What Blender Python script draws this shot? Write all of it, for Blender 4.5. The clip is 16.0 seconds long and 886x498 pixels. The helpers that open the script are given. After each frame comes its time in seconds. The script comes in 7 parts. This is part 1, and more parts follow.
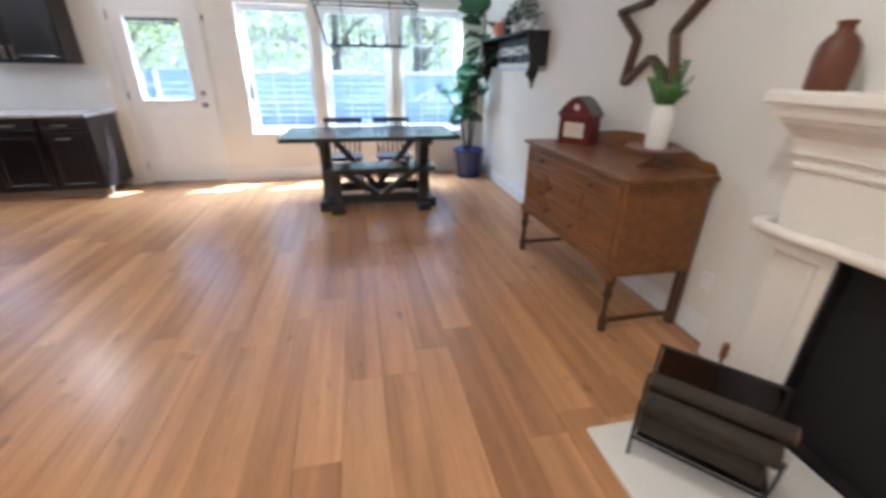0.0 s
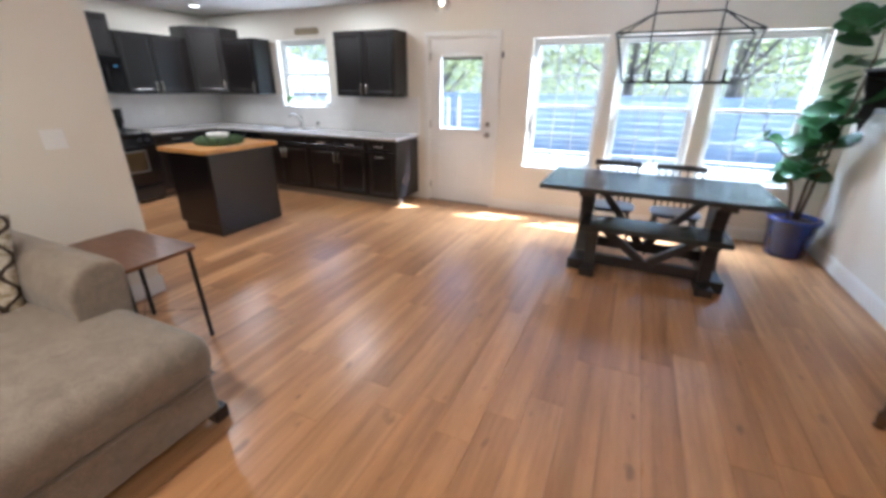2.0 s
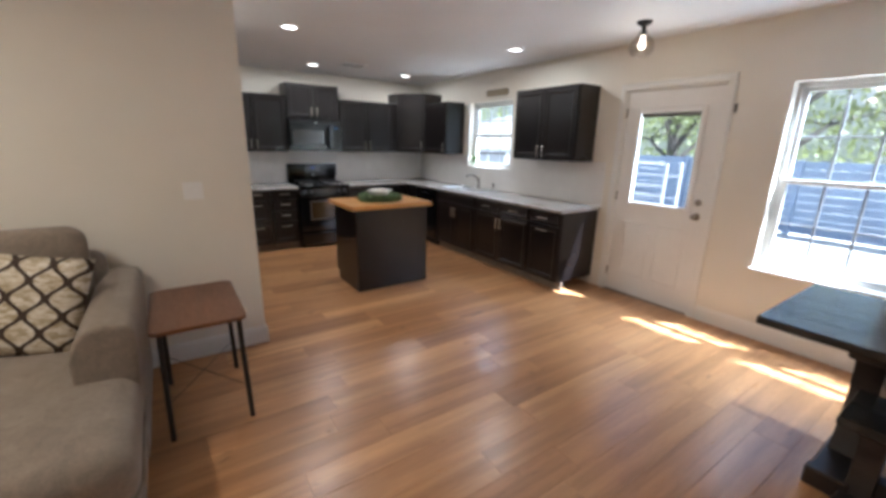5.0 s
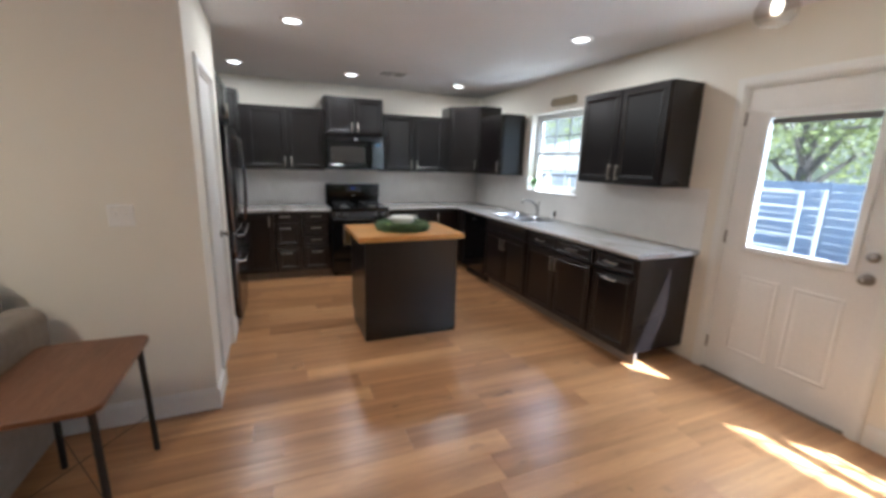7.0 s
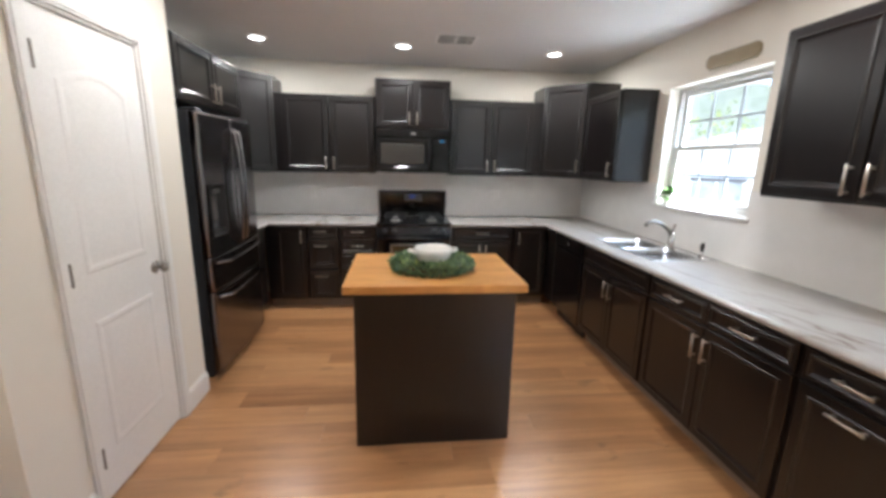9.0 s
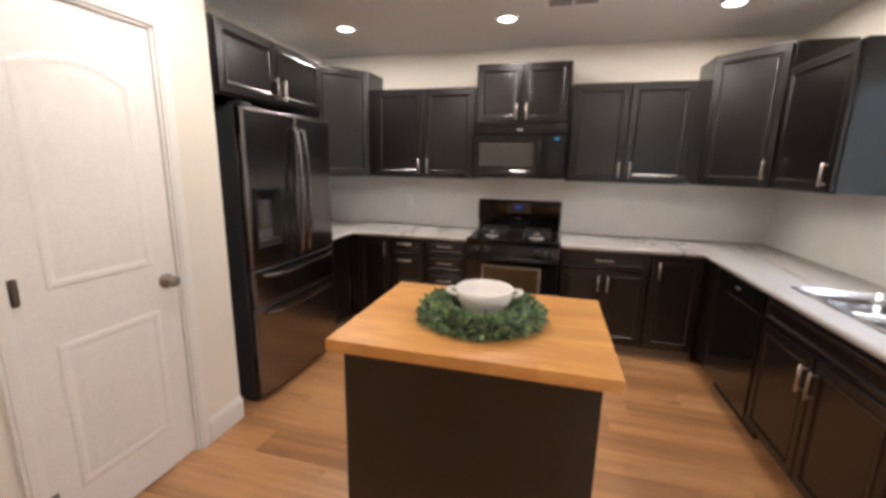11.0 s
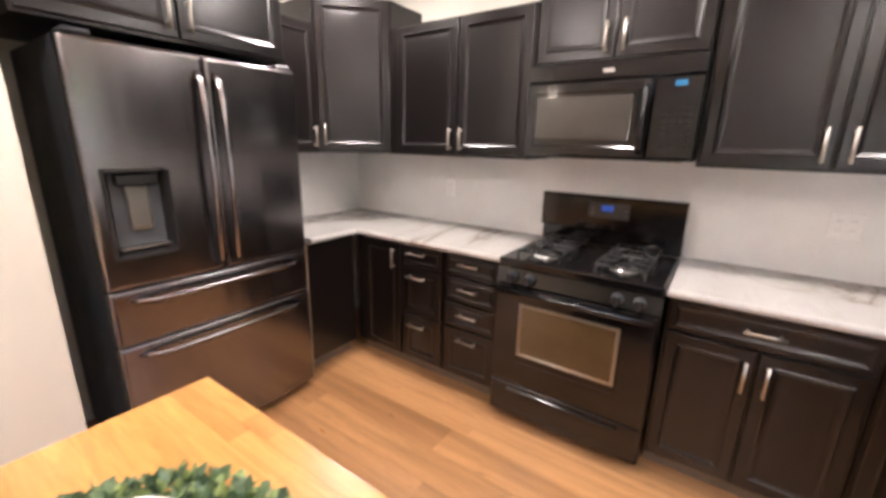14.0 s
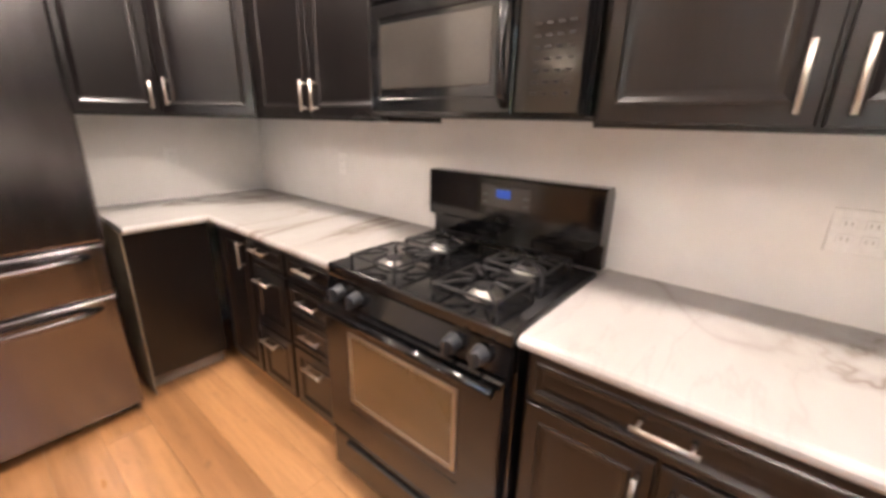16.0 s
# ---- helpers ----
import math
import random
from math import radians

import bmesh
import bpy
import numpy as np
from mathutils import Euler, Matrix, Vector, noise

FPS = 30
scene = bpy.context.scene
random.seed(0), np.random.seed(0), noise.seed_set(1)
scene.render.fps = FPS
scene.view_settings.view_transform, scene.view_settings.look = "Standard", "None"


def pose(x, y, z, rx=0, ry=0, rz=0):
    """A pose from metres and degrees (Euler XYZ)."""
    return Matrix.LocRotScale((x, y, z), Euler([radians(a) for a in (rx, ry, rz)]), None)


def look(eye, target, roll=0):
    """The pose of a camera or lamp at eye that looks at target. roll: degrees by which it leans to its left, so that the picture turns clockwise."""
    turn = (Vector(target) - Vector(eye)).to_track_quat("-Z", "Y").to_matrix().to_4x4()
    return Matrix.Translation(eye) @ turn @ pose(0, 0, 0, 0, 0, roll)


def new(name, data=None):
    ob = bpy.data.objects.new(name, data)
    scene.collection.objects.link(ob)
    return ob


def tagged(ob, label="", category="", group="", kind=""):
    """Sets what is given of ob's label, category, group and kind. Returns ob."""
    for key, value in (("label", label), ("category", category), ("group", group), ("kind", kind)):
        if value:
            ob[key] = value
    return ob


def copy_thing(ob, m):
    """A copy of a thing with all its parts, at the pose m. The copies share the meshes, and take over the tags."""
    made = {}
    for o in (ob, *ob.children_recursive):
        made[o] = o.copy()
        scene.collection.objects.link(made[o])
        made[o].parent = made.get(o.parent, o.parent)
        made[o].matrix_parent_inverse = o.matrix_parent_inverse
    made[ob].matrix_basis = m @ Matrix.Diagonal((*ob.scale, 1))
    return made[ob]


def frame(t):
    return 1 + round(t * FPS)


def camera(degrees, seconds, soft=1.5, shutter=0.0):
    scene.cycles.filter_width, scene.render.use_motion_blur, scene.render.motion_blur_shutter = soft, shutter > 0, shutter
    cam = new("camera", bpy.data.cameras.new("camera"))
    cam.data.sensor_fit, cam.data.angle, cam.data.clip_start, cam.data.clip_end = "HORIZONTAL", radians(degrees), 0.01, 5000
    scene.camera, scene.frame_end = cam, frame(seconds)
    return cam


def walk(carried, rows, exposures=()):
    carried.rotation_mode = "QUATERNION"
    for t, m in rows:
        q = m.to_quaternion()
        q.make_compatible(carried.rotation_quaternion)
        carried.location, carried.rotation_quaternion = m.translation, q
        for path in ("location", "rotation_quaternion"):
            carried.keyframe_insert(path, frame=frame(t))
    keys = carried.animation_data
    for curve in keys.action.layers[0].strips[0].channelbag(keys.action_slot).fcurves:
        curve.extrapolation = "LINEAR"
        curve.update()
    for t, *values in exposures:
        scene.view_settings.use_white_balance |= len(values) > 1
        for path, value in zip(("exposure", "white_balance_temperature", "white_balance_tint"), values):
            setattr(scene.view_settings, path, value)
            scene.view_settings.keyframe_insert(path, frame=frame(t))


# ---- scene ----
cam = camera(95.6, 16.0, soft=3.5, shutter=0.4)
PATH = [
    (0, (0.639, 0.399, 1.345), (1.024, 2.188, 0.537), 0.6),
    (0.5, (0.527, 0.541, 1.389), (0.623, 2.367, 0.578), 0.6),
    (1, (0.528, 0.71, 1.368), (0.356, 2.539, 0.577), 0.7),
    (1.5, (0.523, 0.842, 1.441), (0.058, 2.624, 0.66), 0.7),
    (2, (0.592, 0.994, 1.537), (-0.174, 2.68, 0.783), 0.6),
    (2.5, (0.524, 1.124, 1.532), (-0.383, 2.766, 0.838), 0.4),
    (3, (0.487, 1.347, 1.551), (-0.538, 2.932, 0.889), 0.7),
    (3.5, (0.482, 1.549, 1.607), (-0.707, 3.03, 0.979), 0.4),
    (4, (0.59, 1.745, 1.567), (-0.775, 3.085, 0.984), 0.7),
    (6.5, (0.22, 2.829, 1.549), (-1.537, 3.678, 1.11), 1.4),
    (7, (-0.031, 3.062, 1.53), (-1.835, 3.814, 1.108), 1.6),
    (7.5, (-0.335, 3.294, 1.529), (-2.194, 3.893, 1.102), 1.5),
    (8, (-0.668, 3.538, 1.526), (-2.557, 4.035, 1.095), 1.5),
    (8.5, (-0.999, 3.775, 1.519), (-2.922, 4.128, 1.094), 1.4),
    (9, (-1.298, 3.935, 1.521), (-3.24, 4.15, 1.097), 1.3),
    (9.5, (-1.528, 4.072, 1.512), (-3.479, 4.202, 1.093), 1.5),
    (10, (-1.705, 4.191, 1.5), (-3.661, 4.11, 1.089), 1.4),
    (12.5, (-2.787, 4.455, 1.479), (-4.547, 3.615, 1.038), 1.1),
    (13, (-3.049, 4.489, 1.463), (-4.778, 3.597, 0.999), 1.2),
    (13.5, (-3.316, 4.56, 1.457), (-4.992, 3.579, 0.98), 1.2),
    (14, (-3.544, 4.581, 1.461), (-5.139, 3.487, 0.952), 1.3),
    (14.5, (-3.794, 4.625, 1.469), (-5.314, 3.442, 0.93), 0.9),
    (15, (-4.074, 4.731, 1.453), (-5.546, 3.496, 0.898), 0.9),
    (15.5, (-4.307, 4.785, 1.429), (-5.771, 3.554, 0.845), 1.1),
    (16, (-4.559, 4.865, 1.394), (-6.033, 3.658, 0.786), 1.3),
]
EXPOSURES = [
    (0.0, 3.75, 4900, 6), (1.5, 3.65, 5100, 7), (2.5, 3.5, 5250, 8), (4.0, 3.05, 5500, 9), (6.5, 3.05, 5350, 6), (8.0, 3.5, 5400, 6), (10.0, 3.6, 5950, 11), (12.5, 3.85, 6500, 17), (13.5, 4.15, 6550, 18),
    (14.0, 4.35, 6200, 17), (14.5, 4.5, 5850, 13), (15.0, 4.6, 6150, 15), (16.0, 4.55, 6650, 19),
]
walk(cam, [(t, look(eye, target, roll)) for t, eye, target, roll in PATH], EXPOSURES)

# ---------------------------------------------------------------- light
SUN_WAY = Vector((-0.56, -0.42, -1.0)).normalized()
world = bpy.data.worlds.new("sky")
scene.world = world
world.use_nodes = True
wn, wl = world.node_tree.nodes, world.node_tree.links
sky = wn.new("ShaderNodeTexSky")
sky.sky_type = "NISHITA"
sky.sun_disc = False
sky.sun_elevation = math.asin(-SUN_WAY.z)
sky.sun_rotation = math.atan2(-SUN_WAY.x, -SUN_WAY.y)
wl.new(sky.outputs[0], wn["Background"].inputs[0])
wn["Background"].inputs[1].default_value = 0.06

sun_data = bpy.data.lights.new("sun", "SUN")
sun_data.energy, sun_data.angle, sun_data.color = 5.0, radians(0.6), (1.0, 0.995, 0.985)
sun = new("sun", sun_data)
sun.matrix_world = look((6, 12, 14), Vector((6, 12, 14)) + SUN_WAY)


def disc_lamp(x, y, z, watts, size=0.12, colour=(1.0, 0.90, 0.78)):
    d = bpy.data.lights.new("downlight_lamp", "AREA")
    d.shape, d.size, d.energy, d.color = "DISK", size, watts, colour
    o = new("downlight_lamp", d)
    o.matrix_world = pose(x, y, z)
    return o


CEIL = 2.53
# the last four are unseen, added to light the living room
DOWNLIGHTS = [(-5.19, 2.72), (-5.22, 3.97), (-5.22, 5.38), (-2.87, 5.40), (-3.49, 3.24),
              (-1.15, 0.9), (1.15, 1.3), (-1.6, -1.1), (1.15, -1.1)]
for lx, ly in DOWNLIGHTS:
    disc_lamp(lx, ly, CEIL - 0.012, *((1.4, 0.15) if lx < -2.5 else (2.8 if lx < 0 else 1.2, 0.15, (1.0, 0.82, 0.61))))



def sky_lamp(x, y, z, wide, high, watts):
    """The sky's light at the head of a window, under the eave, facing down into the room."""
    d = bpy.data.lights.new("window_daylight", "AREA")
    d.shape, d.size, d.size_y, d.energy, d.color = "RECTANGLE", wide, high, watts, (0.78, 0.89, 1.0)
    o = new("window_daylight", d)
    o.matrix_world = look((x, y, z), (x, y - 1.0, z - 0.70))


pendant_lamp = bpy.data.lights.new("pendant_lamp", "POINT")
pendant_lamp.energy, pendant_lamp.shadow_soft_size, pendant_lamp.color = 0.25, 0.015, (1.0, 0.80, 0.55)
new("pendant_lamp", pendant_lamp).matrix_world = pose(-1.50, 5.50, CEIL - 0.232)
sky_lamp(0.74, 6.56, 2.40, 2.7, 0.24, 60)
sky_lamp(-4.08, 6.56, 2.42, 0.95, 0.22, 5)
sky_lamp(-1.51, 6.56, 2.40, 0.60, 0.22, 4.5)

# ---------------------------------------------------------------- materials


class Mat:
    """A small node builder round one Principled shader."""

    def __init__(self, name, rough=0.5, metal=0.0, colour=(0.5, 0.5, 0.5)):
        self.m = bpy.data.materials.new(name)
        self.m.use_nodes = True
        self.n, self.l = self.m.node_tree.nodes, self.m.node_tree.links
        self.p = self.n["Principled BSDF"]
        self.set("Roughness", rough)
        self.set("Metallic", metal)
        self.set("Base Color", (*colour, 1))

    def set(self, key, v):
        if isinstance(v, bpy.types.NodeSocket):
            self.l.new(v, self.p.inputs[key])
        else:
            self.p.inputs[key].default_value = v
        return self

    def coords(self, scale=(1, 1, 1), kind="Object", shift=None):
        c, m = self.n.new("ShaderNodeTexCoord"), self.n.new("ShaderNodeMapping")
        self.l.new(c.outputs[kind], m.inputs[0])
        m.inputs["Scale"].default_value = scale
        if shift is not None:
            self.l.new(shift, m.inputs["Location"])
        return m.outputs[0]

    def noise(self, vec, scale, detail=4.0, rough=0.6, distort=0.0):
        t = self.n.new("ShaderNodeTexNoise")
        self.l.new(vec, t.inputs["Vector"])
        t.inputs["Scale"].default_value, t.inputs["Detail"].default_value = scale, detail
        t.inputs["Roughness"].default_value, t.inputs["Distortion"].default_value = rough, distort
        return t.outputs["Fac"]

    def ramp(self, fac, stops):
        r = self.n.new("ShaderNodeValToRGB")
        while len(r.color_ramp.elements) < len(stops):
            r.color_ramp.elements.new(0.5)
        for e, (pos, col) in zip(r.color_ramp.elements, stops):
            e.position, e.color = pos, (*col, 1) if len(col) == 3 else col
        self.l.new(fac, r.inputs[0])
        return r.outputs["Color"]

    def mix(self, fac, a, b, blend="MIX"):
        x = self.n.new("ShaderNodeMix")
        x.data_type, x.blend_type = "RGBA", blend
        for sock, v in ((x.inputs[0], fac), (x.inputs[6], a), (x.inputs[7], b)):
            if isinstance(v, bpy.types.NodeSocket):
                self.l.new(v, sock)
            else:
                sock.default_value = v if not isinstance(v, tuple) or len(v) == 4 else (*v, 1)
        return x.outputs[2]

    def math(self, op, a, b=0.0):
        x = self.n.new("ShaderNodeMath")
        x.operation = op
        for sock, v in ((x.inputs[0], a), (x.inputs[1], b)):
            if isinstance(v, bpy.types.NodeSocket):
                self.l.new(v, sock)
            else:
                sock.default_value = v
        return x.outputs[0]

    def bump(self, height, strength=0.2, dist=0.01):
        b = self.n.new("ShaderNodeBump")
        b.inputs["Strength"].default_value, b.inputs["Distance"].default_value = strength, dist
        self.l.new(height, b.inputs["Height"])
        self.l.new(b.outputs[0], self.p.inputs["Normal"])
        return self

    def random(self):
        return self.n.new("ShaderNodeObjectInfo").outputs["Random"]

    def island(self):
        return self.n.new("ShaderNodeNewGeometry").outputs["Random Per Island"]


def cabinet_material():
    """Near-black espresso stain under a satin lacquer, with a faint long grain."""
    m = Mat("espresso_cabinet", 0.33)
    v = m.coords((9, 9, 0.9))
    g, b = m.noise(v, 4.0, 6, 0.6, 0.8), m.noise(m.coords(), 1.2, 2)
    c = m.ramp(g, [(0.3, (0.0056, 0.0043, 0.0045)), (0.7, (0.0088, 0.0067, 0.0067))])
    m.set("Base Color", c)
    m.set("Roughness", m.ramp(b, [(0.1, (0.26,) * 3), (0.9, (0.30,) * 3)]))
    m.set("Coat Weight", 0.25).set("Coat Roughness", 0.26).set("Specular IOR Level", 0.42)
    return m.m


def tone(c, k):
    return tuple(min(1.0, v * k) for v in c)


def plain(name, colour, rough=0.5, metal=0.0, vary=0.12, scale=6.0, bump=0.05, fine=90.0, coat=0.0):
    """Paint, plastic, metal and the like: two scales of uneven colour and gloss, and a fine relief."""
    m = Mat(name, rough, metal, colour)
    v = m.coords()
    big, small = m.noise(v, scale), m.noise(v, fine, 3)
    c = m.ramp(big, [(0.3, tone(colour, 1 - vary)), (0.7, tone(colour, 1 + vary))])
    m.set("Base Color", m.mix(0.12, c, m.ramp(small, [(0.35, tone(colour, 0.7)), (0.65, tone(colour, 1.25))])))
    r = m.ramp(big, [(0.25, (max(0.02, rough - 0.07),) * 3), (0.75, (min(1, rough + 0.07),) * 3)])
    m.set("Roughness", r)
    if bump:
        m.bump(small, bump, 0.003)
    if coat:
        m.set("Coat Weight", coat).set("Coat Roughness", 0.12)
    return m.m


def wood(name, light, dark, rough=0.4, along=(1, 8, 8), scale=3.0, rand=True, bump=0.08):
    m = Mat(name, rough, 0, light)
    shift = None
    if rand:
        x = m.n.new("ShaderNodeVectorMath")
        x.operation = "SCALE"
        x.inputs[0].default_value = (13.0, 7.0, 5.0)
        m.l.new(m.random(), x.inputs["Scale"])
        shift = x.outputs[0]
    v = m.coords(along, shift=shift)
    grain, broad = m.noise(v, scale * 4, 8, 0.65, 1.2), m.noise(v, scale, 3, 0.5, 0.6)
    c = m.mix(0.5, m.ramp(grain, [(0.3, dark), (0.65, light)]), m.ramp(broad, [(0.3, tone(dark, 1.15)), (0.7, tone(light, 1.05))]))
    if rand:
        c = m.mix(1.0, c, m.ramp(m.random(), [(0.0, (0.80, 0.80, 0.80)), (1.0, (1.12, 1.1, 1.08))]), "MULTIPLY")
    m.set("Base Color", c)
    m.set("Roughness", m.ramp(grain, [(0.2, (rough + 0.12,) * 3), (0.8, (rough - 0.08,) * 3)]))
    m.bump(grain, bump, 0.004)
    return m.m


def plank_material(name, island):
    """Vinyl oak planks: long grain, some knots, each board with a tone of its own."""
    m = Mat(name, 0.36)
    rnd = m.island() if island else m.random()
    x = m.n.new("ShaderNodeVectorMath")
    x.operation = "SCALE"
    x.inputs[0].default_value = (31.0, 17.0, 9.0)
    m.l.new(rnd, x.inputs["Scale"])
    v = m.coords((7.0, 0.75, 1.0), "Object", x.outputs[0])
    knots = m.coords((2.2, 1.0, 1.0), "Object", x.outputs[0])
    grain = m.noise(v, 5.0, 9, 0.68, 1.4)
    broad = m.noise(v, 0.9, 3, 0.5, 0.8)
    base = m.ramp(rnd, [(0.0, (0.370, 0.182, 0.077)), (0.3, (0.500, 0.263, 0.114)), (0.55, (0.430, 0.219, 0.093)),
                        (0.8, (0.560, 0.309, 0.140)), (1.0, (0.345, 0.168, 0.071))])
    c = m.mix(1.0, base, m.ramp(grain, [(0.28, (0.83, 0.80, 0.77)), (0.5, (0.99, 0.98, 0.97)), (0.74, (1.08, 1.08, 1.07))]), "MULTIPLY")
    c = m.mix(1.0, c, m.ramp(broad, [(0.3, (0.80, 0.77, 0.74)), (0.7, (1.12, 1.12, 1.12))]), "MULTIPLY")
    streak = m.noise(m.coords((7.0, 0.20, 1.0), "Object", x.outputs[0]), 2.2, 2, 0.5, 0.4)
    c = m.mix(1.0, c, m.ramp(streak, [(0.34, (0.84, 0.82, 0.79)), (0.5, (1.0, 1.0, 1.0)), (0.66, (1.14, 1.15, 1.16))]), "MULTIPLY")
    k = m.noise(knots, 5.5, 2, 0.4, 0.3)
    c = m.mix(m.ramp(k, [(0.70, (0, 0, 0)), (0.80, (0.6, 0.6, 0.6))]), c, (0.13, 0.070, 0.036))
    m.set("Base Color", c)
    m.set("Roughness", m.ramp(grain, [(0.2, (0.35,) * 3), (0.8, (0.25,) * 3)])).set("Specular IOR Level", 0.75)
    m.bump(grain, 0.04, 0.003)
    return m.m


def wall_material(name, colour, rough=0.75):
    m = Mat(name, rough, 0, colour)
    v = m.coords()
    big, fine = m.noise(v, 0.9, 3), m.noise(v, 160.0, 4, 0.7)
    m.set("Base Color", m.ramp(big, [(0.3, tone(colour, 0.965)), (0.7, tone(colour, 1.03))]))
    m.bump(fine, 0.10, 0.003)
    return m.m


def marble_material():
    """White laminate with thin diagonal grey-brown veins in two sizes."""
    m = Mat("marble_laminate", 0.24)
    rot = m.n.new("ShaderNodeMapping")
    m.l.new(m.coords((1, 1, 1)), rot.inputs[0])
    rot.inputs["Rotation"].default_value = (0, 0, radians(38))
    rot.inputs["Scale"].default_value = (0.55, 2.0, 1.0)
    v = rot.outputs[0]

    def veins(scale, thin, distort):
        n = m.noise(v, scale, 5, 0.55, distort)
        return m.ramp(m.math("ABSOLUTE", m.math("SUBTRACT", n, 0.5)), [(0.0, (1, 1, 1)), (thin, (0.35, 0.35, 0.35)), (thin * 3.5, (0, 0, 0))])

    cloud = m.noise(v, 1.4, 4)
    c = m.ramp(cloud, [(0.3, (0.385, 0.365, 0.345)), (0.65, (0.455, 0.438, 0.425))])
    patch = m.ramp(m.noise(v, 0.9, 2), [(0.38, (0.15, 0.15, 0.15)), (0.55, (1.0, 1.0, 1.0))])
    big = m.mix(1.0, veins(0.8, 0.010, 0.9), patch, "MULTIPLY")
    c = m.mix(big, c, (0.22, 0.185, 0.165))
    c = m.mix(m.mix(1.0, veins(2.2, 0.008, 0.7), (0.25, 0.25, 0.25), "MULTIPLY"), c, (0.30, 0.27, 0.25))
    m.set("Base Color", c)
    return m.m


def steel_material(name, colour, rough, scale=(300, 300, 0.6), brushed=0.0, waves=0.0):
    m = Mat(name, rough, 1.0, colour)
    m.set("Anisotropic", brushed).set("Anisotropic Rotation", 0.25)
    g = m.noise(m.coords(scale), 4.0, 4)
    m.set("Roughness", m.ramp(g, [(0.3, (rough - 0.03,) * 3), (0.7, (rough + 0.04,) * 3)]))
    m.set("Base Color", m.ramp(g, [(0.3, tone(colour, 0.95)), (0.7, tone(colour, 1.05))]))
    if waves:
        m.bump(m.noise(m.coords((16, 16, 0.12)), 1.0, 1), waves, 0.012)
    return m.m


def fabric_material(name, colour):
    m = Mat(name, 0.92, 0, colour)
    v = m.coords()
    weave, blotch = m.noise(v, 150.0, 4, 0.85), m.noise(v, 11.0, 7, 0.75, 0.6)
    c = m.mix(0.45, m.ramp(blotch, [(0.34, tone(colour, 0.62)), (0.66, tone(colour, 1.28))]), m.ramp(weave, [(0.35, tone(colour, 0.6)), (0.65, tone(colour, 1.35))]))
    m.set("Base Color", c).set("Sheen Weight", 0.25)
    m.bump(weave, 0.35, 0.004)
    return m.m


def glass_material(name="window_glass", tint=(1, 1, 1), gloss=0.03):
    m = Mat(name, 0.0)
    out = m.n["Material Output"]
    t, g, mx, f = m.n.new("ShaderNodeBsdfTransparent"), m.n.new("ShaderNodeBsdfGlossy"), m.n.new("ShaderNodeMixShader"), m.n.new("ShaderNodeLayerWeight")
    t.inputs[0].default_value = (*tint, 1)
    g.inputs["Roughness"].default_value = gloss
    f.inputs[0].default_value = 0.5
    m.l.new(m.math("ADD", 0.03, m.math("MULTIPLY", 0.55, m.math("POWER", f.outputs["Facing"], 5.0))), mx.inputs[0])
    m.l.new(t.outputs[0], mx.inputs[1])
    m.l.new(g.outputs[0], mx.inputs[2])
    m.l.new(mx.outputs[0], out.inputs[0])
    return m.m


def glow_material(name, colour, power):
    m = Mat(name, 0.4, 0, tone(colour, 0.15))
    m.set("Emission Color", (*colour, 1)).set("Emission Strength", power)
    return m.m


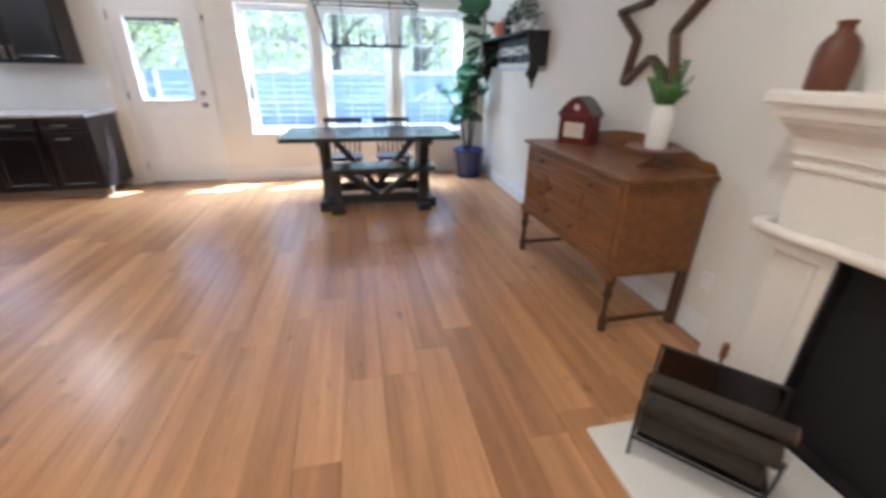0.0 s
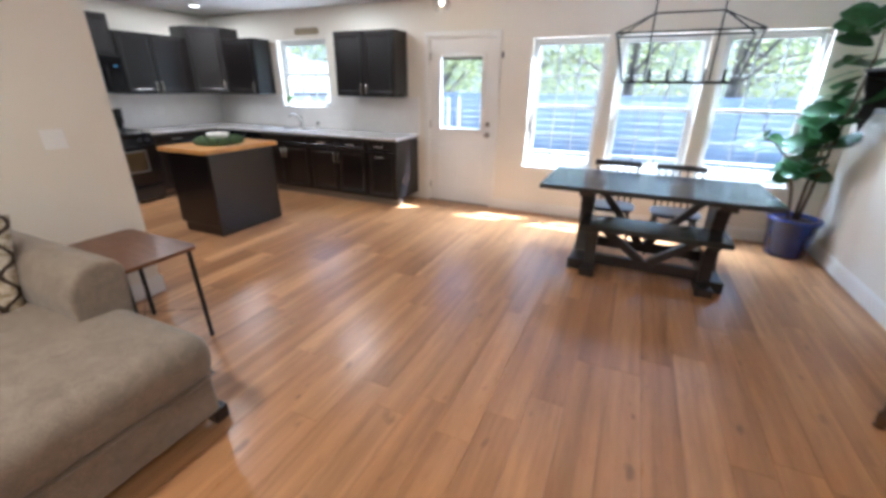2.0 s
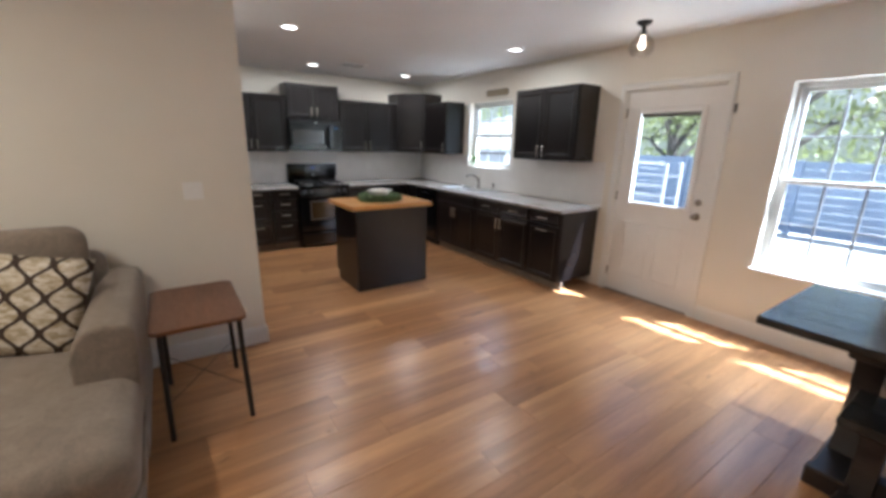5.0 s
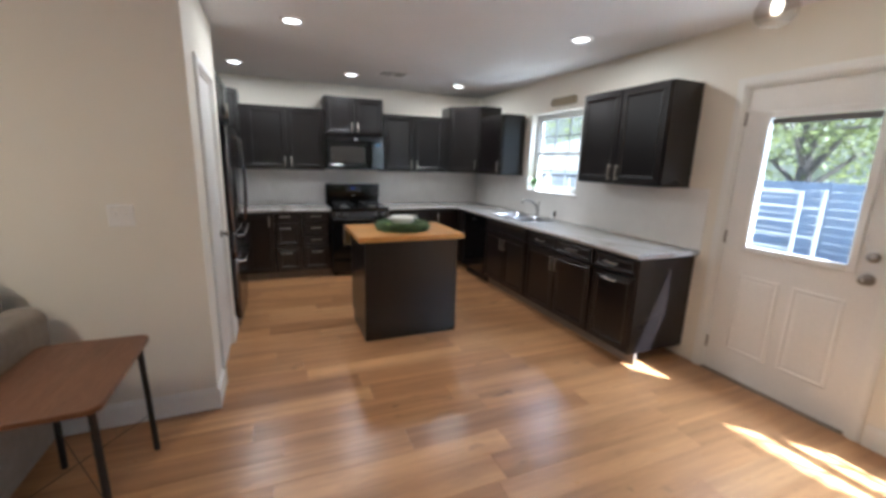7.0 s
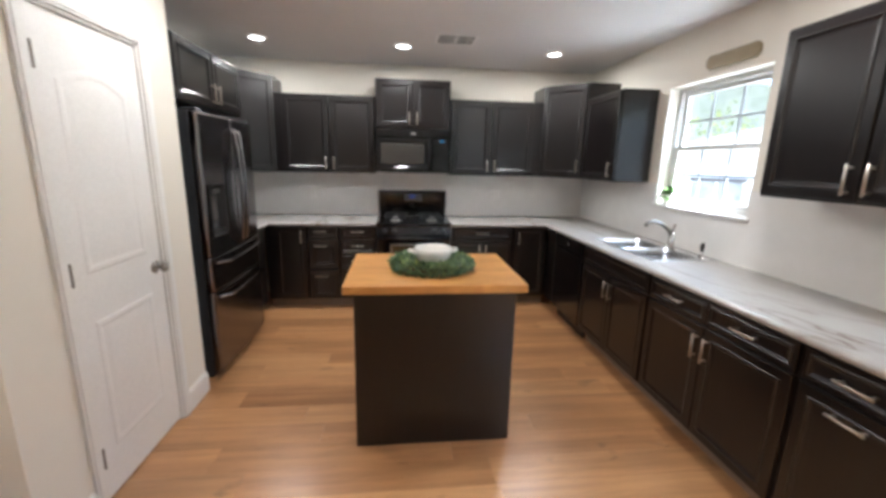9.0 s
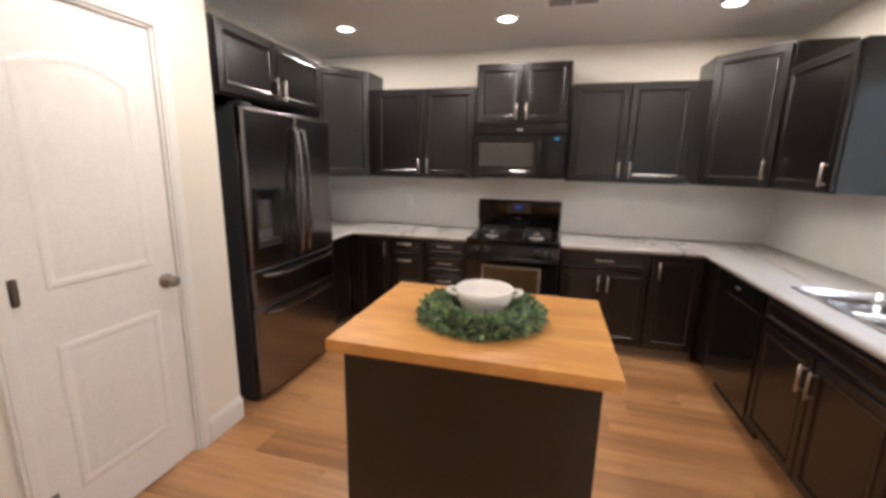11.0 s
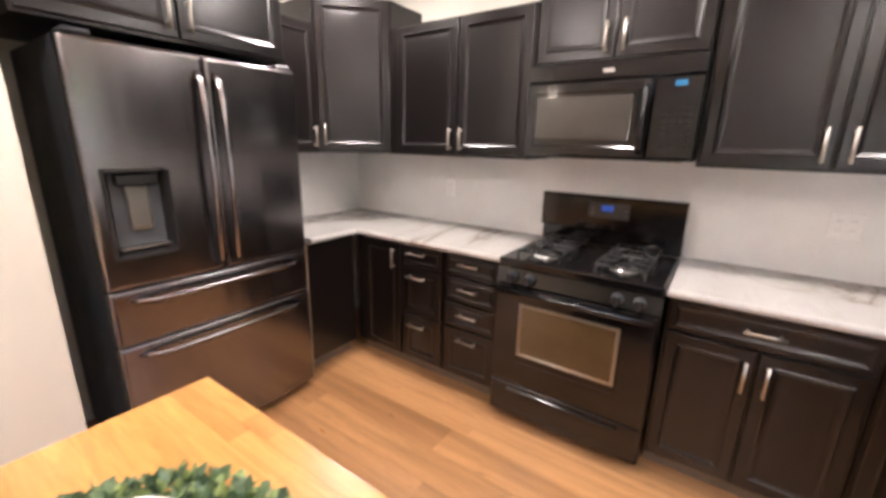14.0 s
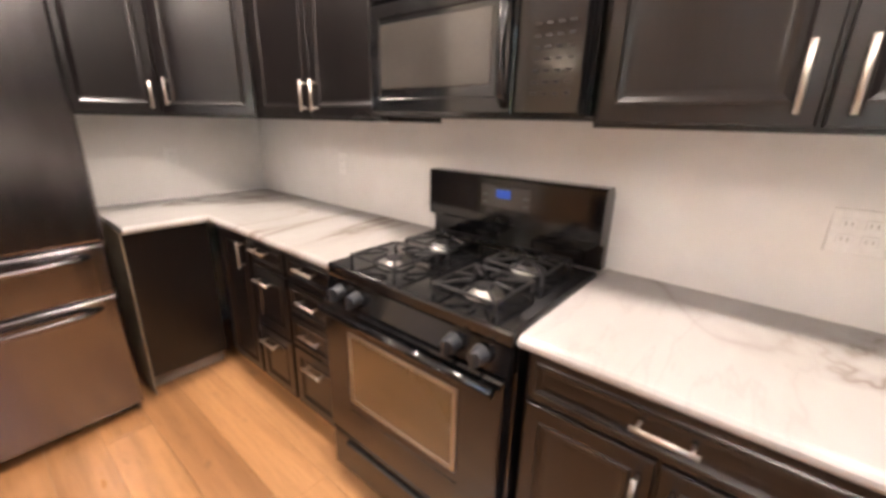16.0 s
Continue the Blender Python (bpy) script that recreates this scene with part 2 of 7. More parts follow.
M = {
    "wall": wall_material("wall_paint", (0.78, 0.74, 0.66)),
    "ceiling": wall_material("ceiling_paint", (0.76, 0.76, 0.76)),
    "trim": plain("trim_paint", (0.80, 0.79, 0.76), 0.38, vary=0.03, scale=2, bump=0.02),
    "door": plain("door_paint", (0.80, 0.79, 0.77), 0.36, vary=0.03, scale=2, bump=0.01),
    "plank": plank_material("oak_plank", False),
    "plank_far": plank_material("oak_plank_far", True),
    "joint": plain("floor_joint", (0.20, 0.11, 0.06), 0.8),
    "cab": cabinet_material(),
    "toe": plain("toe_kick", (0.26, 0.21, 0.17), 0.6),
    "nickel": steel_material("brushed_nickel", (0.50, 0.46, 0.41), 0.38, (40, 40, 40)),
    "raw_board": plain("raw_board", (0.42, 0.33, 0.23), 0.7, vary=0.12, scale=5),
    "marble": marble_material(),
    "black": plain("black_enamel", (0.0055, 0.0055, 0.0062), 0.12, vary=0.1, bump=0.0, coat=0.25),
    "black_matt": plain("black_iron", (0.011, 0.0105, 0.0115), 0.55, vary=0.2),
    "black_steel": steel_material("black_stainless", (0.235, 0.222, 0.228), 0.20, (300, 300, 0.6), waves=0.10),
    "fridge_side": plain("fridge_side", (0.022, 0.024, 0.028), 0.45),
    "steel": steel_material("stainless", (0.60, 0.60, 0.60), 0.28, (60, 3, 60)),
    "dull_steel": steel_material("dull_steel", (0.33, 0.32, 0.30), 0.36, (60, 3, 60)),
    "chrome": plain("chrome", (0.75, 0.75, 0.75), 0.10, 1.0, vary=0.03, bump=0.0),
    "oven_glass": plain("oven_glass", (0.078, 0.051, 0.022), 0.07, vary=0.25, scale=3, bump=0.0, coat=1.0),
    "mw_glass": plain("microwave_glass", (0.05, 0.046, 0.042), 0.13, vary=0.1, bump=0.0, coat=0.3),
    "patio": plain("concrete", (0.42, 0.41, 0.39), 0.85, vary=0.12, scale=3, bump=0.3),
    "glass": glass_material(),
    "jar_glass": glass_material("jar_glass", (0.93, 0.92, 0.91), 0.05),
    "lamp_glass": glass_material("lamp_glass", (0.97, 0.96, 0.94), 0.02),
    "vinyl": plain("window_vinyl", (0.56, 0.55, 0.52), 0.4, vary=0.03, bump=0.01),
    "door_nickel": plain("aged_nickel", (0.30, 0.27, 0.24), 0.32, 1.0, vary=0.1, bump=0.0),
    "dusty": plain("dusty_leaf", (0.15, 0.19, 0.13), 0.6, vary=0.4, scale=20),
    "vent_white": plain("vent_enamel", (0.86, 0.86, 0.85), 0.35, vary=0.03, bump=0.0),
    "muntin": plain("grey_muntin", (0.27, 0.28, 0.29), 0.4, vary=0.04, bump=0.0),
    "plate": plain("switch_plate", (0.84, 0.83, 0.81), 0.35, vary=0.03, bump=0.0),
    "slot": plain("outlet_slot", (0.38, 0.35, 0.31), 0.6),
    "white": plain("white_ceramic", (0.80, 0.78, 0.74), 0.16, vary=0.04, bump=0.03, coat=0.4),
    "dark_wood": wood("dark_stained_pine", (0.040, 0.034, 0.032), (0.014, 0.012, 0.012), 0.33, (1, 9, 9), 2.5),
    "table_top": wood("dark_stained_tabletop", (0.046, 0.048, 0.047), (0.015, 0.016, 0.017), 0.20, (1, 9, 9), 2.5),
    "oak": wood("antique_oak", (0.265, 0.108, 0.028), (0.098, 0.037, 0.010), 0.30, (7, 1, 7), 3.0),
    "oak_leg": wood("dark_oak_leg", (0.085, 0.036, 0.014), (0.035, 0.014, 0.006), 0.32, (7, 7, 1), 3.0),
    "dispenser": plain("dispenser_grey", (0.085, 0.09, 0.10), 0.35),
    "walnut": wood("walnut_laminate", (0.165, 0.068, 0.030), (0.105, 0.042, 0.019), 0.34, (1, 6, 6), 2.5, False, 0.02),
    "sofa": fabric_material("taupe_chenille", (0.235, 0.190, 0.148)),
    "fig": plain("fig_leaf", (0.032, 0.100, 0.026), 0.33, vary=0.35, scale=9, bump=0.1, fine=30),
    "wreath": plain("boxwood_leaf", (0.035, 0.085, 0.035), 0.5, vary=0.5, scale=18),
    "stem": plain("plant_stem", (0.10, 0.065, 0.035), 0.8, vary=0.3, scale=30),
    "pot": plain("blue_glaze", (0.012, 0.035, 0.17), 0.13, vary=0.3, scale=9, coat=0.6),
    "soil": plain("soil", (0.03, 0.02, 0.015), 0.95, vary=0.4, scale=40, bump=0.5),
    "red": plain("red_paint", (0.115, 0.010, 0.011), 0.35, vary=0.25, scale=12),
    "slate": plain("grey_roof_paint", (0.10, 0.09, 0.09), 0.5),
    "cream": plain("cream_card", (0.66, 0.58, 0.47), 0.6),
    "amber": plain("brown_glaze", (0.125, 0.042, 0.016), 0.52, vary=0.3, scale=9, coat=0.0),
    "copper": plain("copper", (0.42, 0.17, 0.09), 0.35, 1.0, vary=0.15),
    "cherry": wood("cherry_wood", (0.20, 0.065, 0.030), (0.10, 0.030, 0.016), 0.28, (4, 4, 4), 3.0, False),
    "star": wood("barn_wood", (0.15, 0.085, 0.05), (0.06, 0.032, 0.02), 0.6, (3, 3, 3), 4.0),
    "hearth": plain("white_hearth_stone", (0.76, 0.72, 0.65), 0.35, vary=0.05, scale=4),
    "shaded_grey": plain("shaded_rail_grey", (0.50, 0.52, 0.55), 0.5, vary=0.05),
    "mantel": plain("mantel_paint", (0.78, 0.72, 0.63), 0.42, vary=0.03, scale=3, bump=0.03),
    "soot_vent_shade": plain("firebox_vent_black", (0.014, 0.012, 0.011), 0.6, vary=0.4, scale=9, bump=0.2),
    "log": wood("charred_log", (0.046, 0.033, 0.022), (0.012, 0.008, 0.006), 0.8, (1, 7, 7), 5.0, True, 0.6),
    "screen_mesh": plain("screen_mesh", (0.006, 0.006, 0.006), 0.7, vary=0.3, scale=4, bump=0.3, fine=400),
    "smoked_glass": glass_material("smoked_glass", (0.24, 0.24, 0.25), 0.06),
    "log_end": plain("log_end", (0.36, 0.20, 0.10), 0.8, vary=0.3, scale=40),
    "bulb": glow_material("lamp_glow", (1.0, 0.80, 0.55), 0.8),
    "lens": glow_material("downlight_lens", (1.0, 0.90, 0.76), 0.7),
    "display": glow_material("blue_display", (0.02, 0.10, 0.5), 0.03),
    "display_pale": glow_material("pale_display", (0.05, 0.40, 0.75), 0.017),
}

# ---------------------------------------------------------------- mesh helpers


def part(name, bm, material, parent=None, label="", smooth=False):
    """Links a bmesh as one mesh object, under a thing or a part."""
    me = bpy.data.meshes.new(name)
    bmesh.ops.recalc_face_normals(bm, faces=bm.faces)
    if smooth:
        for f in bm.faces:
            f.smooth = True
    bm.to_mesh(me)
    bm.free()
    me.materials.append(M[material] if isinstance(material, str) else material)
    ob = new(name, me)
    if parent is not None:
        ob.parent = parent
    if label:
        ob["label"] = label
    return ob


def thing(name, label, category, m=None, group="", kind=""):
    ob = tagged(new(name), label, category, group, kind)
    ob.empty_display_size = 0.1
    if m is not None:
        ob.matrix_basis = m
    return ob


def box(bm, a, b, bevel=0.0, segs=1):
    """A box between two corners, its edges rounded by bevel."""
    r = bmesh.ops.create_cube(bm, size=1.0)
    vs = r["verts"]
    lo, hi = [min(p, q) for p, q in zip(a, b)], [max(p, q) for p, q in zip(a, b)]
    for v in vs:
        v.co = Vector([lo[i] + (v.co[i] + 0.5) * (hi[i] - lo[i]) for i in range(3)])
    if bevel:
        es = list({e for v in vs for e in v.link_edges})
        bmesh.ops.bevel(bm, geom=es, offset=min(bevel, 0.49 * min(h - l for l, h in zip(lo, hi))), segments=segs, affect="EDGES", profile=0.5)
    return bm


def bx(a, b, bevel=0.0, segs=1):
    return box(bmesh.new(), a, b, bevel, segs)


def turned(bm, m, fn):
    """Whatever fn adds to bm, moved by the matrix m."""
    old = set(bm.verts)
    fn(bm)
    bmesh.ops.transform(bm, matrix=m, verts=[v for v in bm.verts if v not in old])
    return bm


def rod(bm, p, q, r, n=10, r2=None):
    """A round bar from p to q."""
    p, q = Vector(p), Vector(q)
    d = q - p
    m = Matrix.Translation((p + q) / 2) @ d.to_track_quat("Z", "Y").to_matrix().to_4x4()
    bmesh.ops.create_cone(bm, cap_ends=True, segments=n, radius1=r, radius2=r if r2 is None else r2, depth=d.length, matrix=m)
    return bm


def beam(bm, p, q, w, h, up=(0, 0, 1), bevel=0.004):
    """A square bar from p to q, w wide and h high."""
    p, q = Vector(p), Vector(q)
    d = (q - p).normalized()
    side = d.cross(Vector(up)).normalized()
    top = side.cross(d)
    m = Matrix((side, d, top)).transposed().to_4x4()
    m.translation = (p + q) / 2
    length = (q - p).length
    return turned(bm, m, lambda b: box(b, (-w / 2, -length / 2, -h / 2), (w / 2, length / 2, h / 2), bevel))


def lathe(bm, profile, n=20, at=(0, 0, 0)):
    """A turned body from (radius, height) pairs about the upright axis."""
    rows = []
    for r, z in profile:
        rows.append([bm.verts.new((at[0] + r * math.cos(2 * math.pi * i / n), at[1] + r * math.sin(2 * math.pi * i / n), at[2] + z)) for i in range(n)])
    for a, b in zip(rows, rows[1:]):
        for i in range(n):
            bm.faces.new((a[i], a[(i + 1) % n], b[(i + 1) % n], b[i]))
    bm.faces.new(rows[0][::-1])
    bm.faces.new(rows[-1])
    return bm


def tube(bm, pts, r, n=8):
    """A bent round bar through the points."""
    pts = [Vector(p) for p in pts]
    rows = []
    ref = Vector((0.31, 0.17, 0.93))
    for i, p in enumerate(pts):
        d = (pts[min(i + 1, len(pts) - 1)] - pts[max(i - 1, 0)]).normalized()
        s = d.cross(ref).normalized()
        t = d.cross(s)
        rr = r[i] if isinstance(r, (list, tuple)) else r
        rows.append([bm.verts.new(p + rr * (math.cos(2 * math.pi * k / n) * s + math.sin(2 * math.pi * k / n) * t)) for k in range(n)])
    for a, b in zip(rows, rows[1:]):
        for k in range(n):
            bm.faces.new((a[k], a[(k + 1) % n], b[(k + 1) % n], b[k]))
    bm.faces.new(rows[0][::-1])
    bm.faces.new(rows[-1])
    return bm


def prism(bm, outline, depth, m=None):
    """A flat outline in the XZ plane, extruded along +Y by depth."""
    a = [bm.verts.new((x, 0, z)) for x, z in outline]
    b = [bm.verts.new((x, depth, z)) for x, z in outline]
    n = len(a)
    bm.faces.new(a)
    bm.faces.new(b[::-1])
    for i in range(n):
        bm.faces.new((a[i], b[i], b[(i + 1) % n], a[(i + 1) % n]))
    if m is not None:
        bmesh.ops.transform(bm, matrix=m, verts=a + b)
    return bm


def rings(bm, x0, z0, x1, z1, steps, back):
    """A panel facing -Y: nested rectangles, each (inset, y), closed at the back at y = back."""
    rows = []
    for inset, y in [(0.0, back), *steps]:
        rows.append([bm.verts.new(c) for c in ((x0 + inset, y, z0 + inset), (x1 - inset, y, z0 + inset), (x1 - inset, y, z1 - inset), (x0 + inset, y, z1 - inset))])
    for a, b in zip(rows, rows[1:]):
        for i in range(4):
            bm.faces.new((a[i], a[(i + 1) % 4], b[(i + 1) % 4], b[i]))
    bm.faces.new(rows[-1])
    bm.faces.new(rows[0][::-1])
    return bm


def front(x0, z0, x1, z1, rail=0.055, y=0.0):
    """A cabinet front with a raised moulding round a sunk field, 20 mm thick."""
    return rings(bmesh.new(), x0, z0, x1, z1, [(0.0, y - 0.016), (0.004, y - 0.020), (rail - 0.012, y - 0.020), (rail - 0.006, y - 0.024),
                                              (rail, y - 0.020), (rail + 0.006, y - 0.0165), (rail + 0.016, y - 0.0150), (rail + 0.022, y - 0.0150), (rail + 0.026, y - 0.0155)], y)


def pull(parent, x, z, upright, length=0.13, y=-0.020):
    """A bar handle on two short posts."""
    bm = bmesh.new()
    h = length / 2
    for k in (-1, 1):
        e = (x, z + k * h * 0.78) if upright else (x + k * h * 0.78, z)
        rod(bm, (e[0], y + 0.002, e[1]), (e[0], y - 0.030, e[1]), 0.0055, 8)
    a, b = ((x, y - 0.030, z - h), (x, y - 0.030, z + h)) if upright else ((x - h, y - 0.030, z), (x + h, y - 0.030, z))
    rod(bm, a, b, 0.0062, 10)
    return part("handle", bm, "nickel", parent, "brushed nickel bar handle", True)


# ---------------------------------------------------------------- the shell
WEST, EAST, NORTH, SOUTH = -5.98, 2.42, 6.12, -3.0
TH = 0.2
PANTRY_Y, SWITCH_X, NOOK_Y, NOOK_X = 2.66, -2.62, 2.03, -3.87


def structure(name, bm, material, label, category):
    return tagged(part(name, bm, material), label, category, kind="structure")


def wall_with_holes(name, x0, x1, y0, y1, z1, holes, label):
    """A wall along x, pieced round its openings (x0, x1, z0, z1)."""
    bm = bmesh.new()
    xs = x0
    for hx0, hx1, hz0, hz1 in sorted(holes):
        box(bm, (xs, y0, 0), (hx0, y1, z1))
        if hz0 > 0:
            box(bm, (hx0, y0, 0), (hx1, y1, hz0))
        box(bm, (hx0, y0, hz1), (hx1, y1, z1))
        xs = hx1
    box(bm, (xs, y0, 0), (x1, y1, z1))
    return structure(name, bm, "wall", label, "wall")


KWIN = (-4.54, -3.61, 1.21, 2.14)
DOOR = (-1.965, -1.055, 0.0, 2.095)
WINS = [(-0.62, 0.20, 0.60, 2.05), (0.325, 1.145, 0.60, 2.05), (1.27, 2.09, 0.60, 2.05)]
wall_with_holes("wall_north", WEST - TH, EAST + TH, NORTH, NORTH + TH, CEIL, [KWIN, DOOR, *WINS], "cream painted wall with the windows and back door")
structure("wall_west", bx((WEST - TH, NOOK_Y - TH, 0), (WEST, NORTH, CEIL)), "wall", "cream painted wall behind the kitchen range", "wall")
structure("wall_east", bx((EAST, SOUTH - TH, 0), (EAST + TH, NORTH, CEIL)), "wall", "pale cream painted wall beside the fireplace", "wall")
structure("wall_south", bx((SWITCH_X - TH, SOUTH - TH, 0), (EAST, SOUTH, CEIL)), "wall", "plain cream wall closing the living room", "wall")
structure("wall_nook", bx((WEST, NOOK_Y - TH, 0), (NOOK_X, NOOK_Y, CEIL)), "wall", "cream wall behind the fridge", "wall")
# the pantry's walls: the door side, the nook side and the switch side
PDOOR = (-3.57, -2.93, 0.0, 2.05)
wall_with_holes("wall_pantry", NOOK_X, SWITCH_X, PANTRY_Y - 0.12, PANTRY_Y, CEIL, [PDOOR], "cream painted wall round the pantry door")
structure("wall_switch", bx((SWITCH_X - 0.12, SOUTH, 0), (SWITCH_X, PANTRY_Y - 0.12, CEIL)), "wall", "cream painted wall behind the sofa", "wall")
structure("wall_pantry_side", bx((NOOK_X, NOOK_Y - TH, 0), (NOOK_X + 0.12, PANTRY_Y - 0.12, CEIL)), "wall", "cream wall end beside the fridge", "wall")
structure("ceiling", bx((WEST - TH, SOUTH - TH, CEIL), (EAST + TH, NORTH + TH, CEIL + 0.15)), "ceiling", "flat white painted ceiling", "ceiling")
# the eave over the windows
structure("eave", bx((WEST - 0.8, NORTH + TH, CEIL + 0.05), (EAST + 0.8, 6.62, CEIL + 0.22)), "trim", "white painted roof overhang outside the windows", "roof")


def skirt(name, a, b, face):
    """A baseboard from a to b on the floor, standing out along face, with a stepped top."""
    a, b, f = Vector((*a, 0)), Vector((*b, 0)), Vector((*face, 0))
    bm = bmesh.new()
    for h0, h1, t in ((0.0, 0.115, 0.016), (0.115, 0.128, 0.012), (0.128, 0.136, 0.007)):
        lo, hi = Vector((min(a.x, b.x), min(a.y, b.y), h0)), Vector((max(a.x, b.x), max(a.y, b.y), h1))
        p, q = lo + 0.002 * f, hi + t * f
        box(bm, (min(p.x, q.x, lo.x), min(p.y, q.y, lo.y), h0), (max(p.x, q.x), max(p.y, q.y), h1))
    return structure(name, bm, "trim", "white painted baseboard", "baseboard")


skirt("baseboard_north", (-0.98, NORTH), (EAST - 0.02, NORTH), (0, -1))
skirt("baseboard_east", (EAST, 1.84), (EAST, NORTH - 0.02), (-1, 0))
skirt("baseboard_switch", (SWITCH_X, SOUTH), (SWITCH_X, PANTRY_Y), (1, 0))
skirt("baseboard_pantry", (SWITCH_X + 0.016, PANTRY_Y), (-2.87, PANTRY_Y), (0, 1))
skirt("baseboard_pantry_end", (-3.63, PANTRY_Y), (NOOK_X, PANTRY_Y), (0, 1))

# ---------------------------------------------------------------- kitchen cabinets


def base_cabinet(m, w, fronts, label, depth=0.585, h=0.868, group="base cabinets"):
    """fronts: rows of (kind, x0, z0, x1, z1, handles); handles are (x, z, upright)."""
    c = thing("base_cabinet", label, "cabinet", m, group)
    bm = bx((0.001, 0, 0.10), (w - 0.001, depth, h), 0.002)
    part("body", bm, "cab", c)
    part("toe_kick", bx((0.001, 0.075, 0.0), (w - 0.001, 0.090, 0.10)), "toe", c, "bare brown toe kick")
    for kind, x0, z0, x1, z1, hs in fronts:
        d = part(kind, front(x0, z0, x1, z1, 0.032 if z1 - z0 < 0.2 else 0.055), "cab", c)
        for hx, hz, up in hs:
            pull(d, hx, hz, up)
    return c


def wall_cabinet(m, w, z0, z1, doors, label, depth=0.32, sides=None):
    c = thing("wall_cabinet", label, "cabinet", m, "wall cabinets")
    part("body", bx((0.001, 0, z0), (w - 0.001, depth, z1), 0.002), "cab", c)
    for x0, x1, hx in doors:
        d = part("door", front(x0, z0 + 0.012, x1, z1 - 0.012), "cab", c)
        if hx is not None:
            pull(d, hx, z0 + 0.10, True)
    return c


def pair(w, z0, z1, hz, gap=0.004):
    """Two doors that meet in the middle, their handles beside the gap."""
    mid = w / 2
    return [("door", 0.012, z0, mid - gap, z1, [(mid - 0.035, hz, True)]), ("door", mid + gap, z0, w - 0.012, z1, [(mid + 0.035, hz, True)])]


TOP = 0.905  # the worktop's height
FX, FY = -5.39, 5.52  # the faces of the west and the north run
SY = 2.61  # the face of the short south run


def west(y, x=FX):
    return pose(x, y, 0, 0, 0, 90)


def north(x, y=FY):
    return pose(x, y, 0, 0, 0, 0)


def south(x, y):
    return pose(x, y, 0, 0, 0, 180)


# north run, from the back door to the corner
base_cabinet(north(-2.59), 0.455, [("drawer", 0.012, 0.725, 0.443, 0.858, [(0.21, 0.79, False)]), ("door", 0.012, 0.115, 0.443, 0.715, [(0.21, 0.655, False)])],
             "espresso base cabinet with a drawer, at the run's end")
base_cabinet(north(-3.57), 0.978, [("drawer", 0.012, 0.725, 0.484, 0.858, [(0.25, 0.79, False)]), ("drawer", 0.494, 0.725, 0.966, 0.858, [(0.73, 0.79, False)]), *pair(0.978, 0.115, 0.715, 0.60)],
             "espresso base cabinet with two drawers over two doors")
base_cabinet(north(-4.50), 0.928, [("drawer", 0.012, 0.725, 0.916, 0.858, []), *pair(0.928, 0.115, 0.715, 0.60)], "espresso sink cabinet with two doors")
# west run, from the north corner to the south one
base_cabinet(west(5.13), 0.39, [("door", 0.012, 0.115, 0.36, 0.858, [(0.06, 0.745, True)])], "espresso corner cabinet with one tall door")
base_cabinet(west(4.472), 0.656, [("drawer", 0.012, 0.725, 0.644, 0.858, [(0.328, 0.795, False)]), *pair(0.656, 0.115, 0.715, 0.61)],
             "espresso base cabinet with a drawer over two doors, beside the stove")
base_cabinet(west(3.335), 0.362, [("drawer", 0.010, 0.735, 0.352, 0.858, [(0.175, 0.812, False)]), ("drawer", 0.010, 0.58, 0.352, 0.727, [(0.175, 0.665, False)]),
                                  ("drawer", 0.010, 0.425, 0.352, 0.572, [(0.175, 0.51, False)]), ("drawer", 0.010, 0.115, 0.352, 0.417, [(0.175, 0.352, False)])],
             "espresso cabinet with a stack of four drawers")
base_cabinet(west(3.02), 0.313, [("drawer", 0.010, 0.735, 0.303, 0.858, [(0.123, 0.815, False)]), ("drawer", 0.010, 0.425, 0.303, 0.727, [(0.123, 0.667, False)]),
                                 ("drawer", 0.010, 0.115, 0.303, 0.417, [(0.123, 0.350, False)])], "espresso cabinet with a stack of three drawers")
base_cabinet(west(2.61), 0.408, [("door", 0.085, 0.115, 0.398, 0.858, [(0.350, 0.76, True)])], "espresso corner cabinet with a narrow door")
end_cabinet = base_cabinet(south(-4.985, SY), 0.372, [], "espresso cabinet with a plain face, between fridge and corner", depth=0.575)

# uppers on the west wall
UX = -5.65
UZ0, UZ1 = 1.385, 2.155
wall_cabinet(west(2.692, UX), 0.995, UZ0, UZ1, [(0.075, 0.528, 0.495), (0.538, 0.983, 0.573)], "espresso wall cabinet with two doors")
wall_cabinet(west(3.69, UX), 0.77, 1.845, 2.33, [(0.012, 0.380, 0.345), (0.390, 0.758, 0.425)], "espresso wall cabinet above the microwave")
wall_cabinet(west(4.465, UX), 0.993, UZ0, UZ1, [(0.012, 0.435, 0.40), (0.445, 0.888, 0.48)], "espresso wall cabinet with two doors, beside the microwave")


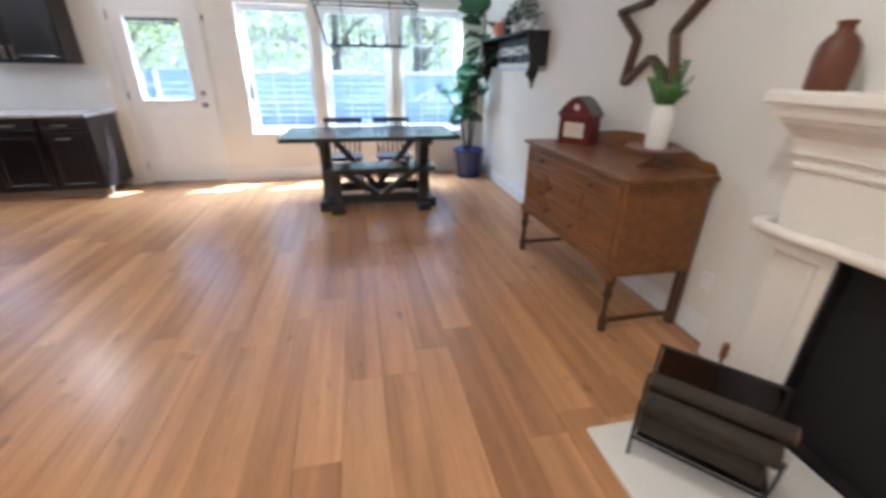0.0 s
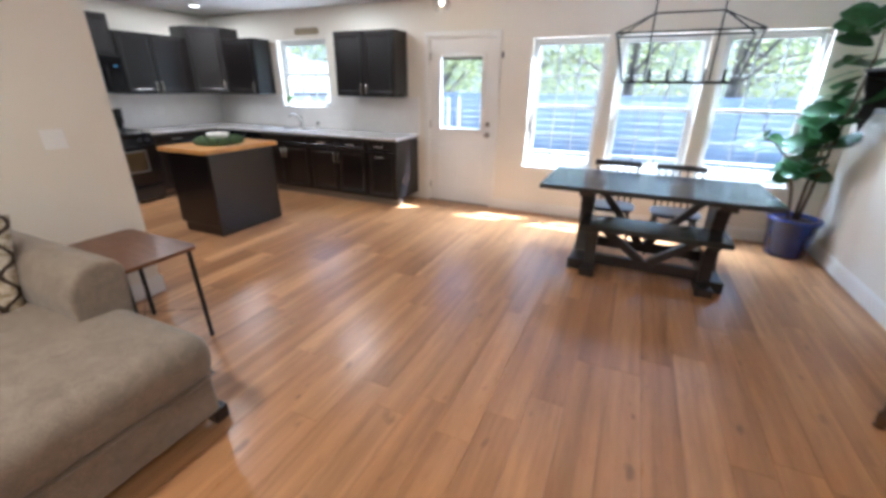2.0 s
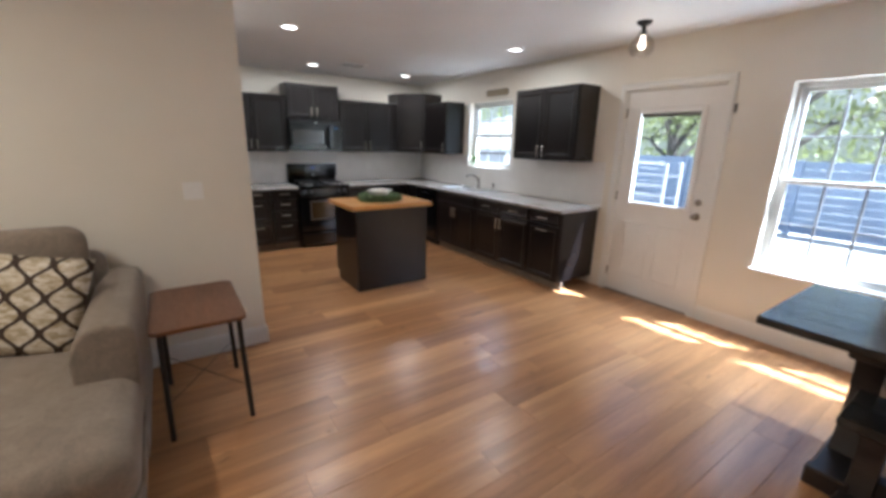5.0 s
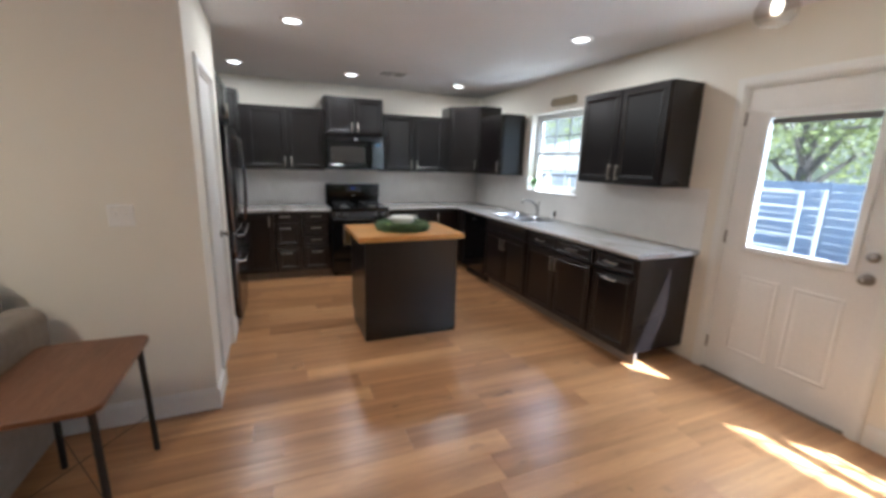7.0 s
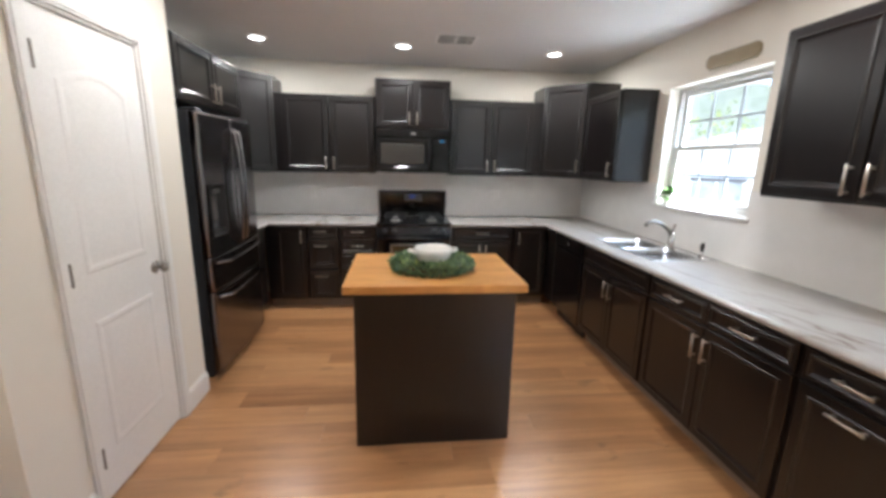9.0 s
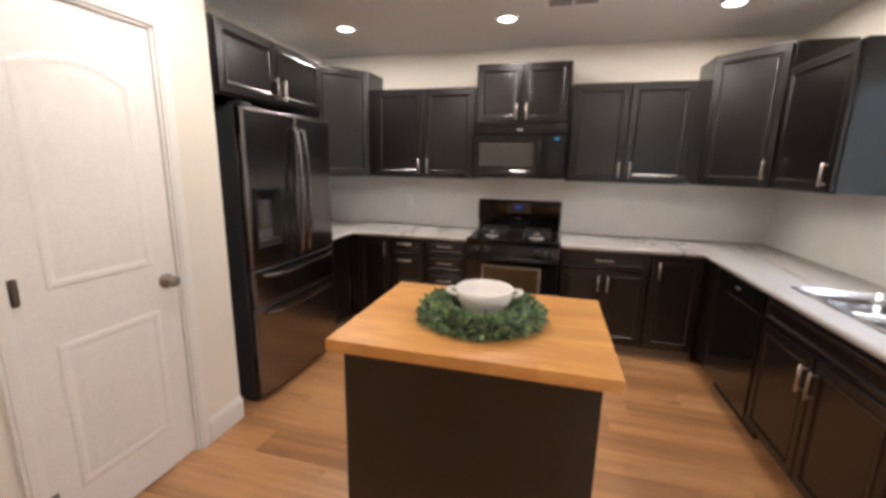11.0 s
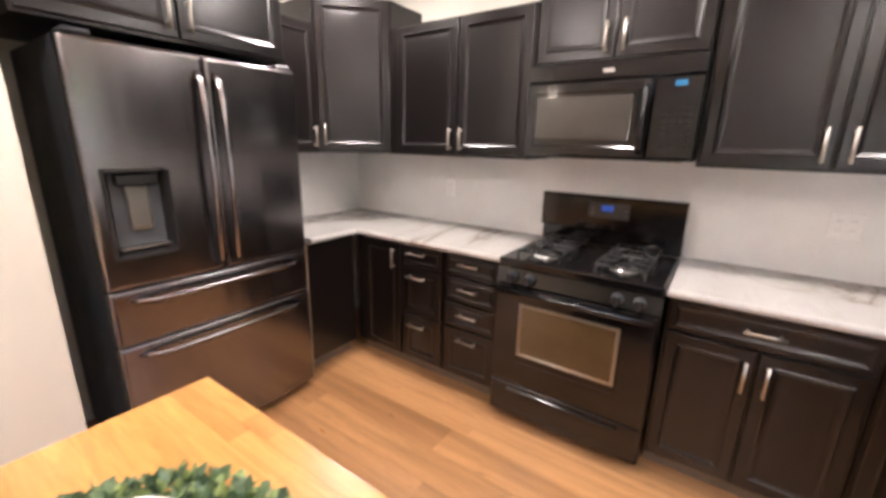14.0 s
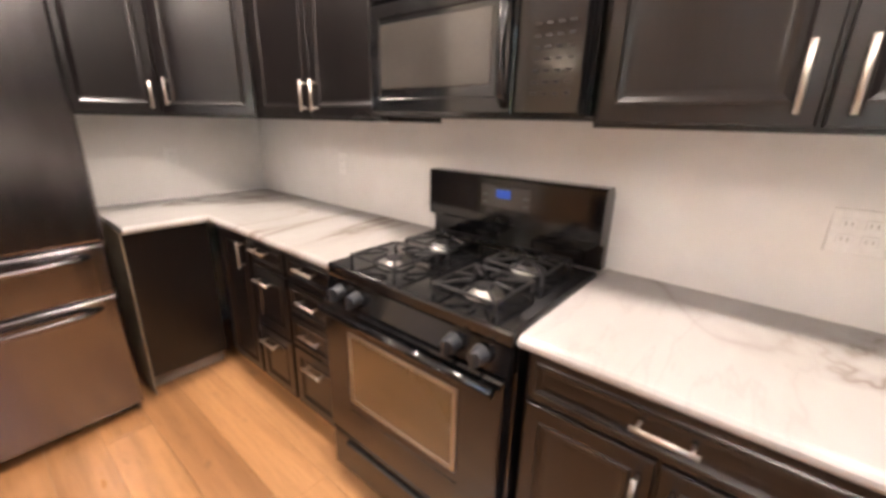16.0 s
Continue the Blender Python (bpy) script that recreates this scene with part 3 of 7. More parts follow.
def corner_cabinet(m, label, far_handle=False):
    """A diagonal corner cabinet: its corner at the origin, the walls along +X and +Y."""
    c = thing("corner_cabinet", label, "cabinet", m, "wall cabinets")
    a, d, z0, z1 = 0.66, 0.32, UZ0, 2.315
    bm = bmesh.new()
    base = [(0, 0), (a, 0), (a, d), (d, a), (0, a)]
    lo, hi = [bm.verts.new((x, y, z0)) for x, y in base], [bm.verts.new((x, y, z1)) for x, y in base]
    bm.faces.new(lo)
    bm.faces.new(hi)
    for i in range(5):
        bm.faces.new((lo[i], lo[(i + 1) % 5], hi[(i + 1) % 5], hi[i]))
    part("body", bm, "cab", c)
    w = (a - d) * math.sqrt(2)
    door = front(0.012, z0 + 0.012, w - 0.012, z1 - 0.012)
    dm = Matrix.Translation((d, a, 0)) @ Matrix(((math.sqrt(0.5), -math.sqrt(0.5), 0, 0), (-math.sqrt(0.5), -math.sqrt(0.5), 0, 0), (0, 0, 1, 0), (0, 0, 0, 1)))
    bmesh.ops.transform(door, matrix=dm, verts=door.verts)
    d_ob = part("door", door, "cab", c)
    h = pull(d_ob, w - 0.055 if far_handle else 0.055, z0 + 0.12, True)
    h.data.transform(dm)
    h.data.flip_normals()
    return c


part("end_panel", bx((0.0, -0.002, 0.0), (-0.004, 0.575, 0.868)), "raw_board", end_cabinet, "raw tan board side facing the fridge")
corner_cabinet(pose(WEST, NOOK_Y, 0), "tall espresso corner wall cabinet with a slanted door", True)
corner_cabinet(pose(WEST, NORTH, 0, 0, 0, -90), "tall espresso corner wall cabinet beside the kitchen window")
wall_cabinet(south(-4.93, NOOK_Y + 0.33), 0.388, UZ0, UZ1, [(0.012, 0.376, 0.335)], "espresso wall cabinet with one door beside the fridge")
wall_cabinet(north(-5.318, 5.80), 0.640, UZ0, UZ1, [(0.012, 0.628, 0.58)], "espresso wall cabinet with one door by the kitchen window")
wall_cabinet(north(-3.215, 5.80), 0.93, UZ0, UZ1 + 0.02, [(0.012, 0.460, 0.425), (0.470, 0.918, 0.505)], "espresso wall cabinet with two doors between window and back door")
wall_cabinet(south(-3.92, 2.63), 0.99, 1.84, 2.225, [(0.012, 0.49, 0.455), (0.50, 0.978, 0.535)], "espresso cabinet with two doors above the fridge", 0.595)


def worktop():
    t = thing("worktop", "white marble-patterned laminate worktop with a rounded front edge", "countertop")
    z0, z1 = TOP - 0.035, TOP
    sx0, sx1, sy0, sy1 = -4.50, -3.76, 5.62, 6.03
    bm = bmesh.new()
    fy = FY - 0.035
    box(bm, (WEST, fy, z0), (sx0, NORTH, z1))
    box(bm, (sx1, fy, z0), (-2.115, NORTH, z1))
    box(bm, (sx0, fy, z0), (sx1, sy0, z1))
    box(bm, (sx0, sy1, z0), (sx1, NORTH, z1))
    rod(bm, (FX + 0.04, fy, (z0 + z1) / 2), (-2.115, fy, (z0 + z1) / 2), 0.0172, 10)
    part("north_slab", bm, "marble", t)
    fx = FX + 0.035
    bm = bx((WEST, 4.466, z0), (fx, fy, z1))
    rod(bm, (fx, 4.466, (z0 + z1) / 2), (fx, fy, (z0 + z1) / 2), 0.0172, 10)
    part("west_slab", bm, "marble", t)
    bm = bx((WEST, NOOK_Y, z0), (fx, 3.698, z1))
    box(bm, (fx, NOOK_Y, z0), (-4.985, SY + 0.035, z1))
    rod(bm, (fx, SY + 0.035, (z0 + z1) / 2), (fx, 3.698, (z0 + z1) / 2), 0.0172, 10)
    rod(bm, (fx, SY + 0.035, (z0 + z1) / 2), (-4.985, SY + 0.035, (z0 + z1) / 2), 0.0172, 10)
    part("corner_slab", bm, "marble", t)
    return t


worktop()


def backsplash_material():
    m = Mat("white_tile", 0.16, 0, (0.86, 0.85, 0.83))
    v = m.coords()
    n = m.noise(v, 5.0, 3)
    m.set("Base Color", m.ramp(n, [(0.3, (0.80, 0.79, 0.77)), (0.7, (0.86, 0.85, 0.83))]))
    m.bump(m.noise(v, 14.0, 2), 0.05, 0.004)
    return m.m


M["tile"] = backsplash_material()
for nm, a, b in (("backsplash_west", (WEST, NOOK_Y + 0.008, TOP), (WEST + 0.008, NORTH - 0.008, UZ0 + 0.03)),
                 ("backsplash_nook", (WEST, NOOK_Y, TOP), (-4.93, NOOK_Y + 0.008, UZ0)),
                 ("backsplash_north", (WEST, NORTH - 0.008, TOP), (KWIN[0], NORTH, UZ0)),
                 ("backsplash_sill", (KWIN[0], NORTH - 0.008, TOP), (KWIN[1], NORTH, KWIN[2] - 0.02)),
                 ("backsplash_end", (KWIN[1], NORTH - 0.008, TOP), (-2.11, NORTH, UZ0))):
    structure(nm, bx(a, b), "tile", "glossy white tiled backsplash", "backsplash")

# ---------------------------------------------------------------- island


def island():
    c = thing("kitchen_island", "black kitchen island with a butcher-block top", "island")
    x0, x1, y0, y1 = -3.87, -3.235, 3.705, 4.54
    bm = bx((x0 + 0.06, y0 + 0.002, 0.0), (x1 - 0.018, y1 - 0.002, 0.10))
    box(bm, (x0, y0 + 0.018, 0.10), (x1 - 0.018, y1 - 0.018, 0.872), 0.002)
    part("body", bm, "cab", c)
    part("back_panel", bx((x1 - 0.017, y0, 0.0), (x1, y1, 0.872), 0.003), "cab", c)
    for ya, yb in ((y0, y0 + 0.017), (y1 - 0.017, y1)):
        part("side_panel", bx((x0, ya, 0.10), (x1 - 0.018, yb, 0.872), 0.003), "cab", c)
    m = pose(x0, y1, 0, 0, 0, -90)
    for a, b, hx in ((0.03, 0.41, 0.375), (0.425, 0.805, 0.46)):
        d = front(a, 0.115, b, 0.86)
        bmesh.ops.transform(d, matrix=m, verts=d.verts)
        dd = part("door", d, "cab", c)
        h = pull(dd, hx, 0.74, True)
        h.data.transform(m)
    top = thing("butcher_block_top", "honey-coloured butcher-block worktop on the island", "countertop")
    n = 17
    tx0, tx1, ty0, ty1 = -3.925, -3.205, 3.655, 4.59
    rnd = random.Random(4)
    w = (tx1 - tx0) / n
    for i in range(n):
        ys = [ty0] + sorted(rnd.uniform(ty0 + 0.15, ty1 - 0.15) for _ in range(2)) + [ty1]
        for ya, yb in zip(ys, ys[1:]):
            part("stave", bx((tx0 + i * w, ya, 0.874), (tx0 + (i + 1) * w, yb, 0.916), 0.0006), "butcher_stave", top)
    return c


def stave_material():
    m = Mat("butcher_stave", 0.30)
    r = m.random()
    v = m.coords((14.0, 1.2, 4.0))
    grain = m.noise(v, 4.0, 8, 0.6, 0.8)
    c = m.ramp(r, [(0.0, (0.54, 0.258, 0.074)), (0.5, (0.66, 0.345, 0.104)), (1.0, (0.59, 0.295, 0.084))])
    c = m.mix(1.0, c, m.ramp(grain, [(0.25, (0.72, 0.66, 0.58)), (0.7, (1.10, 1.10, 1.10))]), "MULTIPLY")
    m.set("Base Color", c)
    m.bump(grain, 0.04, 0.003)
    return m.m


M["butcher_stave"] = stave_material()
island()

# ---------------------------------------------------------------- stove


def stove():
    """A black gas range: local front faces -Y, its width along X."""
    s = thing("gas_range", "black freestanding gas range with four burners", "stove", west(3.704, -5.33))
    w = 0.755
    part("body", bx((0, 0.03, 0.02), (w, 0.63, 0.86), 0.004), "black", s)
    bm = bx((0, 0.0, 0.865), (w, 0.57, 0.912), 0.010, 2)
    part("cooktop", bm, "black", s)
    # sunk tray, backguard and control strip
    bm = bmesh.new()
    prism(bm, [(0.0, 0.91), (0.048, 0.91), (0.048, 1.000), (0.080, 1.004), (0.087, 1.012), (0.087, 1.188), (0.080, 1.197), (0.020, 1.197), (0.0, 1.17)][::-1], w, pose(0, 0, 0))
    m = Matrix(((0, 1, 0, 0), (-1, 0, 0, 0.635), (0, 0, 1, 0), (0, 0, 0, 1)))
    bmesh.ops.transform(bm, matrix=m, verts=bm.verts)
    bg = part("backguard", bm, "black", s)
    part("control_panel", bx((0.27, 0.544, 1.075), (0.49, 0.552, 1.165), 0.003), "mw_glass", bg)
    part("display", bx((0.345, 0.540, 1.118), (0.405, 0.5436, 1.148)), "display", bg, "blue lit clock display")
    for i in range(4):
        for k in (0, 1):
            part("button", bx((0.285 + 0.012 * k + 0.145 * (i // 2) + (0.03 if i > 1 else 0), 0.5405, 1.09 + 0.03 * (i % 2)), (0.293 + 0.012 * k + 0.145 * (i // 2) + (0.03 if i > 1 else 0), 0.5436, 1.10 + 0.03 * (i % 2))), "knob_grey", bg)
    part("badge", bx((0.35, 0.548, 1.02), (0.405, 0.5515, 1.036), 0.002), "steel", bg, "small oval badge")
    # front: sloping knob strip
    bm = bmesh.new()
    prism(bm, [(-0.012, 0.79), (0.03, 0.79), (0.03, 0.864), (0.006, 0.864)], w)
    bmesh.ops.transform(bm, matrix=Matrix(((0, 1, 0, 0), (1, 0, 0, 0), (0, 0, 1, 0), (0, 0, 0, 1))), verts=bm.verts)
    strip = part("knob_strip", bm, "black", s)
    for kx in (0.085, 0.175, 0.58, 0.67):
        bm = bmesh.new()
        rod(bm, (kx, -0.003, 0.828), (kx, -0.040, 0.824), 0.026, 16, 0.022)
        beam(bm, (kx, -0.045, 0.801), (kx, -0.045, 0.848), 0.011, 0.018, (0, -1, 0), 0.002)
        part("knob", bm, "knob_grey", strip, "dark grey control knob")
    # oven door
    d = part("oven_door", rings(bmesh.new(), 0.004, 0.245, w - 0.004, 0.782, [(0, -0.022), (0.006, -0.028), (0.13, -0.028), (0.132, -0.026)], 0.029), "black", s)
    part("window_frame", rings(bmesh.new(), 0.14, 0.415, w - 0.14, 0.70, [(0, -0.030), (0.014, -0.031), (0.017, -0.0285)], -0.027), "dull_steel", d, "dull steel frame round the oven window")
    # amber base colour stands in for the orange floor mirrored in the glass
    part("window", bx((0.157, -0.0296, 0.432), (w - 0.157, -0.0285, 0.683)), "oven_glass", d, "oven window with the floor's amber reflection in its colour")
    bm = bmesh.new()
    for hx in (0.06, w - 0.06):
        rod(bm, (hx, -0.02, 0.755), (hx, -0.048, 0.760), 0.012, 8)
    rod(bm, (0.02, -0.050, 0.760), (w - 0.02, -0.050, 0.760), 0.0155, 12)
    part("handle", bm, "black", d, "", True)
    dr = part("storage_drawer", rings(bmesh.new(), 0.004, 0.055, w - 0.004, 0.238, [(0, -0.018), (0.006, -0.024), (0.02, -0.026)], 0.029), "black", s)
    part("drawer_lip", bx((0.10, -0.040, 0.195), (w - 0.10, -0.022, 0.217), 0.006), "black", dr)
    for fx in (0.05, w - 0.05):
        for fy in (0.08, 0.58):
            part("foot", rod(bmesh.new(), (fx, fy, 0.0), (fx, fy, 0.022), 0.018, 10), "black_matt", s)
    # burners with their grates
    for bxx in (0.19, 0.565):
        for by in (0.15, 0.42):
            bm = bmesh.new()
            lathe(bm, [(0.062, 0.911), (0.060, 0.917), (0.040, 0.919), (0.036, 0.930), (0.0, 0.932)], 18, (bxx, by, 0))
            cap = part("burner", bm, "dull_steel", s, "round steel gas burner", True)
            part("burner_cap", lathe(bmesh.new(), [(0.030, 0.9325), (0.030, 0.938), (0.024, 0.941), (0.0, 0.9415)], 16, (bxx, by, 0)), "black_matt", cap)
            g = bmesh.new()
            r0, zg = 0.105, 0.948
            for a, b in (((-1, -1), (1, -1)), ((1, -1), (1, 1)), ((1, 1), (-1, 1)), ((-1, 1), (-1, -1))):
                beam(g, (bxx + a[0] * r0, by + a[1] * r0, zg), (bxx + b[0] * r0, by + b[1] * r0, zg), 0.009, 0.009, bevel=0.002)
            for k in range(8):
                an = k * math.pi / 4
                dx, dy = math.cos(an), math.sin(an)
                f = r0 / max(abs(dx), abs(dy))
                beam(g, (bxx + 0.035 * dx, by + 0.035 * dy, zg + 0.008), (bxx + f * dx, by + f * dy, zg), 0.008, 0.010, bevel=0.002)
            for a in (-1, 1):
                for b in (-1, 1):
                    rod(g, (bxx + a * r0, by + b * r0, 0.912), (bxx + a * r0, by + b * r0, zg), 0.006, 6)
            part("grate", g, "black_matt", s, "square cast-iron burner grate")
    return s


M["button_grey"] = plain("button_grey", (0.014, 0.014, 0.015), 0.85)
M["knob_grey"] = plain("knob_grey", (0.030, 0.033, 0.038), 0.35)
stove()


def microwave():
    s = thing("microwave", "black over-the-range microwave with a grey door window", "microwave", west(3.69, -5.60))
    w, z0, z1 = 0.77, 1.408, 1.845
    part("body", bx((0, 0.0, z0), (w, 0.37, z1), 0.004), "black", s)
    # vent strip along the top
    v = part("vent_strip", rings(bmesh.new(), 0, z1 - 0.085, w, z1 - 0.002, [(0, -0.022), (0.006, -0.028), (0.012, -0.028)], 0.0), "black", s)
    part("badge", bx((0.36, -0.0315, z1 - 0.058), (0.41, -0.0275, z1 - 0.040), 0.003), "steel", v, "small oval badge")
    d = part("door", rings(bmesh.new(), 0.0, z0 + 0.006, 0.575, z1 - 0.09, [(0, -0.024), (0.006, -0.030), (0.045, -0.030), (0.049, -0.027)], 0.0), "black", s)
    part("window", rings(bmesh.new(), 0.055, z0 + 0.085, 0.50, z1 - 0.155, [(0, -0.0285), (0.004, -0.0295)], -0.0265), "mw_glass", d, "grey reflecting door window")
    bm = bmesh.new()
    tube(bm, [(0.553, -0.028, z0 + 0.03), (0.553, -0.056, z0 + 0.06), (0.553, -0.064, z0 + 0.17), (0.553, -0.056, z0 + 0.29), (0.553, -0.028, z0 + 0.32)], 0.013, 10)
    part("handle", bm, "black", d, "", True)
    c = part("control_panel", rings(bmesh.new(), 0.580, z0 + 0.006, w - 0.002, z1 - 0.09, [(0, -0.024), (0.006, -0.030), (0.01, -0.030)], 0.0), "black", s)
    part("display", bx((0.660, -0.033, z1 - 0.130), (0.705, -0.0302, z1 - 0.108)), "display_pale", c, "pale blue lit display")
    for r in range(7):
        for k in range(4):
            part("button", bx((0.632 + 0.030 * k, -0.0325, z0 + 0.055 + 0.027 * r), (0.648 + 0.030 * k, -0.0302, z0 + 0.061 + 0.027 * r)), "button_grey", c)
    part("grille", bx((0.05, 0.02, z0 - 0.006), (w - 0.05, 0.33, z0 + 0.001)), "fridge_side", s)
    return s


microwave()


def fridge():
    """A french-door fridge: front faces -Y in its own frame; width along X."""
    w = 0.91
    s = thing("refrigerator", "black stainless french-door refrigerator with two lower drawers", "refrigerator", south(-4.005, 2.655))
    part("case", bx((0.004, 0.0, 0.03), (w - 0.004, 0.60, 1.795), 0.006), "fridge_side", s, "dark grey fridge side")
    part("base_grille", bx((0.02, 0.02, 0.0), (w - 0.02, 0.10, 0.032)), "black_matt", s)

    def bowed(x0, x1, z0, z1, hole=None, bulge=0.019):
        """A door skin, bowed a little across the whole width, with rounded edges; hole (x0, x1, z0, z1) is left open."""
        bm = bmesh.new()
        xs = [x0 + (x1 - x0) * i / 16 for i in range(17)] + [x0 + 0.004, x0 + 0.012, x0 + 0.018, x1 - 0.018, x1 - 0.012, x1 - 0.004]
        zs = [z0, z0 + 0.008, z0 + 0.016, z1 - 0.016, z1 - 0.008, z1]
        if hole:
            xs, zs = [x for x in xs if not hole[0] - 0.01 < x < hole[1] + 0.01] + [hole[0], hole[1]], zs + [hole[2], hole[3]]
        xs, zs = sorted(xs), sorted(zs)
        cols = []
        for x in xs:
            u = x / w * 2 - 1
            e = min(x - x0, x1 - x)
            y = -0.050 - bulge * (1 - u * u) + 0.010 * max(0.0, 1 - e / 0.012) ** 2
            cols.append([bm.verts.new((x, -0.004, z0))] + [bm.verts.new((x, y + (0.006 if z in (z0, z1) else 0), z)) for z in zs] + [bm.verts.new((x, -0.004, z1))])
        n = len(zs) + 2
        for i, (a, b) in enumerate(zip(cols, cols[1:])):
            for k in range(n - 1):
                if hole and 0 < k < n - 2 and hole[0] <= xs[i] < hole[1] and hole[2] <= zs[k - 1] < hole[3]:
                    continue
                bm.faces.new((a[k], b[k], b[k + 1], a[k + 1]))
            bm.faces.new((a[-1], b[-1], b[0], a[0]))
        bm.faces.new(cols[0])
        bm.faces.new(cols[-1][::-1])
        return bm

    def at(x, bulge=0.019):
        u = x / w * 2 - 1
        return -0.050 - bulge * (1 - u * u)

    def upright(x, z0, z1, door):
        y = at(x)
        tube_pts = [(x, y + 0.01, z0), (x, y - 0.035, z0 + 0.03), (x, y - 0.055, z0 + 0.2), (x, y - 0.062, (z0 + z1) / 2), (x, y - 0.055, z1 - 0.2), (x, y - 0.035, z1 - 0.03), (x, y + 0.01, z1)]
        bm = bmesh.new()
        tube(bm, tube_pts, 0.014, 10)
        part("handle", bm, "black_steel", door, "bowed steel bar handle", True)

    left = part("door", bowed(0.002, 0.4525, 0.872, 1.79, (0.052, 0.268, 1.00, 1.335)), "black_steel", s, "", True)
    right = part("door", bowed(0.4575, w - 0.002, 0.872, 1.79), "black_steel", s, "", True)
    upright(0.418, 0.90, 1.72, left)
    upright(0.492, 0.90, 1.72, right)
    for z0, z1 in ((0.632, 0.864), (0.052, 0.624)):
        d = part("drawer", bowed(0.002, w - 0.002, z0, z1), "black_steel", s, "", True)
        bm = bmesh.new()
        zh = z1 - 0.045
        pts = [(0.07 + 0.77 * i / 12, at(0.07 + 0.77 * i / 12) - (0.045 if 0 < i < 12 else -0.01), zh) for i in range(13)]
        tube(bm, pts, 0.013, 10)
        part("handle", bm, "black_steel", d, "long bowed bar handle", True)
    # water and ice dispenser, recessed in the first door
    f = at(0.16)
    bm = bmesh.new()
    rows = []
    for xa, xb, za, zb, y in ((0.044, 0.276, 0.992, 1.343, f + 0.003), (0.044, 0.276, 0.992, 1.343, f - 0.004), (0.054, 0.266, 1.002, 1.333, f - 0.004), (0.074, 0.246, 1.032, 1.325, -0.008)):
        rows.append([bm.verts.new(p) for p in ((xa, y, za), (xb, y, za), (xb, y, zb), (xa, y, zb))])
    for a, b in zip(rows, rows[1:]):
        for i in range(4):
            bm.faces.new((a[i], a[(i + 1) % 4], b[(i + 1) % 4], b[i]))
    part("dispenser_recess", bm, "black_matt", left, "black tapered dispenser recess")
    part("recess_panel", bx((0.0745, -0.0125, 1.034), (0.2455, -0.0085, 1.322), 0.001), "dispenser", left, "blue-grey back of the dispenser")
    part("dispenser_head", bx((0.088, f + 0.004, 1.275), (0.232, -0.013, 1.322), 0.006), "black", left)
    part("paddle", bx((0.122, -0.034, 1.10), (0.198, -0.013, 1.274), 0.008, 2), "dull_steel", left, "grey dispenser paddle")
    part("drip_tray", bx((0.072, f + 0.006, 1.024), (0.248, -0.0125, 1.0335), 0.003), "dull_steel", left)
    part("hinge_cover", bx((0.02, -0.04, 1.796), (0.10, 0.06, 1.815), 0.006), "fridge_side", s)
    part("hinge_cover", bx((w - 0.10, -0.04, 1.796), (w - 0.02, 0.06, 1.815), 0.006), "fridge_side", s)
    return s


fridge()


def dishwasher():
    s = thing("dishwasher", "glossy black built-in dishwasher beside the sink", "dishwasher", north(-5.115))
    part("body", bx((0.002, 0.004, 0.10), (0.608, 0.58, 0.866)), "black", s)
    part("door", bx((0.004, -0.022, 0.115), (0.606, 0.003, 0.735), 0.005), "black", s)
    c = part("control_panel", bx((0.004, -0.026, 0.742), (0.606, 0.003, 0.862), 0.006), "black", s)
    part("badge", bx((0.28, -0.029, 0.795), (0.33, -0.0255, 0.808), 0.002), "steel", c)
    part("toe_panel", bx((0.004, 0.05, 0.0), (0.606, 0.07, 0.10)), "black_matt", s)
    return s


dishwasher()
tagged(part("corner_filler", bx((FX + 0.001, FY, 0.10), (-5.117, FY + 0.02, 0.866), 0.001), "cab"), "espresso filler strip in the cabinet corner", "cabinet")


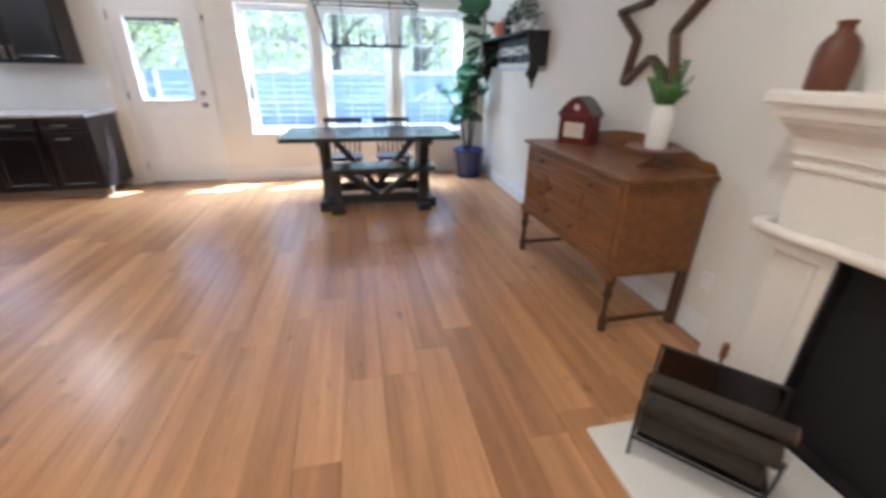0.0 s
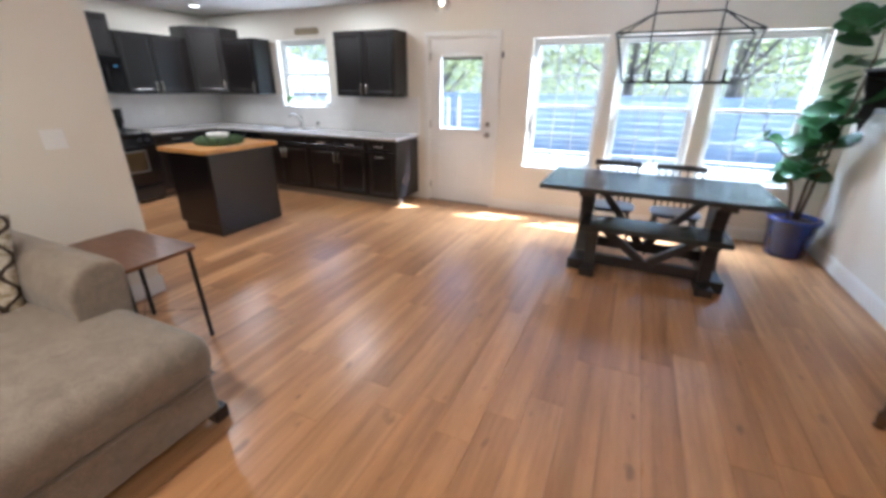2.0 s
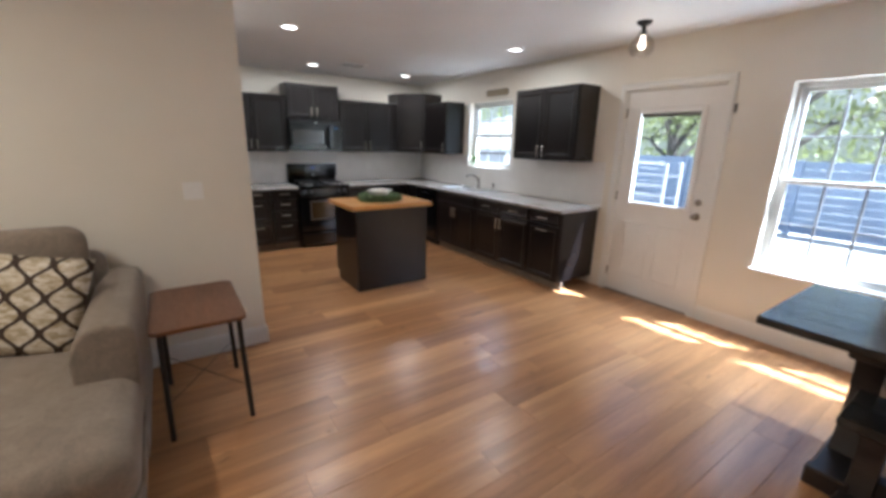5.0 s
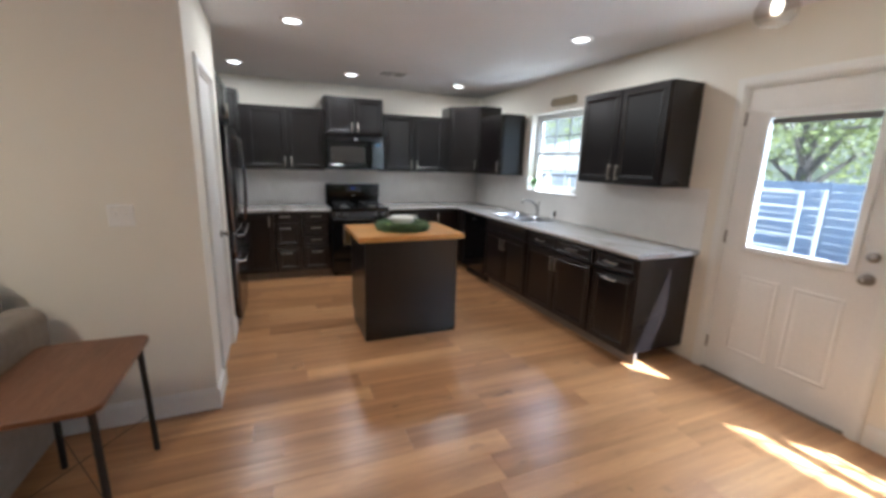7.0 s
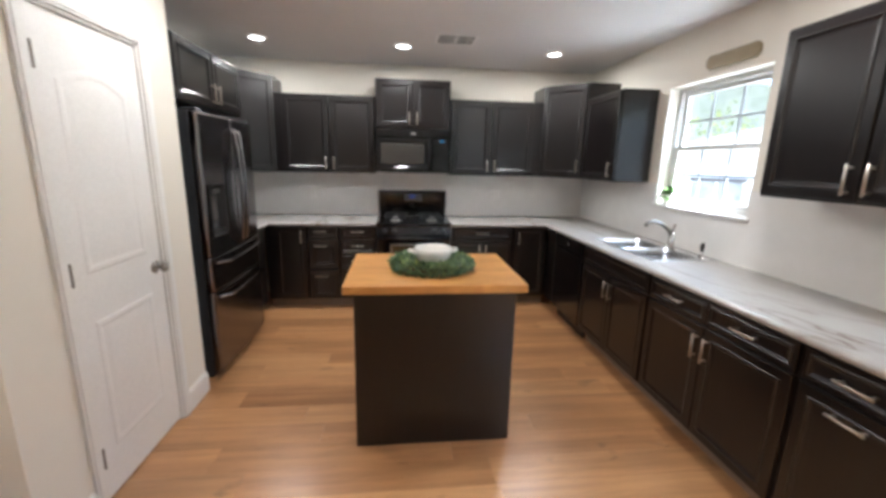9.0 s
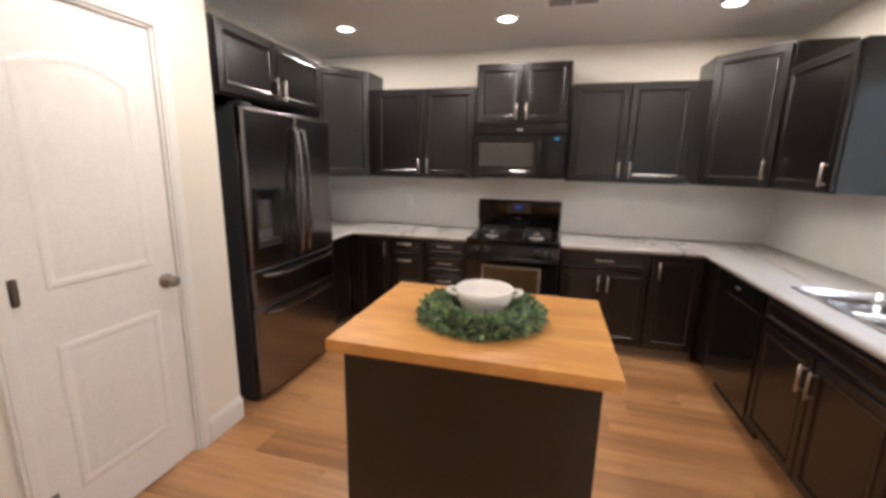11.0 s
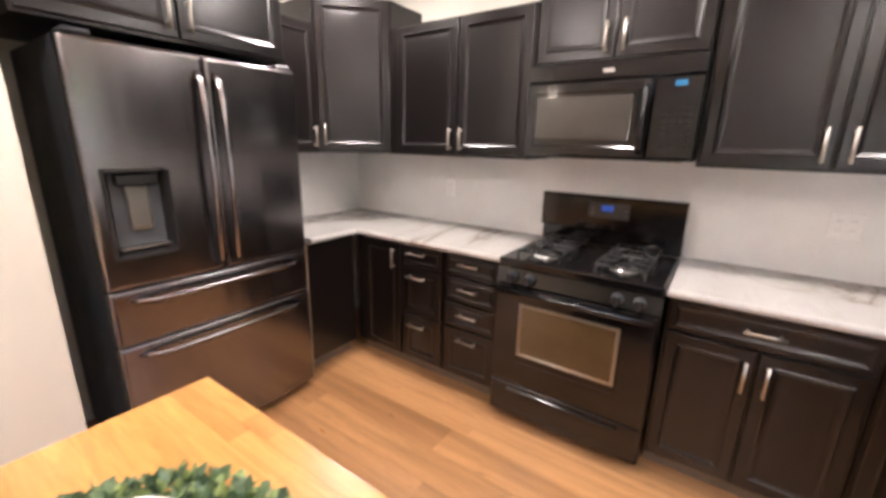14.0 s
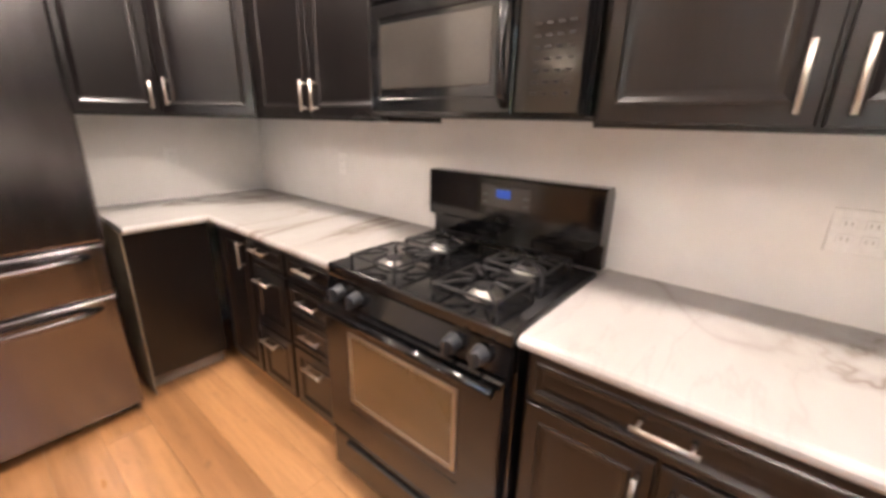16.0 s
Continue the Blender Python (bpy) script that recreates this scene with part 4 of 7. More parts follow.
def sink():
    s = thing("sink", "double-bowl stainless steel sink set in the worktop", "sink")
    x0, x1, y0, y1, z = -4.52, -3.74, 5.60, 6.05, TOP
    b = bmesh.new()
    mid = (x0 + x1) / 2
    for a0, a1, c0, c1 in ((x0, x1, y0, y0 + 0.035), (x0, x1, y1 - 0.075, y1), (x0, x0 + 0.035, y0 + 0.035, y1 - 0.075), (x1 - 0.035, x1, y0 + 0.035, y1 - 0.075), (mid - 0.02, mid + 0.02, y0 + 0.035, y1 - 0.075)):
        box(b, (a0, c0, z + 0.0005), (a1, c1, z + 0.005), 0.002)
    part("rim", b, "steel", s)
    for a0, a1 in ((x0 + 0.035, mid - 0.02), (mid + 0.02, x1 - 0.035)):
        b = bmesh.new()
        rows = []
        c0, c1 = y0 + 0.035, y1 - 0.075
        for ins, dz in ((0, 0.003), (0.012, -0.02), (0.016, -0.13), (0.04, -0.155)):
            rows.append([b.verts.new(p) for p in ((a0 + ins, c0 + ins, z + dz), (a1 - ins, c0 + ins, z + dz), (a1 - ins, c1 - ins, z + dz), (a0 + ins, c1 - ins, z + dz))])
        for r0, r1 in zip(rows, rows[1:]):
            for i in range(4):
                b.faces.new((r0[i], r0[(i + 1) % 4], r1[(i + 1) % 4], r1[i]))
        b.faces.new(rows[-1])
        bowl = part("bowl", b, "steel", s)
        part("drain", lathe(bmesh.new(), [(0.04, -0.154), (0.038, -0.151), (0.02, -0.1525), (0.0, -0.1525)], 16, ((a0 + a1) / 2, (c0 + c1) / 2, z)), "chrome", bowl)
    f = thing("faucet", "satin steel single-lever kitchen faucet behind the sink", "faucet", pose(-4.12, 6.005, TOP + 0.005))
    part("base", lathe(bmesh.new(), [(0.032, 0), (0.032, 0.006), (0.024, 0.014), (0.022, 0.10), (0.018, 0.115), (0, 0.118)], 16), "dull_steel", f, "", True)
    part("spout", tube(bmesh.new(), [(0, 0, 0.09), (0, -0.03, 0.14), (-0.01, -0.08, 0.185), (-0.02, -0.14, 0.205), (-0.03, -0.19, 0.195), (-0.032, -0.205, 0.165)], [0.016, 0.014, 0.013, 0.012, 0.012, 0.013], 10), "dull_steel", f, "", True)
    part("lever", tube(bmesh.new(), [(0, 0, 0.11), (0.01, 0.0, 0.15), (0.018, 0.005, 0.19)], [0.012, 0.009, 0.008], 8), "dull_steel", f, "", True)
    d = thing("soap_pump", "black-headed soap pump beside the faucet", "soap dispenser", pose(-3.80, 6.01, TOP + 0.005))
    part("collar", lathe(bmesh.new(), [(0.022, 0), (0.022, 0.008), (0.012, 0.014), (0.011, 0.05), (0, 0.05)], 14), "chrome", d, "", True)
    part("pump_head", tube(bmesh.new(), [(0, 0, 0.05), (0, 0, 0.085), (0, 0, 0.105)], [0.013, 0.015, 0.010], 10), "black_matt", d, "", True)
    return s


sink()

# ---------------------------------------------------------------- windows and doors


def window(name, hole, label, y=6.235):
    """A white double-hung window with two sashes of six panes in a plastered reveal."""
    x0, x1, z0, z1 = hole
    wdw = tagged(new(name), label, "window", kind="structure")
    f = 0.035
    bm = bmesh.new()
    for a, b in (((x0, y - 0.03, z0), (x0 + f, y + 0.045, z1)), ((x1 - f, y - 0.03, z0), (x1, y + 0.045, z1)), ((x0 + f, y - 0.03, z1 - f), (x1 - f, y + 0.045, z1)), ((x0 + f, y - 0.03, z0), (x1 - f, y + 0.045, z0 + f))):
        box(bm, a, b, 0.003)
    part("window_frame", bm, "vinyl", wdw)
    zm = (z0 + z1) / 2 - 0.01
    for za, zb, ys in ((zm - 0.02, z1 - f, y + 0.018), (z0 + f, zm + 0.02, y - 0.012)):
        bm = bmesh.new()
        xa, xb, r = x0 + f, x1 - f, 0.032
        for a, b in (((xa, ys - 0.014, za), (xa + r, ys + 0.014, zb)), ((xb - r, ys - 0.014, za), (xb, ys + 0.014, zb)), ((xa + r, ys - 0.014, zb - r), (xb - r, ys + 0.014, zb)), ((xa + r, ys - 0.014, za), (xb - r, ys + 0.014, za + r))):
            box(bm, a, b, 0.003)
        sash = part("sash", bm, "vinyl", wdw)
        gx0, gx1, gz0, gz1 = xa + r, xb - r, za + r, zb - r
        bm = bmesh.new()
        for i in (1, 2):
            x = gx0 + (gx1 - gx0) * i / 3
            box(bm, (x - 0.008, ys - 0.007, gz0), (x + 0.008, ys + 0.007, gz1), 0.002)
        zc = (gz0 + gz1) / 2
        for i in range(3):
            xl = gx0 + (gx1 - gx0) * i / 3 + (0.008 if i else 0)
            xr = gx0 + (gx1 - gx0) * (i + 1) / 3 - (0.008 if i < 2 else 0)
            box(bm, (xl, ys - 0.006, zc - 0.008), (xr, ys + 0.006, zc + 0.008), 0.002)
        part("muntin", bm, "muntin", sash)
        pane = part("pane", bx((gx0, ys - 0.002, gz0), (gx1, ys + 0.002, gz1)), "glass", sash)
        pane.visible_shadow = False
    part("window_sill", bx((x0 - 0.03, NORTH - 0.022, z0 - 0.02), (x1 + 0.03, y - 0.03, z0 + 0.004), 0.005), "trim", wdw)
    return wdw


window("window_1", KWIN, "white double-hung window over the kitchen sink")
for i, hole in enumerate(WINS):
    window(f"window_{i + 2}", hole, "tall white double-hung window behind the dining table")


def casing(parent, x0, x1, z1, y, face, w=0.062):
    """Flat casing round a door opening on the wall face at y, standing out along face (-1 or 1)."""
    bm = bmesh.new()
    for t, grow in ((0.014, 0.0), (0.019, -0.012)):
        ya, yb = y, y + face * t
        box(bm, (x0 - w - grow, ya, 0), (x0 + grow, yb, z1 + w + grow), 0.002)
        box(bm, (x1 - grow, ya, 0), (x1 + w + grow, yb, z1 + w + grow), 0.002)
        box(bm, (x0 + grow, ya, z1 - grow), (x1 - grow, yb, z1 + w + grow), 0.002)
    return part("casing", bm, "trim", parent)


def hinge(parent, x, y, z, face):
    bm = bx((x - 0.013, min(y, y + face * 0.004), z - 0.045), (x + 0.013, max(y, y + face * 0.004), z + 0.045))
    rod(bm, (x, y + face * 0.007, z - 0.047), (x, y + face * 0.007, z + 0.047), 0.006, 8)
    return part("hinge", bm, "door_nickel", parent, "satin nickel hinge")


def knob(parent, x, y, z, face, r=0.027, name="knob"):
    bm = bmesh.new()
    prof = [(0.033, 0.0), (0.033, 0.006), (0.012, 0.010), (0.011, 0.032), (r * 0.8, 0.038), (r, 0.050), (r * 0.85, 0.060), (0.0, 0.064)]
    lathe(bm, prof, 18)
    bmesh.ops.transform(bm, matrix=pose(x, y, z, 90 if face < 0 else -90), verts=bm.verts)
    return part(name, bm, "door_nickel", parent, "satin nickel door knob", True)


def back_door():
    d = tagged(new("door_1"), "white back door with a half-height glass light, closed", "door", kind="structure")
    x0, x1, z1 = -1.95, -1.07, 2.08
    yf = 6.135
    gx0, gx1, gz0, gz1 = -1.80, -1.225, 1.00, 1.885
    bm = bmesh.new()
    box(bm, (x0, yf, 0.012), (gx0, yf + 0.045, z1))
    box(bm, (gx1, yf, 0.012), (x1, yf + 0.045, z1))
    box(bm, (gx0, yf, gz1), (gx1, yf + 0.045, z1))
    box(bm, (gx0, yf, 0.012), (gx1, yf + 0.045, gz0))
    slab = part("slab", bm, "door", d)
    bm = bmesh.new()
    fw = 0.035
    for a, b in (((gx0 - fw, yf - 0.012, gz0 - fw), (gx0 + 0.012, yf, gz1 + fw)), ((gx1 - 0.012, yf - 0.012, gz0 - fw), (gx1 + fw, yf, gz1 + fw)),
                 ((gx0 + 0.012, yf - 0.012, gz1 - 0.012), (gx1 - 0.012, yf, gz1 + fw)), ((gx0 + 0.012, yf - 0.012, gz0 - fw), (gx1 - 0.012, yf, gz0 + 0.012))):
        box(bm, a, b, 0.005)
    part("glass_frame", bm, "door", slab)
    p = part("pane", bx((gx0 + 0.002, yf + 0.018, gz0 + 0.002), (gx1 - 0.002, yf + 0.024, gz1 - 0.002)), "glass", slab)
    p.visible_shadow = False
    # the raised blind's headrail behind the glass
    part("blind_headrail", bx((gx0 + 0.012, yf + 0.004, gz1 - 0.050), (gx1 - 0.012, yf + 0.016, gz1 - 0.013), 0.003), "slate", slab, "grey folded blind at the top of the glass")
    for px0, px1 in ((x0 + 0.13, -1.545), (-1.475, x1 - 0.13)):
        part("panel", rings(bmesh.new(), px0, 0.22, px1, 0.80, [(0, yf - 0.001), (0.012, yf - 0.008), (0.024, yf - 0.002), (0.045, yf - 0.005)], yf), "door", slab)
    knob(slab, x1 - 0.065, yf, 0.945, -1)
    bm = lathe(bmesh.new(), [(0.030, 0), (0.030, 0.008), (0.020, 0.014), (0, 0.015)], 18)
    bmesh.ops.transform(bm, matrix=pose(x1 - 0.065, yf, 1.075, 90), verts=bm.verts)
    part("deadbolt", bm, "door_nickel", slab, "round nickel deadbolt", True)
    for hz in (0.22, 1.05, 1.88):
        hinge(d, x0 - 0.004, yf - 0.002, hz, -1)
    bm = bmesh.new()
    for a, b in (((DOOR[0], NORTH, 0), (x0 - 0.002, 6.30, DOOR[3])), ((x1 + 0.002, NORTH, 0), (DOOR[1], 6.30, DOOR[3])), ((x0 - 0.002, NORTH, z1 + 0.003), (x1 + 0.002, 6.30, DOOR[3]))):
        box(bm, a, b)
    part("jamb", bm, "trim", d)
    part("threshold", bx((x0, NORTH - 0.02, 0.0), (x1, 6.30, 0.011), 0.003), "toe", d, "dark metal threshold")
    casing(d, DOOR[0], DOOR[1], DOOR[3], NORTH, -1)
    # alarm contact beside the frame
    part("alarm_contact", bx((-0.985, NORTH - 0.016, 1.845), (-0.965, NORTH, 1.915), 0.003), "slate", d, "small grey alarm contact")
    return d


back_door()


def pantry_door():
    d = tagged(new("door_2"), "white two-panel pantry door with an arched top panel, closed", "door", kind="structure")
    x0, x1, z1 = PDOOR[0] + 0.012, PDOOR[1] - 0.012, PDOOR[3] - 0.015
    yf = PANTRY_Y - 0.012
    slab = part("slab", bx((x0, yf - 0.035, 0.012), (x1, yf, z1), 0.002), "door", d)

    def panel(pz0, pz1, arch):
        """A raised field with a sloping border; the top edge may be arched."""
        bm = bmesh.new()
        rows = []
        w0, w1 = x0 + 0.105, x1 - 0.105
        for ins, y in ((0.0, yf + 0.0002), (0.008, yf + 0.0030), (0.022, yf + 0.0034), (0.036, yf + 0.0006), (0.070, yf + 0.0026)):
            xa, xb, za, zb = w0 + ins, w1 - ins, pz0 + ins, pz1 - ins
            row = [(xa, za), (xb, za)]
            n = 10 if arch else 1
            for i in range(n + 1):
                u = i / n
                row.append((xb + (xa - xb) * u, zb + (arch * (1 - (2 * u - 1) ** 2) if arch else 0)))
            rows.append([bm.verts.new((x, y, z)) for x, z in row])
        for a, b in zip(rows, rows[1:]):
            for i in range(len(a)):
                bm.faces.new((a[i], a[(i + 1) % len(a)], b[(i + 1) % len(b)], b[i]))
        bm.faces.new(rows[-1])
        return bm

    # the slab's face is pieced round the two sunk panels
    part("panel", panel(0.22, 0.82, 0.0), "door", slab)
    part("panel", panel(1.03, 1.80, 0.055), "door", slab)
    knob(slab, x0 + 0.055, yf, 0.945, 1)
    for hz in (0.22, 1.05, 1.86):
        hinge(d, x1 - 0.016, yf + 0.0005, hz, 1)
    part("strike", bx((x0 - 0.010, yf + 0.001, 0.915), (x0 - 0.004, yf + 0.004, 0.975)), "nickel", d)
    bm = bmesh.new()
    for a, b in (((PDOOR[0], PANTRY_Y - 0.12, 0), (x0 - 0.002, PANTRY_Y, PDOOR[3])), ((x1 + 0.002, PANTRY_Y - 0.12, 0), (PDOOR[1], PANTRY_Y, PDOOR[3])), ((x0 - 0.002, PANTRY_Y - 0.12, z1 + 0.002), (x1 + 0.002, PANTRY_Y, PDOOR[3]))):
        box(bm, a, b)
    part("jamb", bm, "trim", d)
    casing(d, PDOOR[0], PDOOR[1], PDOOR[3], PANTRY_Y, 1, 0.058)
    return d


pantry_door()

# ---------------------------------------------------------------- fixtures


def downlight(x, y):
    d = thing("downlight", "lit round recessed ceiling downlight with a white trim ring", "ceiling light", pose(x, y, CEIL), "recessed downlights")
    bm = bmesh.new()
    lathe(bm, [(0.062, -0.006), (0.066, -0.011), (0.085, -0.007), (0.088, 0.0), (0.062, 0.0)], 28)
    part("trim_ring", bm, "trim", d, "", True)
    part("lens", lathe(bmesh.new(), [(0.061, -0.010), (0.061, -0.005), (0.0, -0.005)], 24), "lens", d, "glowing warm-white lens")
    return d


# the last four fittings are out of view, made to go with the added lamps
for lx, ly in DOWNLIGHTS:
    downlight(lx, ly)


def ceiling_vent():
    d = thing("ceiling_vent", "white louvred air vent in the ceiling", "vent", pose(-4.945, 4.41, CEIL, 0, 0, 90))
    w, h = 0.35, 0.30
    bm = bmesh.new()
    for a, b in (((-w / 2, -h / 2, -0.006), (w / 2, -h / 2 + 0.025, 0)), ((-w / 2, h / 2 - 0.025, -0.006), (w / 2, h / 2, 0)), ((-w / 2, -h / 2 + 0.025, -0.006), (-w / 2 + 0.025, h / 2 - 0.025, 0)), ((w / 2 - 0.025, -h / 2 + 0.025, -0.006), (w / 2, h / 2 - 0.025, 0)), ((-0.008, -h / 2 + 0.025, -0.006), (0.008, h / 2 - 0.025, 0))):
        box(bm, a, b, 0.002)
    part("frame", bm, "vent_white", d)
    # flat black sheet stands in for the shade between the slats
    part("shade_backing", bx((-w / 2 + 0.02, -h / 2 + 0.02, -0.002), (w / 2 - 0.02, h / 2 - 0.02, 0)), "soot_vent_shade", d)
    for i in range(9):
        y = -h / 2 + 0.036 + i * (h - 0.072) / 8
        for x0, x1 in ((-w / 2 + 0.025, -0.008), (0.008, w / 2 - 0.025)):
            part("slat", beam(bmesh.new(), (x0, y, -0.003), (x1, y, -0.003), 0.007, 0.0015, (0, 0, 1), 0), "vent_white", d)
    return d


ceiling_vent()


def plate(name, m, label, gangs, kind):
    """A wall plate facing -Y: rocker or toggle switches, or sockets."""
    w = 0.07 + 0.046 * (gangs - 1)
    p = thing(name, label, "switch" if kind == "switch" else "outlet", m)
    part("cover", rings(bmesh.new(), -w / 2, -0.058, w / 2, 0.058, [(0, -0.004), (0.004, -0.007), (0.01, -0.007)], 0), "plate", p)
    for g in range(gangs):
        x = (g - (gangs - 1) / 2) * 0.046
        if kind == "switch":
            part("toggle", bx((x - 0.005, -0.016, -0.004), (x + 0.005, -0.006, 0.012), 0.002), "plate", p)
        else:
            for z in (-0.02, 0.02):
                s = part("socket", bx((x - 0.016, -0.0095, z - 0.014), (x + 0.016, -0.0068, z + 0.014), 0.003), "plate", p)
                for sx in (-0.006, 0.006):
                    part("slot", bx((x + sx - 0.001, -0.0102, z - 0.005), (x + sx + 0.001, -0.0094, z + 0.005)), "slot", s)
    return p


plate("light_switch", pose(SWITCH_X, 2.30, 1.21, 0, 0, 90), "cream double toggle light switch on the wall", 2, "switch")
for oy in (5.05, 2.97):
    plate("wall_outlet", pose(WEST + 0.008, oy, 1.15, 0, 0, 90), "cream power outlet on the backsplash", 2 if oy > 4 else 1, "outlet")
plate("wall_outlet", pose(EAST, 1.96, 0.34, 0, 0, -90), "cream power outlet above the baseboard", 1, "outlet")
plate("wall_outlet", pose(-5.42, NOOK_Y + 0.008, 1.15, 0, 0, 180), "cream power outlet on the backsplash by the fridge", 1, "outlet")

# ---------------------------------------------------------------- dining area


def trestle_end(bm, x, y, z0, z1, depth, w, foot):
    """A board leg with waisted sides on a foot, its thickness w along x."""
    hd = depth / 2
    zf, zt = z0 + foot, z1 - foot * 0.7
    out = []
    n = 8
    for i in range(n + 1):
        u = i / n
        out.append((-(hd * 0.50 - hd * 0.16 * math.sin(math.pi * u)), zf + (zt - zf) * u))
    for i in range(n + 1):
        u = 1 - i / n
        out.append(((hd * 0.50 - hd * 0.16 * math.sin(math.pi * u)), zf + (zt - zf) * u))
    m = Matrix(((0, 1, 0, x - w / 2), (1, 0, 0, y), (0, 0, 1, 0), (0, 0, 0, 1)))
    prism(bm, out, w, m)
    box(bm, (x - w * 0.68, y - hd, z0), (x + w * 0.68, y + hd, zf), 0.008)
    box(bm, (x - w * 0.60, y - hd * 0.86, zt), (x + w * 0.60, y + hd * 0.86, z1), 0.008)
    for s in (-1, 1):
        box(bm, (x - w * 0.74, y + s * hd - 0.06, z0), (x + w * 0.74, y + s * hd + 0.005, z0 + foot * 1.15), 0.008)
    return bm


def trestle(name, label, category, x0, x1, y0, y1, z, thick, legs, depth, w, foot):
    t = thing(name, label, category)
    n = 5 if y1 - y0 > 0.6 else 2
    for i in range(n):
        ya, yb = y0 + (y1 - y0) * i / n, y0 + (y1 - y0) * (i + 1) / n
        part("board", bx((x0, ya + 0.0008, z - thick), (x1, yb - 0.0008, z), 0.004), "table_top", t)
    yc = (y0 + y1) / 2
    for x in legs:
        part("leg", trestle_end(bmesh.new(), x, yc, 0.0, z - thick, depth, w, foot), "dark_wood", t)
    zs = foot + 0.055
    part("stretcher", bx((legs[0] + w / 2, yc - 0.035, zs - 0.05), (legs[1] - w / 2, yc + 0.035, zs + 0.04), 0.005), "dark_wood", t)
    xc = (legs[0] + legs[1]) / 2
    for s, x in ((-1, legs[0]), (1, legs[1])):
        part("brace", beam(bmesh.new(), (xc + s * 0.03, yc, zs + 0.03), (x - s * 0.08, yc, z - thick - 0.02), 0.06, 0.075, (0, 1, 0), 0.004), "dark_wood", t)
    part("apron", bx((legs[0], yc - 0.03, z - thick - 0.05), (legs[1], yc + 0.03, z - thick), 0.003), "dark_wood", t)
    return t


trestle("dining_table", "long dark-stained wooden trestle dining table by the windows", "table", -0.09, 1.71, 4.55, 5.47, 0.742, 0.042, (0.31, 1.37), 0.86, 0.105, 0.085)
trestle("dining_bench", "dark-stained wooden trestle bench pushed under the table", "bench", 0.30, 1.42, 4.42, 4.79, 0.455, 0.04, (0.415, 1.305), 0.30, 0.085, 0.06)


def dining_chair():
    """A dark spindle-back chair at the origin, its back at +Y."""
    c = thing("dining_chair", "black spindle-back wooden dining chair facing the table", "chair", pose(0.505, 5.36, 0), "dining chairs")
    bm = bmesh.new()
    prof = []
    for i in range(24):
        a = 2 * math.pi * i / 24
        prof.append((0.225 * math.copysign(abs(math.cos(a)) ** 0.6, math.cos(a)), 0.20 * math.copysign(abs(math.sin(a)) ** 0.6, math.sin(a))))
    lo, hi = [bm.verts.new((x * 0.94, y * 0.94, 0.390)) for x, y in prof], [bm.verts.new((x, y, 0.417)) for x, y in prof]
    top = [bm.verts.new((x * 0.9, y * 0.9, 0.423)) for x, y in prof]
    for a, b in ((lo, hi), (hi, top)):
        for i in range(24):
            bm.faces.new((a[i], a[(i + 1) % 24], b[(i + 1) % 24], b[i]))
    bm.faces.new(lo)
    bm.faces.new(top)
    part("seat", bm, "dark_wood", c)
    for sx in (-1, 1):
        for sy in (-1, 1):
            part("leg", rod(bmesh.new(), (sx * 0.16, sy * 0.13, 0.395), (sx * 0.205, sy * 0.19, 0.0), 0.017, 10, 0.012), "dark_wood", c)
        part("stretcher", rod(bmesh.new(), (sx * 0.185, -0.165, 0.19), (sx * 0.185, 0.165, 0.19), 0.010, 8), "dark_wood", c)
    part("stretcher", rod(bmesh.new(), (-0.185, 0, 0.19), (0.185, 0, 0.19), 0.010, 8), "dark_wood", c)
    bm = bmesh.new()
    pts = [(-0.225 + 0.45 * i / 10, 0.235 + 0.035 * (1 - (2 * i / 10 - 1) ** 2), 0) for i in range(11)]
    rows = [[bm.verts.new((x, y - 0.011, 0.772)), bm.verts.new((x, y + 0.011, 0.772)), bm.verts.new((x, y + 0.013, 0.828)), bm.verts.new((x, y - 0.009, 0.828))] for x, y, _ in pts]
    for a, b in zip(rows, rows[1:]):
        for k in range(4):
            bm.faces.new((a[k], a[(k + 1) % 4], b[(k + 1) % 4], b[k]))
    bm.faces.new(rows[0])
    bm.faces.new(rows[-1])
    part("top_rail", bm, "dark_wood", c)
    for i in range(7):
        u = i / 6
        x = -0.195 + 0.39 * u
        part("spindle", rod(bmesh.new(), (x * 0.88, 0.165, 0.415), (x, 0.236 + 0.033 * (1 - (2 * u - 1) ** 2), 0.778), 0.010 if 0 < i < 6 else 0.013, 8, 0.007 if 0 < i < 6 else 0.011), "dark_wood", c)
    return c


chair = dining_chair()
copy_thing(chair, pose(1.085, 5.36, 0))


